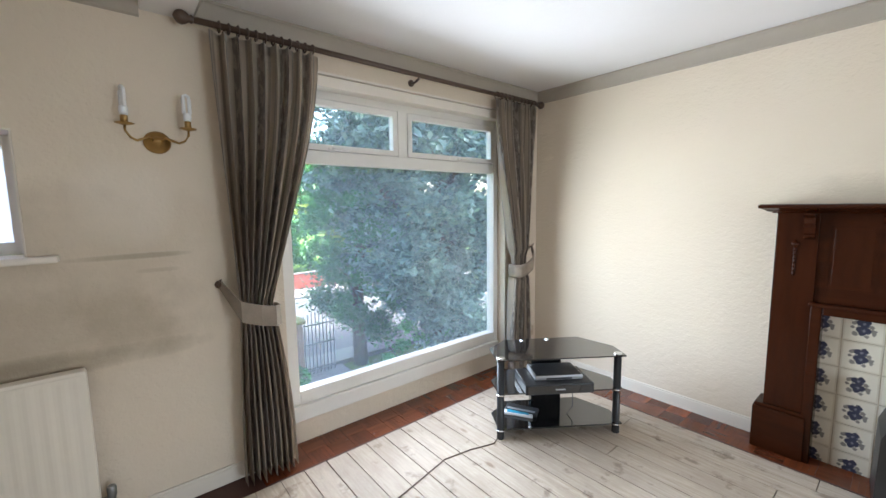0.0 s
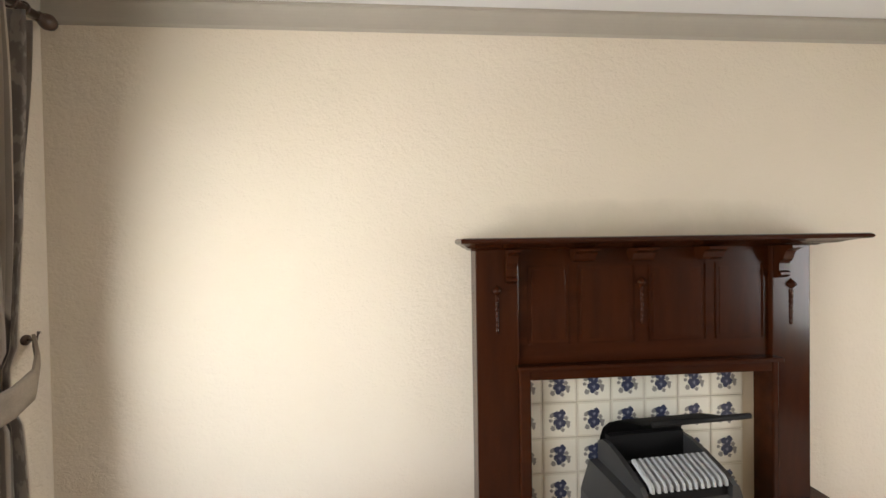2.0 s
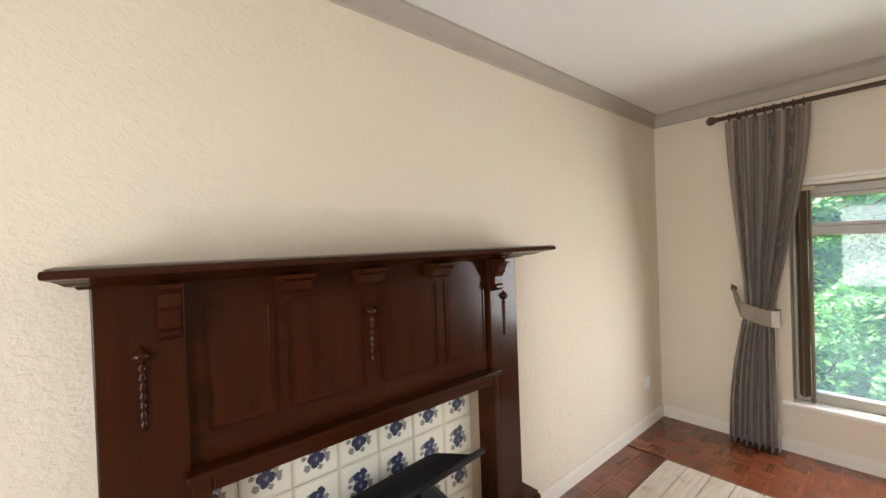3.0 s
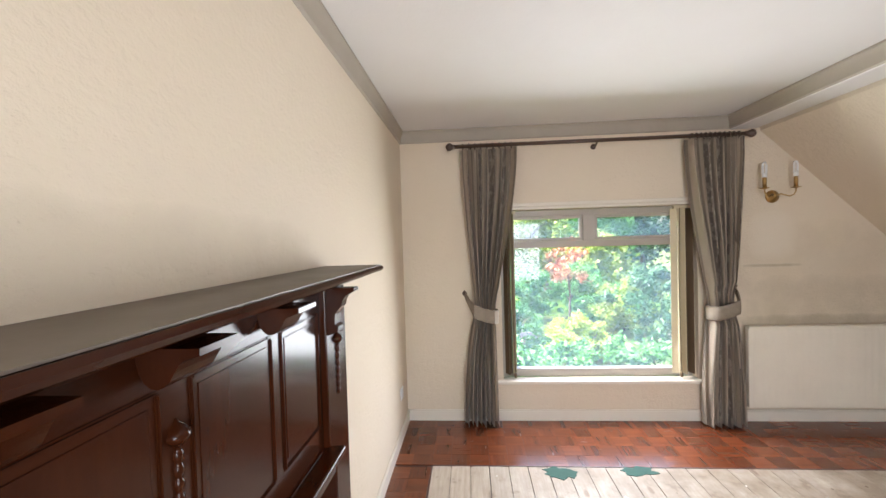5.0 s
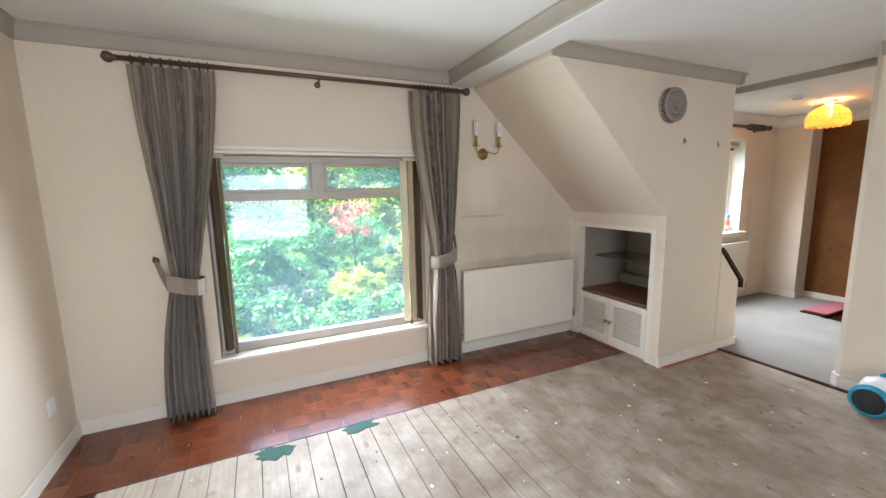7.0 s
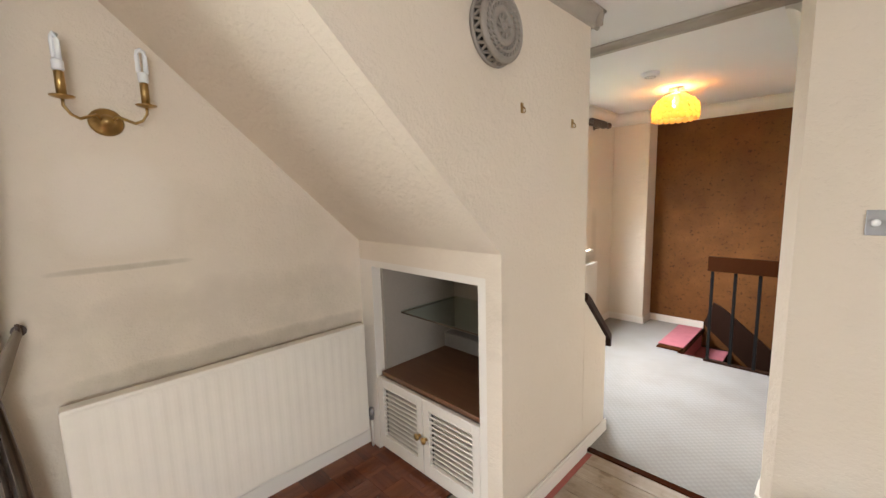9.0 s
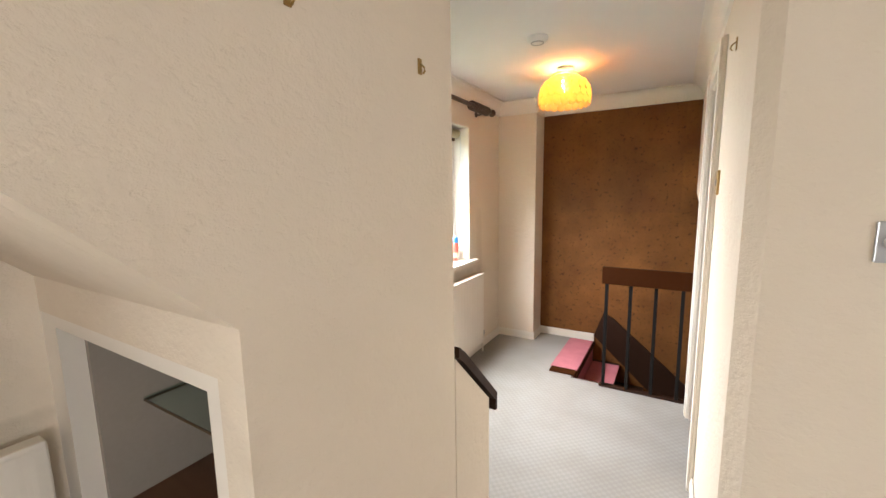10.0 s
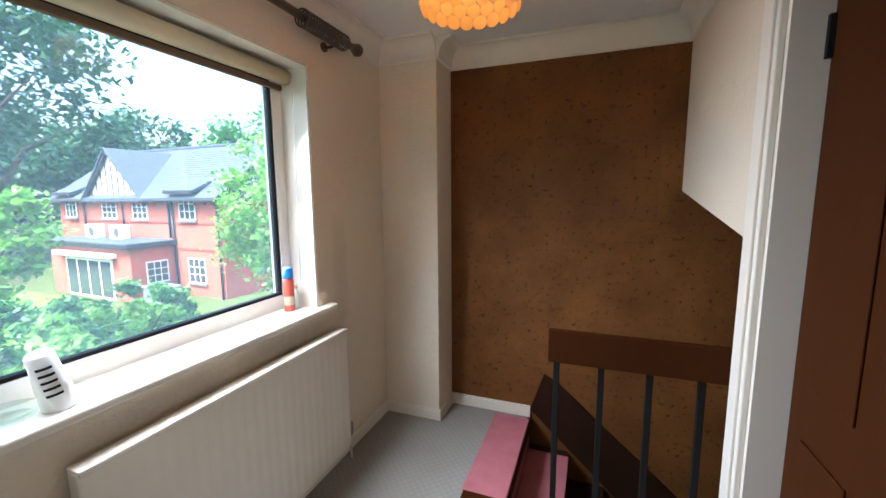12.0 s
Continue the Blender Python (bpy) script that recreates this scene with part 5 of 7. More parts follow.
TURN = math.atan2(0.65, 0.465)
slab("set_top_box", (-4.29, -0.90), 0.42, 0.26, 0.294, 0.355, TURN, M_BLACK, "black set-top box on the middle glass shelf", "set-top box",
     [("front_panel", (-0.2, 0.2, -0.133, -0.129, 0.30, 0.35), M_BLACKGLASS), ("display", (-0.03, 0.03, -0.1345, -0.1325, 0.322, 0.33), M_SILVER)])
slab("dvd_player", (-4.30, -0.875), 0.30, 0.19, 0.356, 0.385, TURN, M_SILVER, "slim silver disc player on top of a black box", "disc player",
     [("lid", (-0.14, 0.14, -0.09, 0.09, 0.385, 0.389), M_BLACK), ("tray", (-0.08, 0.08, -0.097, -0.094, 0.362, 0.372), M_BLACK)])
slab("remote_control", (-4.46, -1.03), 0.19, 0.045, 0.069, 0.088, 0.55, M_WHITEPL, "white remote control lying on the bottom shelf", "remote control", [("keypad", (-0.07, 0.07, -0.016, 0.016, 0.088, 0.091), M_CYANPL)])
slab("booklet", (-4.47, -0.98), 0.21, 0.09, 0.069, 0.092, 0.45, M_BLACK, "dark booklet lying beside a white remote", "booklet", [("label_strip", (-0.09, 0.09, -0.03, -0.01, 0.092, 0.094), M_SILVER)])
cb = thing("power_cable", (-4.43, -1.33, 0), "thin dark cable trailing over the floorboards", "cable")
part("wire", tube(bm_new(), [(-4.46, -1.20, 0.005), (-4.42, -1.30, 0.004), (-4.47, -1.45, 0.004), (-4.50, -1.62, 0.004), (-4.46, -1.80, 0.004), (-4.42, -1.99, 0.004), (-4.36, -2.2, 0.004), (-4.37, -2.5, 0.004)], 0.0035, 6), M_ROD, cb)
cb = thing("signal_cable", (-4.33, -0.75, 0.069), "thin black cables hanging behind the shelf", "cable")
part("wire", tube(bm_new(), [(-4.33, -0.78, 0.30), (-4.30, -0.74, 0.25), (-4.26, -0.72, 0.2), (-4.24, -0.75, 0.12), (-4.26, -0.78, 0.071)], 0.003, 6), M_BLACK, cb)
part("wire", tube(bm_new(), [(-4.25, -0.70, 0.30), (-4.20, -0.70, 0.25), (-4.15, -0.68, 0.27), (-4.12, -0.66, 0.293)], 0.003, 6), M_BLACK, cb)

# ---- cupboard under the stairs ----
cup = thing("louvred_cupboard", (-0.49, -3.95, 0), "white two-door louvred cupboard with a brown wooden top", "cupboard")
part("top_board", boxes((-0.872, -0.13, -4.58, -3.965, 0.452, 0.476), bevel=0.003), M_SHELFWOOD, cup, "dark brown wooden top")
part("plinth", boxes((-0.872, -0.11, -3.99, -3.968, 0.0, 0.03)), M_GLOSS, cup)
for x0, x1, kx in ((-0.868, -0.492, -0.515), (-0.488, -0.114, -0.465)):
    bm = bm_new()
    for r in ((x0, x0 + 0.045, 0.03, 0.447), (x1 - 0.045, x1, 0.03, 0.447), (x0 + 0.045, x1 - 0.045, 0.03, 0.1), (x0 + 0.045, x1 - 0.045, 0.40, 0.447)):
        box(bm, r[0], r[1], -3.966, -3.944, r[2], r[3], 0.002)
    box(bm, x0 + 0.04, x1 - 0.04, -3.986, -3.98, 0.05, 0.43)
    dr = part("door", bm, M_GLOSS, cup)
    for k in range(11):
        z = 0.108 + k * 0.0265
        part("slat", prism(bm_new(), [(-3.962, z), (-3.948, z + 0.018), (-3.950, z + 0.024), (-3.964, z + 0.006)], "x", x0 + 0.043, x1 - 0.043), M_GLOSS, dr)
    part("knob", lathe(bm_new(), [(0.01, 0.0), (0.008, 0.012), (0.018, 0.02), (0.017, 0.028), (0.001, 0.032)], (kx, -3.944, 0.235), "y", 16), M_BRASS, dr)
gs = thing("glass_shelf", (-0.5, -4.3, 0.79), "clear glass shelf on thin rails inside the recess", "shelf")
part("glass", boxes((-0.878, -0.132, -4.575, -4.12, 0.79, 0.796)), M_SHELFGLASS, gs)
bm = bm_new()
for p, q in (((-0.875, -4.12, 0.786), (-0.135, -4.12, 0.786)), ((-0.135, -4.575, 0.786), (-0.135, -4.12, 0.786)), ((-0.875, -4.575, 0.786), (-0.875, -4.12, 0.786))):
    tube(bm, [p, q], 0.004, 6)
part("rail", bm, M_BROWNBLIND, gs)

# ---- small things on the walls ----
vp = thing("pierced_wall_plate", (-0.995, -3.895, 2.035), "round grey pierced metal plate hung on the bulkhead", "wall plate")
M_PEWTER = mat("pewter_grey", (0.33, 0.285, 0.24), 0.6, metal=0.1, vary=0.2)
M_HOLE = mat("hole_shade_black", (0.02, 0.017, 0.014), 0.9, vary=0.05)
PC = Vector((-0.995, -3.895, 2.035))
# solid black backing stands in for the shade inside the pierced holes
part("back", lathe(bm_new(), [(0.112, 0.0), (0.108, -0.045), (0.001, -0.045)], PC, "x", 40), M_HOLE, vp, "near-black disc for the shade behind the piercing")
part("rim", lathe(bm_new(), [(0.124, 0.0), (0.127, -0.006), (0.124, -0.014), (0.115, -0.014), (0.115, 0.0)], PC, "x", 44), M_PEWTER, vp)
part("shoulder", lathe(bm_new(), [(0.115, -0.042), (0.121, -0.042), (0.118, -0.05), (0.108, -0.056), (0.099, -0.054), (0.099, -0.046)], PC, "x", 44), M_PEWTER, vp)
for k in range(40):
    a0, lean = 2 * math.pi * k / 40, 0.05 * (1 if k % 2 else -1)
    b = bm_new()
    q = []
    for dx, a, in ((-0.013, a0 - lean), (-0.043, a0 + lean)):
        u, w = Vector((0, math.cos(a), math.sin(a))), Vector((0, -math.sin(a), math.cos(a)))
        q += [PC + Vector((dx, 0, 0)) + u * r + w * d for r, d in ((0.113, -0.0045), (0.1205, -0.0045), (0.1205, 0.0045), (0.113, 0.0045))]
    vs = [b.verts.new(p) for p in q]
    for i in range(4):
        b.faces.new((vs[i], vs[(i + 1) % 4], vs[(i + 1) % 4 + 4], vs[i + 4]))
    b.faces.new(vs[:4]), b.faces.new(vs[4:])
    bmesh.ops.recalc_face_normals(b, faces=b.faces)
    part("side_bar", b, M_PEWTER, vp)
bm = bm_new()
for r, hw in ((0.0815, 0.004), (0.053, 0.0125), (0.014, 0.006)):
    lathe(bm, [(r + hw, -0.044), (r + hw, -0.053), (r - hw, -0.053), (r - hw, -0.044)], PC, "x", 36)
part("hoop", bm, M_PEWTER, vp)
for n, r0, r1, wd, skew in ((30, 0.085, 0.10, 0.0042, 0.07), (26, 0.065, 0.078, 0.004, 0.08), (9, 0.019, 0.042, 0.0055, 0.12)):
    for k in range(n):
        a = 2 * math.pi * k / n
        b = bm_new()
        q = []
        for r, aa in ((r0, a - skew), (r1, a + skew)):
            u, w = Vector((0, math.cos(aa), math.sin(aa))), Vector((0, -math.sin(aa), math.cos(aa)))
            q += [PC + Vector((-0.044, 0, 0)) + u * r + w * d for d in (-wd, wd)]
        q = [q[0], q[2], q[3], q[1]]
        lo = [b.verts.new(p) for p in q]
        hi = [b.verts.new(p + Vector((-0.0085, 0, 0))) for p in q]
        b.faces.new(hi)
        for i in range(4):
            b.faces.new((lo[i], lo[(i + 1) % 4], hi[(i + 1) % 4], hi[i]))
        bmesh.ops.recalc_face_normals(b, faces=b.faces)
        part("spoke", b, M_PEWTER, vp)


def wall_hook(p, axis, s, label):
    t = thing("wall_hook", p, label, "hook", "wall hooks")
    x, y, z = p
    if axis == "x":
        part("plate", boxes((x, x + s * 0.004, y - 0.008, y + 0.008, z - 0.02, z + 0.02), bevel=0.001), M_BRASS, t)
        part("prong", tube(bm_new(), [(x + s * 0.004, y, z + 0.006), (x + s * 0.016, y, z - 0.004), (x + s * 0.018, y, z - 0.014), (x + s * 0.012, y, z - 0.02)], 0.0028, 6), M_BRASS, t)
    return t


wall_hook((-0.995, -4.08, 1.795), "x", -1, "small brass picture hook on the bulkhead")
wall_hook((-0.995, -4.50, 1.78), "x", -1, "small brass picture hook near the bulkhead corner")
wall_hook((XH, -5.30, 1.93), "x", 1, "small metal hook on the hall wall")


def plate(name, c, axis, s, w, h, material, label, category, rockers, rocker_mat, shape="box"):
    """A wall plate on a plane across axis, facing s."""
    t = thing(name, c, label, category)
    x, y, z = c
    def slabm(cu, cz, hu, hz, d0, d1, bev):
        if axis == "x":
            return boxes((x + s * d0, x + s * d1, y + cu - hu, y + cu + hu, z + cz - hz, z + cz + hz), bevel=bev)
        return boxes((x + cu - hu, x + cu + hu, y + s * d0, y + s * d1, z + cz - hz, z + cz + hz), bevel=bev)
    part("face_plate", slabm(0, 0, w / 2, h / 2, 0.0, 0.009, 0.003), material, t)
    for cu, cz, hu, hz in rockers:
        if shape == "knob":
            part("dimmer_knob", lathe(bm_new(), [(0.014, s * 0.009), (0.013, s * 0.022), (0.001, s * 0.024)], (x + cu * (axis != "x"), y + cu * (axis == "x"), z + cz), axis, 16), rocker_mat, t)
        else:
            part("rocker", slabm(cu, cz, hu, hz, 0.009, 0.014, 0.001), rocker_mat, t)
    return t


plate("light_switch", (-2.03, YS, 1.325), "y", 1, 0.09, 0.09, M_SILVER, "square silver dimmer switch with two knobs", "light switch", [(-0.02, 0, 0, 0), (0.02, 0, 0, 0)], M_WHITEPL, "knob")
plate("light_switch", (XH, -5.57, 1.47), "x", 1, 0.088, 0.1, M_BRASS, "brass-edged light switch beside the door casing", "light switch", [(0, 0, 0.011, 0.012)], M_SILVER)
plate("wall_socket", (-0.279, 0, 0.332), "y", -1, 0.086, 0.086, M_WHITEPL, "white wall socket low on the wall by the room corner", "socket", [(0, 0.02, 0.006, 0.01)], M_WHITEPL)
plate("wall_socket", (XW, -0.075, 0.27), "x", 1, 0.09, 0.09, M_TAN, "cream wall socket beside the corner curtain", "socket", [(0, 0.02, 0.006, 0.01)], M_WHITEPL)
plate("aerial_socket", (XW, -0.075, 0.145), "x", 1, 0.08, 0.08, M_TAN, "cream aerial socket above the skirting board", "socket", [(0, 0.0, 0.008, 0.008)], M_WHITEPL)

# ---- cylinder cleaner by the opening ----
vc = thing("vacuum_cleaner", (-2.06, -4.6, 0), "white and blue cylinder vacuum cleaner with black wheels", "vacuum cleaner")
bm = bm_new()
lathe(bm, [(0.03, -0.17), (0.08, -0.15), (0.108, -0.08), (0.112, 0.0), (0.105, 0.09), (0.07, 0.16), (0.02, 0.18)], (-2.14, -4.6, 0.135), "x", 24)
part("body", bm, M_WHITEPL, vc)
for s in (-1, 1):
    w = part("wheel", lathe(bm_new(), [(0.02, 0), (0.085, 0), (0.1, s * 0.01), (0.1, s * 0.03), (0.085, s * 0.038), (0.03, s * 0.034)], (-2.05, -4.6 + s * 0.1, 0.1), "y", 28), M_CYANPL, vc, "blue-rimmed wheel")
    part("tyre", lathe(bm_new(), [(0.078, s * 0.034), (0.078, s * 0.042), (0.02, s * 0.046), (0.001, s * 0.046)], (-2.05, -4.6 + s * 0.1, 0.1), "y", 24), M_RUBBER, w)
part("carry_handle", tube(bm_new(), [(-2.05, -4.6, 0.24), (-2.10, -4.6, 0.275), (-2.2, -4.6, 0.28), (-2.26, -4.6, 0.24)], 0.013, 10), M_CYANPL, vc)
part("hose", tube(bm_new(), [(-2.30, -4.6, 0.15), (-2.42, -4.62, 0.2), (-2.55, -4.66, 0.1), (-2.7, -4.6, 0.03), (-2.9, -4.5, 0.025)], 0.018, 10), M_BLACK, vc)

# ---- things on the hall sill ----
ac = thing("aerosol_can", (-0.01, -6.50, 0.872), "red aerosol can with a blue cap on the sill", "spray can")
part("can", lathe(bm_new(), [(0.022, 0), (0.024, 0.004), (0.024, 0.145), (0.019, 0.155)], (-0.01, -6.50, 0.872), "z", 20), M_REDCAN, ac)
part("label_band", lathe(bm_new(), [(0.0245, 0.03), (0.0248, 0.031), (0.0248, 0.07), (0.0245, 0.071)], (-0.01, -6.50, 0.872), "z", 20), M_TAN, ac)
part("cap", lathe(bm_new(), [(0.0225, 0.155), (0.0235, 0.16), (0.022, 0.2), (0.018, 0.205), (0.001, 0.206)], (-0.01, -6.50, 0.872), "z", 20), M_BLUEPL, ac)
bt = thing("small_bottle", (0.0, -6.555, 0.872), "small pale plastic bottle beside the aerosol", "bottle")
part("body", lathe(bm_new(), [(0.016, 0), (0.018, 0.004), (0.018, 0.07), (0.009, 0.085), (0.009, 0.095)], (0.0, -6.555, 0.872), "z", 16), M_WHITEPL, bt)
part("lid", lathe(bm_new(), [(0.011, 0.095), (0.011, 0.112), (0.001, 0.113)], (0.0, -6.555, 0.872), "z", 14), M_TAN, bt)
mg = thing("travel_mug", (-0.065, -5.615, 0.872), "white tapered plastic cup with dark slots on the sill", "cup")
part("body", lathe(bm_new(), [(0.036, 0), (0.038, 0.004), (0.028, 0.15), (0.022, 0.156), (0.001, 0.157)], (-0.065, -5.615, 0.872), "z", 22), M_WHITEPL, mg)
for k in range(5):
    z = 0.05 + 0.018 * k
    b = bm_new()
    for a in (-0.55, 0.0, 0.55):
        ang = math.pi * 0.87 + a * 0.55
        r = 0.0375 - 0.008 * z / 0.15 - z * 0.0
        c = Vector((-0.065 + r * math.cos(ang), -5.615 + r * math.sin(ang), 0.872 + z))
        bmesh.ops.create_cube(b, size=1, matrix=Matrix.Translation(c) @ Matrix.Rotation(ang, 4, "Z") @ Matrix.Diagonal((0.003, 0.012, 0.006, 1)))
    part("slot", b, M_IRON, mg)
mg.rotation_euler = (-0.2, 0, 0)
ds = thing("ashtray", (-0.02, -5.53, 0.872), "shallow clear glass dish on the sill", "dish")
part("dish", lathe(bm_new(), [(0.05, 0), (0.062, 0.018), (0.066, 0.02), (0.058, 0.02), (0.046, 0.006), (0.001, 0.005)], (-0.02, -5.53, 0.872), "z", 24), M_SHELFGLASS, ds)

# ---- stairs, balustrade and handrail ----
st = thing("staircase_down", (-1.3, -7.0, 0), "pink-carpeted stairs going down beside the cork wall", "stairs")
part("landing_carpet", boxes((-1.005, -0.79, -7.41, -6.70, 0.004, 0.022), bevel=0.006), M_PINK, st, "pink carpet strip at the stair head")
part("nosing", boxes((-1.0, -0.80, -6.70, -6.612, 0.004, 0.018), (-1.015, -0.985, YC + 0.02, -6.612, -0.03, 0.004), bevel=0.003), M_DOORWOOD, st, "bare brown wooden edge")
for k in range(10):
    z, x = -0.185 * (k + 1), -1.0 - 0.215 * k
    tr = part("tread", boxes((x - 0.235, x - 0.0, YC + 0.004, -6.60, z - 0.03, z)), M_OAKSTAIN, st)
    # lower treads stay bare dark wood, standing in for shade over pink carpet
    if z > -0.3:
        part("carpet", boxes((x - 0.245, x - 0.006, -7.40, -6.66, z + 0.001, z + 0.014), (x - 0.006, x - 0.001, -7.40, -6.66, z + 0.014, z + 0.15), bevel=0.004), M_PINK, tr)
    part("riser", boxes((x - 0.0, x + 0.012, YC + 0.004, -6.60, z, z + 0.155)), M_OAKSTAIN, st)
# dark board added on the cork wall in the shape of its diagonal shadow
bm = bm_new()
prism(bm, [(-1.0, 0.06), (-1.08, 0.30), (-1.17, 0.25), (-3.2, -1.50), (-3.2, -1.95)], "y", YC + 0.001, YC + 0.022)
part("stair_shadow_board", bm, M_OAKSTAIN, st)
bm = bm_new()
prism(bm, [(-1.0, 0.0), (-1.757, 0.0), (-1.757, -0.25), (-1.0, -0.25)], "y", -6.60, -6.582)
part("floor_apron", bm, M_OAKSTAIN, st)

bl = thing("balustrade", (-1.47, -6.52, 0), "dark brown board rail on thin black balusters at the stair head", "balustrade")
part("top_rail", boxes((XH + 0.001, -1.188, -6.535, -6.507, 0.79, 0.912), bevel=0.004), M_DOORWOOD, bl)
for x in (-1.218, -1.374, -1.531, -1.688):
    part("baluster", boxes((x - 0.011, x + 0.011, -6.556, -6.536, -0.02, 0.86), bevel=0.002), M_IRON, bl)
part("base_rail", boxes((XH + 0.001, -1.19, -6.58, -6.535, 0.004, 0.022), bevel=0.003), M_OAKSTAIN, bl)

hr = thing("handrail", (-0.945, -4.93, 0.65), "dark wooden capping rail on the sloping low wall", "handrail")
part("rail", prism(bm_new(), [(-4.70, 0.885), (-4.735, 0.858), (-5.03, 0.572), (-5.04, 0.604), (-4.745, 0.892), (-4.70, 0.925)], "x", -1.0, -0.893), M_OAKSTAIN, hr)
part("rail_end", boxes((-1.0, -0.893, -5.042, -5.021, 0.53, 0.604), bevel=0.004), M_OAKSTAIN, hr)
up = thing("staircase_up", (-0.5, -4.95, 0), "carpeted steps rising behind the low wall", "stairs")
for k in range(6):
    y = -5.16 + 0.22 * k
    if y > -4.66:
        continue
    part("step", boxes((-0.9, -0.12, y, y + 0.24, 0.004, 0.19 * (k + 1)), bevel=0.01), M_CARPET, up)

# ---- bits on the floor ----
for x, y, w, h, seed in ((-0.735, -1.09, 0.13, 0.075, 1), (-0.71, -1.58, 0.13, 0.055, 2)):
    rng = random.Random(seed)
    g = thing("underlay_scrap", (x, y, 0), "torn scrap of dark green underlay stuck to the boards", "underlay", "green underlay scraps")
    pts = [(x + h * math.cos(a) * rng.uniform(0.55, 1.1), y + w * math.sin(a) * rng.uniform(0.6, 1.1)) for a in [2 * math.pi * k / 18 for k in range(18)]]
    part("scrap", prism(bm_new(), pts, "z", 0.0, 0.003), M_GREEN, g)
rs = thing("red_underlay_strip", (-1.03, -4.3, 0), "faded red underlay strip along the bulkhead skirting", "underlay")
M_REDSTRIP = mat("faded_red_underlay", (0.38, 0.11, 0.09), 0.9, vary=0.3, scale=14)
part("strip", boxes((-1.04, -1.012, -4.71, -3.97, 0.0, 0.003)), M_REDSTRIP, rs)
part("strip", boxes((-2.05, -1.88, YS + 0.017, YS + 0.045, 0.0, 0.003)), M_REDSTRIP, rs)
rng = random.Random(7)
for nm, m, n, lab in (("paint_spots", M_GLOSS, 70, "scattered white paint spots on the bare boards"), ("dark_stains", M_BROWNBLIND, 60, "scattered small dark knots and stains on the boards")):
    bm = bm_new()
    for _ in range(n):
        x, y, r = rng.uniform(-2.9, -0.75), rng.uniform(-4.6, -0.5), rng.uniform(0.004, 0.014)
        k = rng.randint(6, 9)
        vs = [bm.verts.new((x + r * rng.uniform(0.6, 1.3) * math.cos(2 * math.pi * i / k), y + r * rng.uniform(0.4, 1.0) * math.sin(2 * math.pi * i / k), 0.0012)) for i in range(k)]
        if y < -3.85 and x > -1.1:
            bmesh.ops.delete(bm, geom=vs, context="VERTS")
            continue
        bm.faces.new(vs)
    tagged(part(nm, bm, m), lab, "stains", kind="stuff")


# ---- outdoors ----
GZ = -3.3
setting("ground", boxes((-400, 400, -400, 400, GZ - 0.5, GZ)), M_EARTH, "garden earth and rough grass around the house", "ground")
setting("road", boxes((-23.0, -14.6, -200, 200, GZ - 0.2, GZ + 0.02)), M_ASPHALT, "grey asphalt street with a centre line", "road")
setting("pavement", boxes((-25.0, -23.0, -200, 200, GZ - 0.2, GZ + 0.13), (-14.6, -13.7, -200, 200, GZ - 0.2, GZ + 0.13), bevel=0.02), M_PAVE, "pale paved footways with kerbs", "pavement")
setting("road_line", boxes((-22.75, -22.65, -200, 200, GZ + 0.02, GZ + 0.026)), M_RENDER, "pale painted line along the far kerb", "road marking")
setting("driveway", boxes((-13.7, -5.6, -6.0, 2.0, GZ, GZ + 0.03)), M_PAVE, "pale paved drive in front of the house", "drive")
setting("lawn", boxes((21, 60, -16, 10, GZ, GZ + 0.04)), M_LAWN, "bright green garden lawn", "lawn")
setting("lawn_street", boxes((-60, -26.0, -60, 60, GZ, GZ + 0.6)), M_LAWN, "raised green lawn behind the far garden wall", "lawn")
setting("house_base", boxes((-5.45, 0.3, -6.56, 0.25, GZ, -0.31), (-5.45, 0.3, -7.75, -7.6, GZ, -0.31), (-0.88, 0.3, -7.6, -6.56, GZ, -0.31), (-5.45, -4.3, -7.6, -6.56, GZ, -0.31)), M_BRICK, "brick storey under the rooms", "wall")
setting("house_roof", boxes((-5.6, 0.45, -7.9, 0.4, 2.6, 2.75)), M_SLATE, "flat cover over the rooms", "roof")


def leaf_cloud(bm, rng, centre, radii, n, size, hollow=0.55, clumps=40):
    """Small folded leaves gathered in clumps through an uneven ball."""
    cl = []
    for _ in range(clumps):
        while True:
            v = Vector((rng.uniform(-1, 1), rng.uniform(-1, 1), rng.uniform(-1, 1)))
            if hollow < v.length < 1:
                break
        cl.append((Vector((v.x * radii[0], v.y * radii[1], v.z * radii[2])) + Vector(centre), rng.uniform(0.16, 0.36) * min(radii) * (0.5 if clumps > 200 else 1.0)))
    verts, faces = [], []
    for i in range(n):
        c, r = cl[rng.randrange(clumps)]
        p = c + Vector((rng.gauss(0, 0.5), rng.gauss(0, 0.5), rng.gauss(0, 0.38))) * r
        s = size * rng.uniform(0.6, 1.35)
        q = Euler((rng.uniform(-0.9, 0.9), rng.uniform(-0.9, 0.9), rng.uniform(0, 6.28))).to_matrix()
        k = len(verts)
        for w in ((-s, 0, 0), (0, -s * 0.5, -s * 0.15), (s, 0, -s * 0.2), (0, s * 0.5, -s * 0.15)):
            verts.append(p + q @ Vector(w))
        faces.append((k, k + 1, k + 2, k + 3))
    return verts, faces


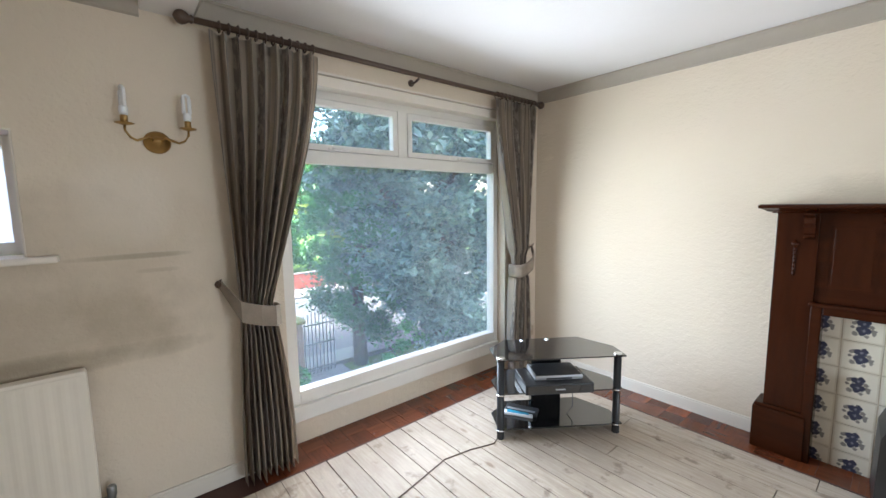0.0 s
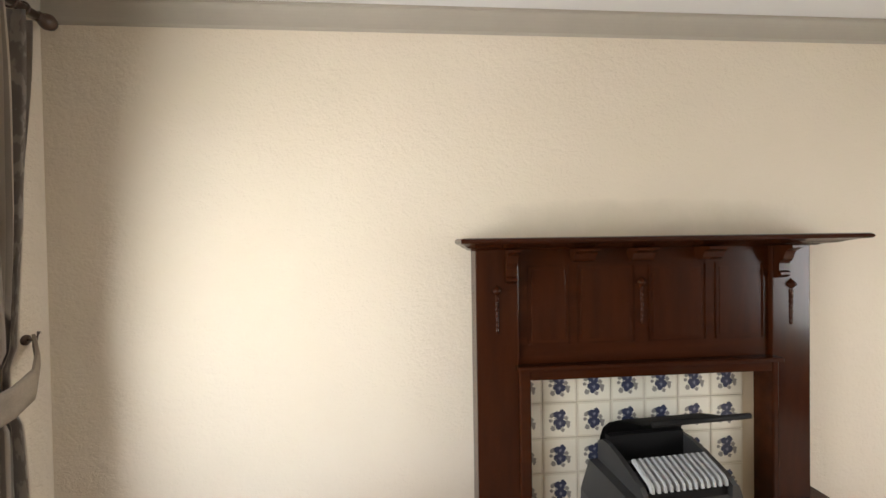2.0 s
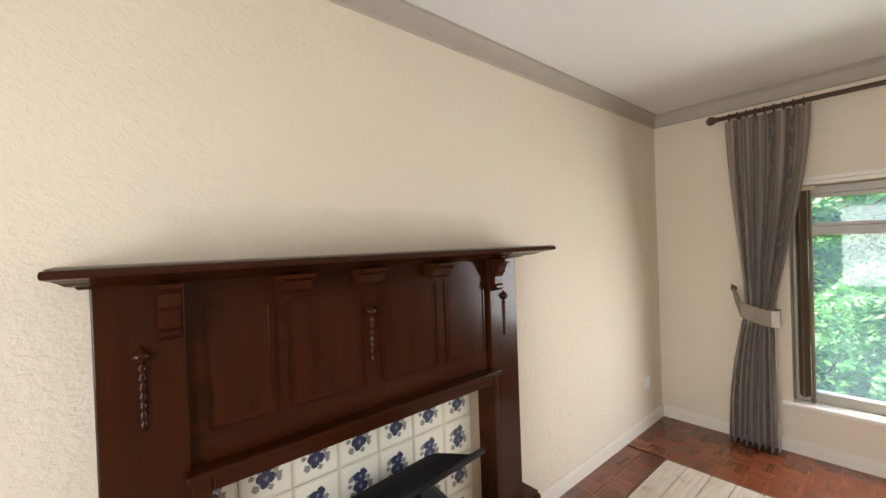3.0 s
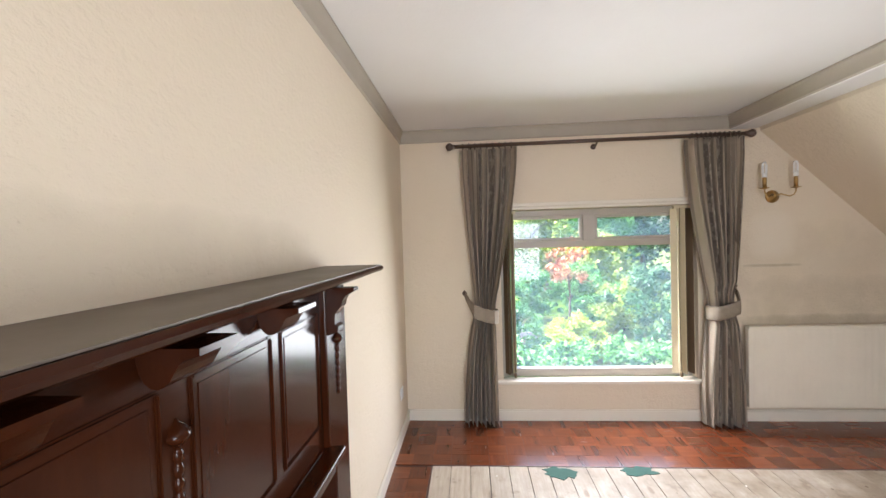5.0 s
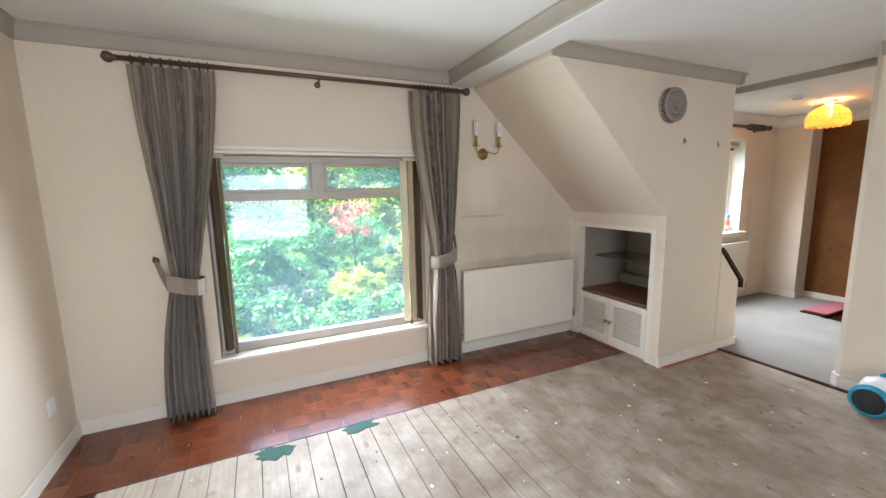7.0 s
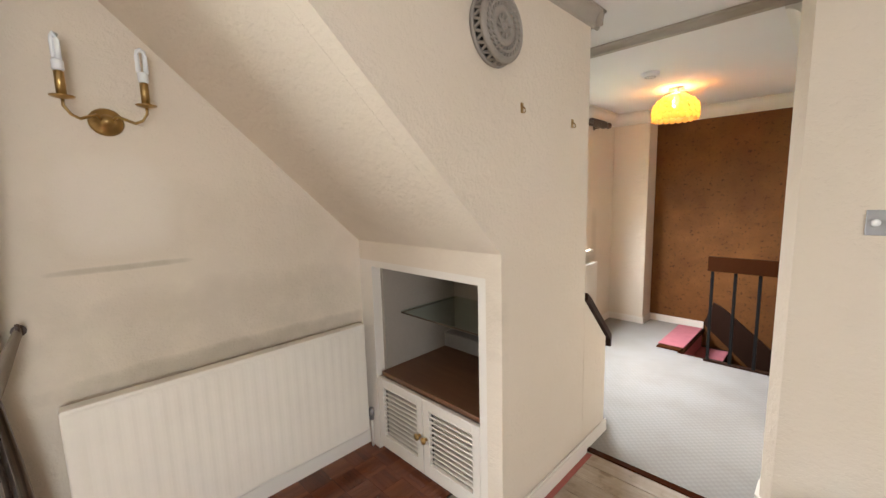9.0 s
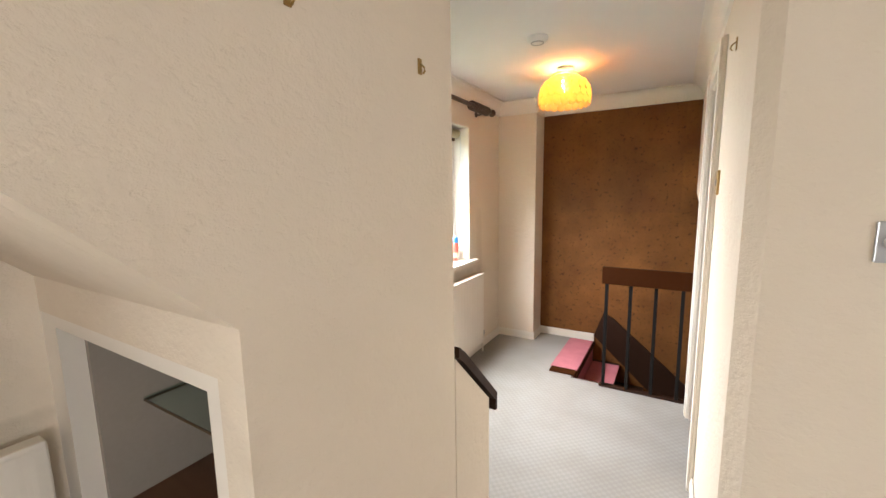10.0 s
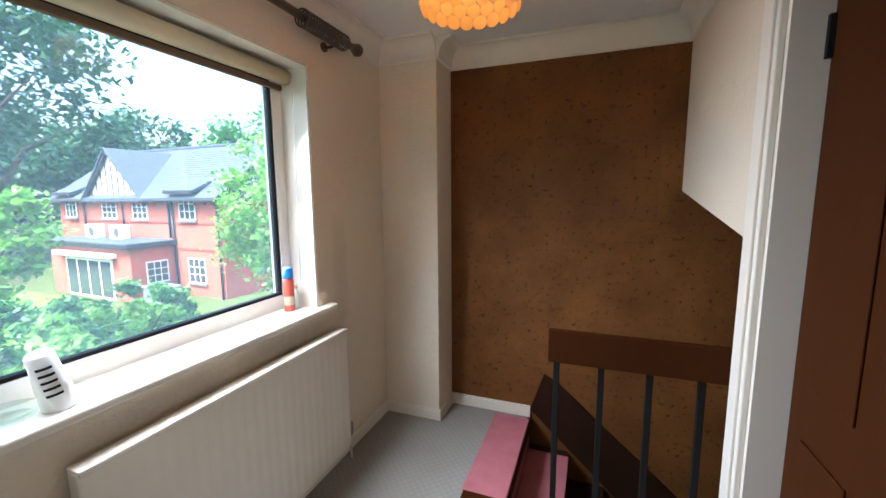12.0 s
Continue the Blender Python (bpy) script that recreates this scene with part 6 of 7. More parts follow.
def leaves(name, parent, material, blobs, seed):
    rng = random.Random(seed)
    verts, faces = [], []
    for centre, radii, n, size, hollow, clumps in blobs:
        v, f = leaf_cloud(None, rng, centre, radii, n, size, hollow, clumps)
        k = len(verts)
        verts += v
        faces += [tuple(i + k for i in q) for q in f]
    me = bpy.data.meshes.new(name)
    o = origin(parent)
    me.from_pydata([v - o for v in verts], [], faces)
    me.materials.append(material)
    ob = new(name, me)
    ob.parent = parent
    return ob


def tree(base, height, crown_r, n, size, material, label, seed, crown_low=0.25, squash=1.0, trunk=0.18, clumps=60):
    t = thing("tree", base, label, "tree")
    rng = random.Random(seed)
    b = Vector(base)
    bm = bm_new()
    pts, rs = [], []
    for k in range(7):
        f = k / 6
        pts.append(b + Vector((rng.uniform(-0.1, 0.1) * f * 2, rng.uniform(-0.1, 0.1) * f * 2, height * 0.75 * f)))
        rs.append(trunk * (1.25 - f))
    tube(bm, pts, rs, 10)
    for k in range(7):
        a, f = rng.uniform(0, 6.28), rng.uniform(0.35, 0.85)
        s = b + Vector((0, 0, height * 0.72 * f))
        e = s + Vector((math.cos(a) * crown_r * 0.75, math.sin(a) * crown_r * 0.75, height * 0.22))
        tube(bm, [s, s.lerp(e, 0.5) + Vector((0, 0, 0.1 * height * 0.5)), e], [trunk * 0.4, trunk * 0.25, trunk * 0.06], 7)
    part("trunk", bm, M_BARK, t)
    low = height * crown_low
    c = b + Vector((0, 0, (height + low) / 2))
    leaves("crown", t, material, [(c, (crown_r, crown_r, (height - low) / 2 * squash), n, size, 0.35, clumps)], seed)
    return t


def shrub(base, r, h, n, size, material, label, seed, clumps=26):
    t = thing("shrub", base, label, "shrub")
    rng = random.Random(seed)
    bm = bm_new()
    for k in range(5):
        a = rng.uniform(0, 6.28)
        tube(bm, [Vector(base), Vector(base) + Vector((math.cos(a) * r * 0.3, math.sin(a) * r * 0.3, h * 0.4)), Vector(base) + Vector((math.cos(a) * r * 0.6, math.sin(a) * r * 0.6, h * 0.8))], [0.03, 0.02, 0.006], 6)
    part("stem", bm, M_BARK, t)
    leaves("foliage", t, material, [((base[0], base[1], base[2] + h * 0.55), (r, r, h * 0.5), n, size, 0.3, clumps)], seed)
    return t


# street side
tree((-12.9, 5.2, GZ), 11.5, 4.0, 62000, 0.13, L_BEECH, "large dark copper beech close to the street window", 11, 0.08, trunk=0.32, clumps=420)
tree((-13.4, 2.5, GZ), 6.6, 1.5, 20000, 0.065, L_IVY, "ivy-covered small tree beside the iron gate", 12, 0.02, clumps=50)
shrub((-11.0, 2.9, GZ), 1.3, 1.5, 4000, 0.075, L_GREEN, "low green shrubs beside the drive", 13)
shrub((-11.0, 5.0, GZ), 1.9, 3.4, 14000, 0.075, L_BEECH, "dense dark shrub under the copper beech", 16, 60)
shrub((-12.6, 0.05, GZ), 0.75, 0.9, 2200, 0.06, L_GREEN, "low shrub in front of the stone gate wall", 14)
shrub((-9.5, 1.9, GZ), 0.9, 1.0, 2400, 0.06, L_GREEN, "loose green shrub below the window", 15)
for k, (x, y, h, r, m, lab) in enumerate(((-31, 3.0, 9.0, 3.6, L_LIME, "lime-green tree across the street"), (-30, -3.2, 7.0, 2.8, L_LIME, "smaller lime-green tree across the street"), (-34, -2.5, 10, 3.4, L_GREEN, "tall green tree across the street"), (-36, 8.5, 11, 3.6, L_GREEN, "tall green tree behind the far wall"),
                                          (-38, -10, 12, 4.5, L_GREEN, "broad green tree far across the street"), (-40, 16, 12, 4.5, L_DARK, "dark green tree far across the street"), (-44, 2, 14, 5, L_DARK, "dark tall tree behind the far gardens"), (-30, 13, 9, 3.2, L_LIME, "lime-green tree beside the far gateway"))):
    tree((x, y, GZ + 0.5), h, r, 11000, 0.19, m, lab, 20 + k, 0.15, trunk=0.25)
for k, (y, r, h, m) in enumerate(((-5.5, 2.0, 3.0, L_LIME), (-1.2, 1.8, 2.4, L_GREEN), (6.6, 2.2, 3.6, L_GREEN), (9.8, 2.0, 3.0, L_LIME))):
    shrub((-28.2, y, GZ + 0.6), r, h, 5000, 0.14, m, "bushy green shrub behind the far garden wall", 180 + k, 34)
gw = thing("garden_wall", (-25.2, 0, GZ), "low red brick garden wall across the street", "wall")
for y0, y1 in ((-40, 2.0), (4.2, 40)):
    part("brickwork", boxes((-25.4, -25.15, y0, y1, GZ, GZ + 0.95)), M_BRICK, gw)
    part("coping", boxes((-25.45, -25.1, y0, y1, GZ + 0.95, GZ + 1.02), bevel=0.02), M_PAVE, gw)
for y in (2.2, 4.0):
    gp = thing("gate_pillar", (-25.2, y, GZ), "square red brick gate pillar with a stone cap", "gate pillar", "brick gate pillars")
    part("shaft", boxes((-25.45, -24.95, y - 0.25, y + 0.25, GZ, GZ + 1.45), bevel=0.02), M_BRICK, gp)
    part("cap", prism(bm_new(), [(-25.5, GZ + 1.45), (-24.9, GZ + 1.45), (-24.9, GZ + 1.55), (-25.2, GZ + 1.68), (-25.5, GZ + 1.55)], "y", y - 0.3, y + 0.3), M_PAVE, gp)
sw = thing("stone_gate_wall", (-13.55, 0.2, GZ), "short mossy stone wall beside the iron gate", "wall")
part("stonework", boxes((-13.85, -13.25, -0.3, 0.75, GZ, GZ + 1.62), bevel=0.03), M_STONE, sw)
part("coping", boxes((-13.92, -13.18, -0.36, 0.81, GZ + 1.62, GZ + 1.72), bevel=0.03), M_YELLOWMOSS, sw)
for y in (-0.12, 0.4):
    part("notice_plate", boxes((-13.25, -13.235, y - 0.1, y + 0.1, GZ + 0.95, GZ + 1.2)), M_RENDER, sw)
ig = thing("iron_gate", (-13.45, 1.25, GZ), "black wrought iron garden gate", "gate")
for z in (0.15, 0.9, 1.45):
    part("cross_bar", boxes((-13.47, -13.44, 0.82, 1.72, GZ + z, GZ + z + 0.04)), M_METALGREY, ig)
for k in range(9):
    y = 0.85 + 0.105 * k
    part("upright", lathe(bm_new(), [(0.012, 0.05), (0.012, 1.62 + 0.12 * math.sin(k * math.pi / 8)), (0.02, 1.66 + 0.12 * math.sin(k * math.pi / 8)), (0.001, 1.78 + 0.12 * math.sin(k * math.pi / 8))], (-13.455, y, GZ), "z", 8), M_METALGREY, ig)

car = thing("car", (-20.3, -1.6, GZ), "red hatchback car standing in the street", "car")
bm = bm_new()
side = [(-3.5, 0.3), (-3.5, 0.62), (-3.38, 0.84), (-2.55, 0.95), (-1.85, 1.42), (-0.55, 1.45), (0.05, 1.02), (0.28, 0.92), (0.32, 0.55), (0.3, 0.3)]
prism(bm, [(y, GZ + z) for y, z in side], "x", -21.15, -19.45)
bmesh.ops.bevel(bm, geom=list(bm.edges), offset=0.06, segments=2, affect="EDGES")
part("body", bm, M_CARRED, car)
for x0, x1 in ((-19.465, -19.44), (-21.16, -21.135)):
    part("side_window", prism(bm_new(), [(-2.35, GZ + 0.97), (-1.8, GZ + 1.36), (-0.62, GZ + 1.38), (-0.12, GZ + 1.02)], "x", x0, x1), M_DARKGLASS, car)
part("rear_window", prism(bm_new(), [(-0.5, GZ + 1.4), (-0.02, GZ + 1.06), (0.01, GZ + 1.08), (-0.47, GZ + 1.43)], "x", -21.0, -19.6), M_DARKGLASS, car)
for y in (-2.85, -0.3):
    for x in (-19.62, -20.98):
        wl = part("wheel", lathe(bm_new(), [(0.31, -0.1), (0.32, -0.08), (0.32, 0.08), (0.31, 0.1)], (x, y, GZ + 0.34), "x", 24), M_RUBBER, car)
        part("rim", lathe(bm_new(), [(0.21, -0.105), (0.2, -0.11), (0.2, 0.11), (0.21, 0.105), (0.05, 0.112)], (x, y, GZ + 0.34), "x", 20), M_SILVER, wl)
for x in (-19.62, -20.98):
    part("tail_light", boxes((x - 0.12, x + 0.12, 0.28, 0.335, GZ + 0.68, GZ + 0.86), bevel=0.02), M_REDCAN, car)

# garden side
tree((17.5, -5.6, GZ), 4.6, 1.1, 1300, 0.1, L_RED, "small red-leaved acer on the lawn", 41, 0.5, trunk=0.07, clumps=22)
shrub((11.8, -4.4, GZ), 1.5, 1.7, 5500, 0.085, L_YELLOW, "rounded yellow-green shrub on the lawn", 42)
shrub((14.5, -8.6, GZ), 2.0, 3.3, 10000, 0.08, L_DARK, "tall dark green shrub at the lawn edge", 43)
shrub((9.5, -1.6, GZ), 1.7, 1.9, 6000, 0.1, L_GREEN, "broad green shrub below the garden window", 44)
shrub((13.0, -0.2, GZ), 2.3, 3.6, 7000, 0.12, L_GREEN, "tall green shrub beside the drive", 45)
shrub((8.2, 1.2, GZ), 1.5, 1.8, 5000, 0.09, L_DARK, "dark green shrub near the house", 46)
for k, (x, y, r, h, m) in enumerate(((7.6, -3.4, 1.5, 1.7, L_GREEN), (9.0, -6.3, 1.6, 1.9, L_GREEN), (10.6, 0.6, 1.9, 2.6, L_GREEN), (17.5, -1.0, 2.2, 3.2, L_GREEN), (16.8, -8.0, 1.8, 2.4, L_LIME), (19.5, -6.6, 1.5, 1.5, L_GREEN), (22.5, -7.5, 2.4, 3.0, L_GREEN))):
    shrub((x, y, GZ), r, h, 7000, 0.085, m, "leafy bright green shrub in the back garden", 140 + k, 36)
setting("garden_drive", boxes((15.5, 18.5, -3.6, 4, GZ, GZ + 0.03)), M_PAVE, "pale gravel drive in the garden", "drive")
shrub((15.5, -1.8, GZ), 1.9, 2.4, 8000, 0.09, L_GREEN, "loose green shrub at the edge of the drive", 47)
shrub((20.5, -3.2, GZ), 2.3, 3.2, 8000, 0.11, L_GREEN, "broad green shrub behind the acer", 48)
shrub((12.2, -2.4, GZ), 1.2, 1.3, 5000, 0.07, L_GREEN, "low green shrub beside the yellow one", 49)
for k, (x, y, h, r, m, lab) in enumerate(((24, 0.5, 9, 3.4, L_GREEN, "leafy green garden tree"), (29, -5, 8.0, 3.2, L_LIME, "pale green garden tree"), (33, -11, 9.5, 3.6, L_GREEN, "green tree behind the lawn"), (23, 6, 10, 3.8, L_DARK, "dark green tree at the garden edge"),
                                          (37, -3, 12, 4.6, L_DARK, "tall dark tree behind the garden"), (40, -13, 12, 4.8, L_GREEN, "tall green tree at the end of the garden"), (26, -9.5, 5.0, 2.2, L_LIME, "small pale green tree by the lawn"))):
    tree((x, y, GZ), h, r, 11000, 0.19, m, lab, 60 + k, 0.1, trunk=0.22)
gh = thing("garden_house", (33, -9, GZ), "pale garden building with a shallow roof among trees", "building")
part("wall", boxes((31, 35, -11, -7, GZ, GZ + 2.3)), M_STONE, gh)
part("roof", prism(bm_new(), [(30.6, GZ + 2.3), (33, GZ + 3.4), (35.4, GZ + 2.3)], "y", -11.4, -6.6), M_PAVE, gh)

# ---- the brick house next door ----
HC, HA = Vector((14.42, -18.25, 0)), math.atan2(-0.13, 3.33)
HM = Matrix.Translation(HC) @ Matrix.Rotation(HA, 4, "Z")
hs = thing("brick_house", (19.0, -17.5, GZ), "red brick house with slate roof and black and white gable", "house")


def house_part(name, bm, material, parent, label=""):
    bmesh.ops.transform(bm, matrix=HM, verts=bm.verts)
    return part(name, bm, material, parent, label)


# local frame: x along the front, y towards the viewer
house_part("wall", boxes((0, 13.2, -7, 0, GZ, 1.45)), M_BRICK, hs)
for z, x1 in ((-1.05, 3.3), (0.2, 13.2), (1.2, 13.2)):
    house_part("brick_band", boxes((-0.03, x1, -7.03, 0.05, z, z + 0.09)), M_BRICKDARK, hs)
for k in range(22):
    x = 0.25 + 0.6 * k
    house_part("dentil", boxes((x, x + 0.2, 0.05, 0.12, 1.08, 1.2)), M_BRICKDARK, hs)
rf = house_part("roof", prism(bm_new(), [(0.4, 1.38), (-3.5, 4.25), (-7.4, 1.38), (-7.4, 1.26), (0.4, 1.26)], "x", -0.35, 13.5), M_SLATE, hs)
for k in range(22):
    f0 = k / 22
    y0, z0 = 0.41 - 3.9 * f0, 1.39 + 2.87 * f0
    house_part("slate_course", prism(bm_new(), [(y0, z0 + 0.03), (y0 - 0.2, z0 + 0.16), (y0 - 0.2, z0 + 0.145), (y0, z0)], "x", -0.35, 13.5), M_SLATE, rf)
house_part("ridge", tube(bm_new(), [(-0.35, -3.5, 4.3), (13.5, -3.5, 4.3)], 0.1, 8), M_SLATE, hs)
for s1 in (-1, 1):
    house_part("verge_board", prism(bm_new(), [(-3.5, 4.36), (-3.5, 4.12), (-3.5 + s1 * 3.95, 1.2), (-3.5 + s1 * 3.95, 1.44)], "x", -0.42, -0.35), M_BLACKTIMBER, hs)
# half-timbered gable
GX0, GW, GTOP = 7.55, 2.35, 3.75
ga = house_part("gable_wall", prism(bm_new(), [(GX0 - GW, 1.4), (GX0 + GW, 1.4), (GX0, GTOP)], "y", 0.0, 0.16), M_RENDER, hs, "white rendered gable")
for k in range(-4, 5):
    x = GX0 + 0.48 * k
    house_part("timber", boxes((x - 0.035, x + 0.035, 0.16, 0.19, 1.42, GTOP - abs(x - GX0) * GTOP / GW * 0.62)), M_BLACKTIMBER, ga)
house_part("timber", boxes((GX0 - GW, GX0 + GW, 0.16, 0.2, 1.34, 1.47)), M_BLACKTIMBER, ga)
for s1 in (-1, 1):
    house_part("barge_board", prism(bm_new(), [(GX0, GTOP + 0.2), (GX0, GTOP - 0.05), (GX0 + s1 * (GW + 0.25), 1.1), (GX0 + s1 * (GW + 0.25), 1.33)], "y", 0.16, 0.36), M_BLACKTIMBER, hs)
    house_part("gable_roof", prism(bm_new(), [(GX0, GTOP + 0.22), (GX0, GTOP + 0.12), (GX0 + s1 * (GW + 0.3), 1.2), (GX0 + s1 * (GW + 0.3), 1.3)], "y", -3.2, 0.42), M_SLATE, hs)
# dormer heads
for x0, x1 in ((1.4, 2.85), (11.2, 12.6)):
    house_part("dormer", boxes((x0, x1, -0.9, 0.06, 1.25, 1.75)), M_BRICK, hs)
    house_part("dormer_roof", prism(bm_new(), [(0.45, 1.74), (-1.6, 2.72), (-1.6, 2.6), (0.45, 1.60)], "x", x0 - 0.25, x1 + 0.25), M_SLATE, hs)
    house_part("dormer_fascia", boxes((x0 - 0.25, x1 + 0.25, 0.45, 0.5, 1.6, 1.76)), M_BLACKTIMBER, hs)


def house_window(x0, x1, z0, z1, y=0.0, cols=3, rows=3):
    w = house_part("window", boxes((x0 - 0.05, x1 + 0.05, y, y + 0.03, z0 - 0.05, z0), (x0 - 0.05, x1 + 0.05, y, y + 0.03, z1, z1 + 0.05), (x0 - 0.05, x0, y, y + 0.03, z0, z1), (x1, x1 + 0.05, y, y + 0.03, z0, z1)), M_RENDER, hs, "white window frame")
    house_part("pane", boxes((x0, x1, y + 0.004, y + 0.012, z0, z1)), M_DARKGLASS, w)
    b = bm_new()
    for k in range(1, cols):
        xx = x0 + (x1 - x0) * k / cols
        box(b, xx - 0.02, xx + 0.02, y + 0.012, y + 0.028, z0, z1)
    for k in range(1, rows):
        zz = z0 + (z1 - z0) * k / rows
        box(b, x0, x1, y + 0.012, y + 0.027, zz - 0.018, zz + 0.018)
    house_part("glazing_bar", b, M_RENDER, w)
    house_part("sill", boxes((x0 - 0.1, x1 + 0.1, y, y + 0.1, z0 - 0.14, z0 - 0.05)), M_PAVE, w)


for x0, x1, z0, z1, y in ((1.6, 2.65, 0.42, 1.5, 0.06), (5.25, 6.35, 0.4, 1.25, 0.0), (7.8, 9.0, 0.4, 1.25, 0.0), (11.4, 12.4, 0.42, 1.4, 0.06), (1.3, 2.4, -2.6, -1.5, 0.0)):
    house_window(x0, x1, z0, z1, y)
ex = thing("house_extension", (21.0, -17.5, GZ), "flat-roofed brick extension with white glazed doors", "house")
EX0, EX1, EY = 3.35, 9.95, 2.0
house_part("wall", boxes((EX0, EX1, 0.01, EY, GZ, -0.85)), M_BRICK, ex)
house_part("flat_roof", boxes((EX0 - 0.2, EX1 + 0.2, 0.01, EY + 0.25, -0.85, -0.58), bevel=0.03), M_SLATE, ex)
house_part("roof_edge", boxes((EX0 - 0.23, EX1 + 0.23, EY + 0.25, EY + 0.28, -0.82, -0.62), (EX0 - 0.23, EX0 - 0.2, 0.02, EY + 0.25, -0.82, -0.62)), M_BLACKTIMBER, ex)
house_part("awning_box", boxes((4.3, 9.0, EY, EY + 0.35, -1.3, -1.08), bevel=0.04), M_RENDER, ex)
dd = house_part("glazed_door", boxes((4.7, 8.5, EY, EY + 0.06, GZ, -1.4)), M_RENDER, ex)
for k in range(4):
    house_part("door_pane", boxes((4.8 + 0.93 * k, 5.6 + 0.93 * k, EY + 0.06, EY + 0.07, GZ + 0.12, -1.5)), M_DARKGLASS, dd)
# side window of the extension
sx = EX0 - 0.03
w = house_part("window", ring_frame(bm_new(), "x", sx, EX0, 0.4, 1.4, -2.55, -1.5, 0.06), M_RENDER, ex, "white window frame")
house_part("pane", boxes((sx + 0.012, sx + 0.02, 0.46, 1.34, -2.49, -1.56)), M_DARKGLASS, w)
bm = bm_new()
for k in (1, 2):
    box(bm, sx, sx + 0.012, 0.46 + 0.293 * k - 0.018, 0.46 + 0.293 * k + 0.018, -2.49, -1.56)
    box(bm, sx + 0.001, sx + 0.011, 0.46, 1.34, -2.49 + 0.31 * k - 0.016, -2.49 + 0.31 * k + 0.016)
house_part("glazing_bar", bm, M_RENDER, w)
house_part("sill", boxes((sx - 0.08, EX0, 0.32, 1.48, -2.66, -2.55)), M_PAVE, w)
for x in (6.2, 8.3):
    au = thing("air_conditioner", tuple(HM @ Vector((x, 0.8, -0.58))), "white outdoor air conditioner box on the flat roof", "air conditioner", "roof air conditioners")
    house_part("case", boxes((x - 0.5, x + 0.5, 0.6, 1.0, -0.58, 0.1), bevel=0.02), M_RENDER, au)
    house_part("fan_grille", lathe(bm_new(), [(0.25, 0.0), (0.25, 0.015), (0.2, 0.02), (0.001, 0.02)], (x - 0.1, 1.0, -0.24), "y", 20), M_METALGREY, au)
for x in (0.12, 3.45, 10.6):
    house_part("downpipe", tube(bm_new(), [(x, 0.09, 1.3), (x, 0.09, -0.5 if x > 3 else GZ)], 0.055, 8), M_BLACKTIMBER, hs)
house_part("downpipe", tube(bm_new(), [(3.2, 0.09, 1.3), (3.2, 0.09, GZ)], 0.055, 8), M_BLACKTIMBER, hs)
house_part("downpipe", tube(bm_new(), [(7.1, 0.09, 1.3), (7.1, 0.09, -0.5)], 0.05, 8), M_BLACKTIMBER, hs)
house_part("gutter", boxes((-0.3, GX0 - GW - 0.2, 0.38, 0.5, 1.24, 1.34), bevel=0.02), M_BLACKTIMBER, hs)
house_part("gutter", boxes((GX0 + GW + 0.2, 13.4, 0.38, 0.5, 1.24, 1.34), bevel=0.02), M_BLACKTIMBER, hs)
sb = thing("storage_box", tuple(HM @ Vector((1.9, 1.6, GZ))), "blue-grey plastic garden storage box by the wall", "storage box")
M_BLUEGREY = mat("blue_grey_plastic", (0.22, 0.26, 0.29), 0.5, vary=0.1)
house_part("body", boxes((1.3, 2.7, 1.2, 2.0, GZ, GZ + 0.75), bevel=0.03), M_BLUEGREY, sb)
house_part("lid", boxes((1.25, 2.75, 1.15, 2.05, GZ + 0.76, GZ + 0.86), bevel=0.03), M_BLUEGREY, sb)
tree((7.75, -14.6, GZ), 6.6, 1.5, 11000, 0.085, L_BRIGHT, "green maple in front of the brick house", 81, 0.3, trunk=0.12, clumps=80)
tree((8.5, -8.4, GZ), 9.8, 2.3, 8000, 0.1, L_DARK, "tall dark tree reaching over the hall window view", 82, 0.56, trunk=0.16, clumps=70)
shrub((8.8, -10.2, GZ), 2.3, 2.4, 11000, 0.09, L_GREEN, "bright green shrub below the hall window", 84)
shrub((11.2, -12.4, GZ), 1.9, 2.1, 8500, 0.09, L_GREEN, "bright green shrub before the brick house", 85)
for k, (x, y, r, h, m) in enumerate(((7.0, -8.4, 1.3, 1.9, L_GREEN), (8.6, -9.4, 1.6, 2.3, L_BRIGHT), (10.6, -9.4, 1.5, 2.3, L_GREEN), (10.4, -11.4, 1.6, 2.1, L_BRIGHT))):
    shrub((x, y, GZ), r, h, 8000, 0.1, m, "bright green shrub under the hall window", 160 + k, 36)
tree((12.3, -9.9, GZ), 5.2, 1.15, 4200, 0.13, L_BRIGHT, "bright green young tree beside the extension", 171, 0.45, trunk=0.09, clumps=26)
for k, (x, y, h, r) in enumerate(((24, -32, 11.5, 5.5), (34, -27, 12, 6), (14, -33, 11.5, 5.5), (43, -20, 12.5, 6.5), (19, -38, 12.5, 6))):
    tree((x, y, GZ), h, r, 11000, 0.3, L_DARK if k % 2 else L_GREEN, "large green tree behind the brick house", 90 + k, 0.1, trunk=0.3)

# ---- pieces: boards, parquet, tiles, cork ----
rng = random.Random(3)
floor_ob = bpy.data.objects["floor"]


def shared(name, bm, material):
    me = bpy.data.meshes.new(name)
    bm.to_mesh(me)
    bm.free()
    me.materials.append(material)
    return me


def plank(x0, x1, y0, y1):
    g = rng.uniform(0.0008, 0.0026)
    b = bm_new()
    box(b, x0 + g, x1 - g, y0 + g, y1 - g, -0.02, -0.0015)
    box(b, x0 + g + 0.001, x1 - g - 0.001, y0 + g + 0.001, y1 - g - 0.001, -0.0015, 0.0)
    me = shared("floorboard", b, M_BOARD)
    o = new("floorboard", me)
    o.parent = floor_ob


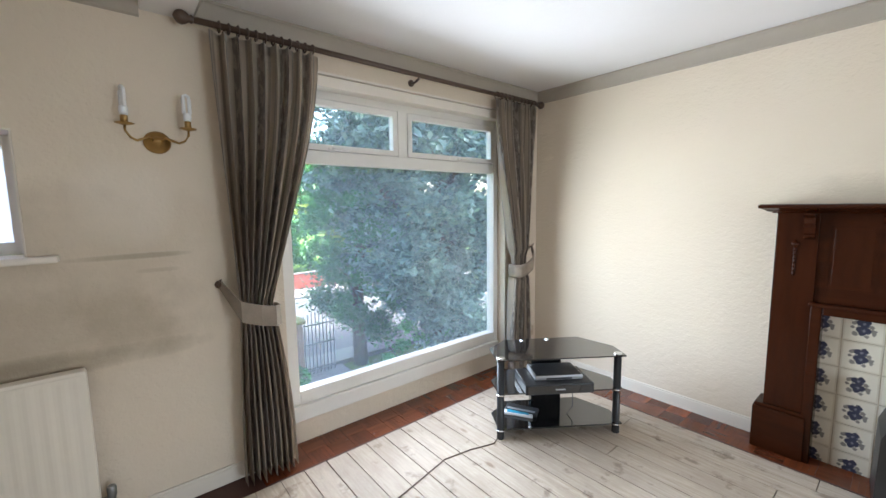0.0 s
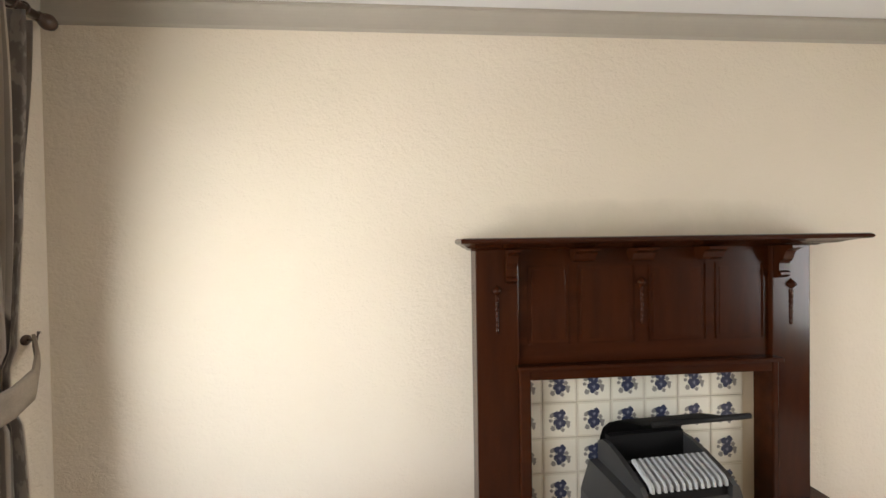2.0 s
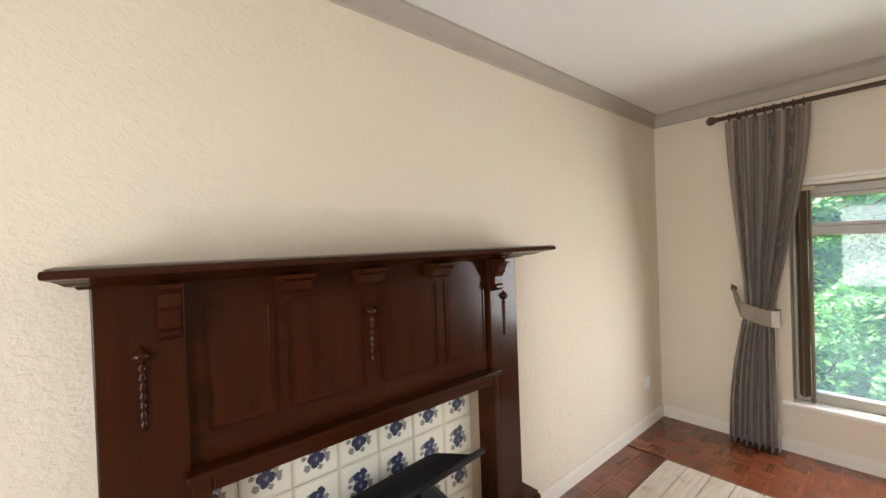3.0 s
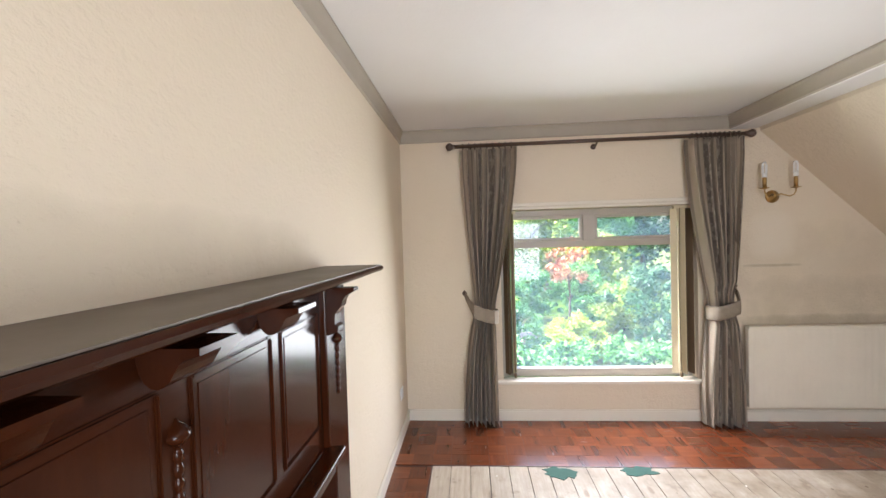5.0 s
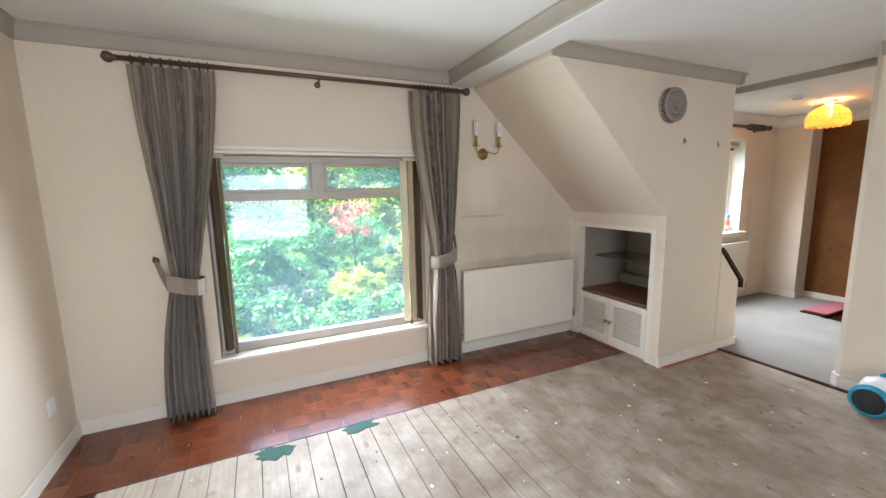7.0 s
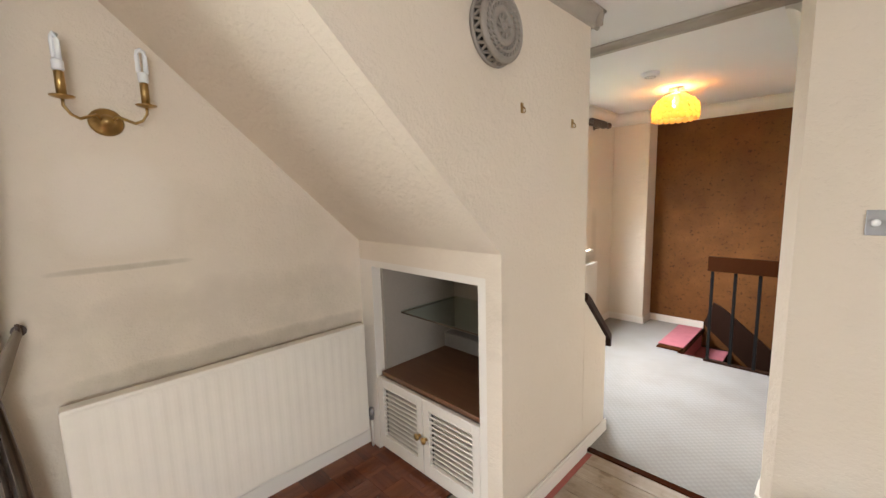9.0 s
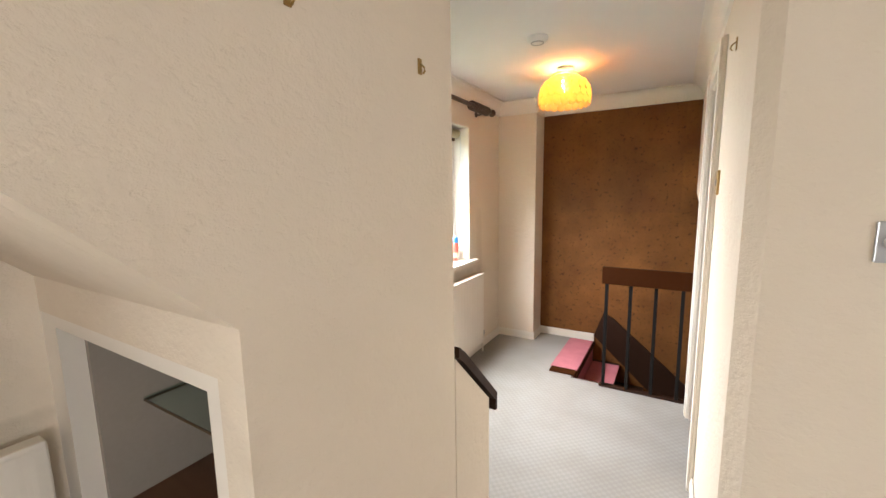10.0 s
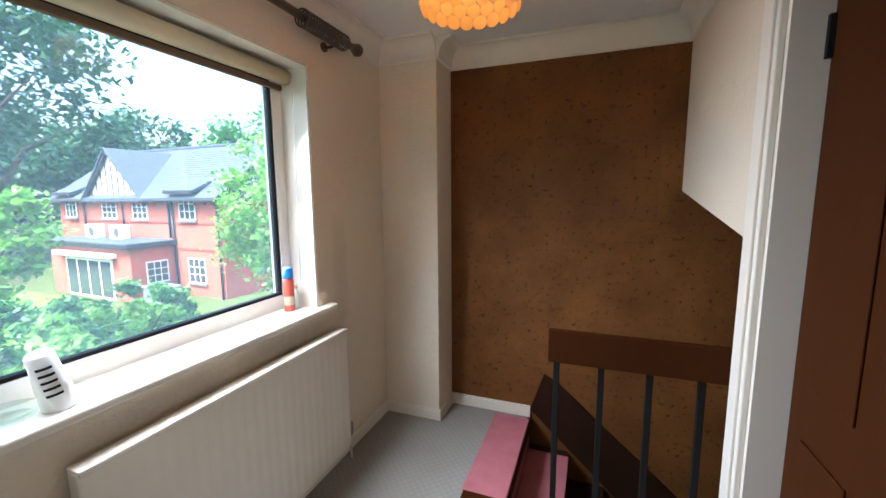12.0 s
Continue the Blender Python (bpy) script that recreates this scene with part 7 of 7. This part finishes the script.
y = -0.268
while y > -4.70:
    y2 = max(y - 0.124 + rng.uniform(-0.003, 0.003), -4.728)
    if y2 < -4.65:
        y2 = -4.728
    xe = -0.668 if y2 > -4.02 else -0.997
    cuts = [-4.938]
    x = -4.938 + rng.uniform(0.9, 2.6)
    while x < xe - 0.7:
        cuts.append(x)
        x += rng.uniform(1.6, 2.9)
    cuts.append(xe)
    for a, b in zip(cuts, cuts[1:]):
        plank(a, b, y2, y)
    y = y2
setting("floor_border_edge", boxes((-4.942, -4.932, -4.74, -0.262, -0.02, 0.001), (-4.932, -0.662, -0.268, -0.258, -0.02, 0.001), (-0.668, -0.658, -3.86, -0.268, -0.02, 0.001)), M_PARQ_GAP, "dark edge of the parquet border", "floor")
setting("parquet_bed", boxes((-5.2, -4.942, -4.76, 0, -0.02, -0.006), (-4.942, 0, -0.258, 0, -0.02, -0.006), (-0.658, 0, -3.94, -0.258, -0.02, -0.006)), M_PARQ_GAP, "dark bed under the parquet blocks", "floor")
SQ = 0.129
bm = bm_new()
for k in range(5):
    w = (SQ - 0.001) / 5
    box(bm, 0.0006 + k * w, (k + 1) * w - 0.0002, 0.0006, SQ - 0.0006, -0.005, 0.0005)
block_a = shared("parquet_block", bm, M_PARQ)
block_b = block_a.copy()
block_b.materials.clear()
block_b.materials.append(M_PARQ_B)
for x0, x1, y0, y1 in ((-5.2, -4.942, -2.4, 0), (-4.942, -0.658, -0.258, 0), (-0.658, -0.013, -3.94, -0.0)):
    nx, ny = round((x1 - x0) / SQ), math.ceil((y1 - y0) / SQ - 0.05)
    for i in range(nx):
        for j in range(ny):
            px, py = x0 + i * SQ, y1 - (j + 1) * SQ
            turned = (i + j) % 2
            o = new("parquet_block", block_b if turned else block_a)
            o.parent, o.location, o.rotation_euler = floor_ob, (px + SQ * turned, py, 0), (0, 0, math.pi / 2 * turned)

TP = 0.1515
bm = bm_new()
box(bm, -TP / 2 + 0.0012, TP / 2 - 0.0012, -0.004, 0.004, -TP / 2 + 0.0012, TP / 2 - 0.0012)
bmesh.ops.bevel(bm, geom=[e for e in bm.edges if all(v.co.y < 0 for v in e.verts)], offset=0.0015, segments=1, affect="EDGES")
tile_mesh = shared("tile", bm, M_TILE)
part("tile_bed", boxes((-3.21, -2.12, -0.058, -0.002, 0, 0.86)), M_TAN, fs)
for i in range(7):
    for j in range(6):
        o = new("tile", tile_mesh)
        o.parent, o.location = fs, (-3.101 - TP / 2 + TP * i + 0.0 + 2.67, -0.06, 0.702 + TP / 2 - TP * j)

south = bpy.data.objects["wall_hall_south"]
CS = 0.61
CH = 0.915
bm = bm_new()
box(bm, 0.0, CS, 0, 0.012, 0.0, CH)
cork_mesh = shared("cork_panel", bm, M_CORK)
for i in range(6):
    for j in range(-3, 3):
        x, z = -0.43 - CS * (i + 1), CH * j + 0.335
        if (i > 2 and z > 1.2) or (i == 0 and z < -0.7):
            continue
        o = new("cork_panel", cork_mesh)
        o.parent, o.location = south, (x, YC - 0.012, z)
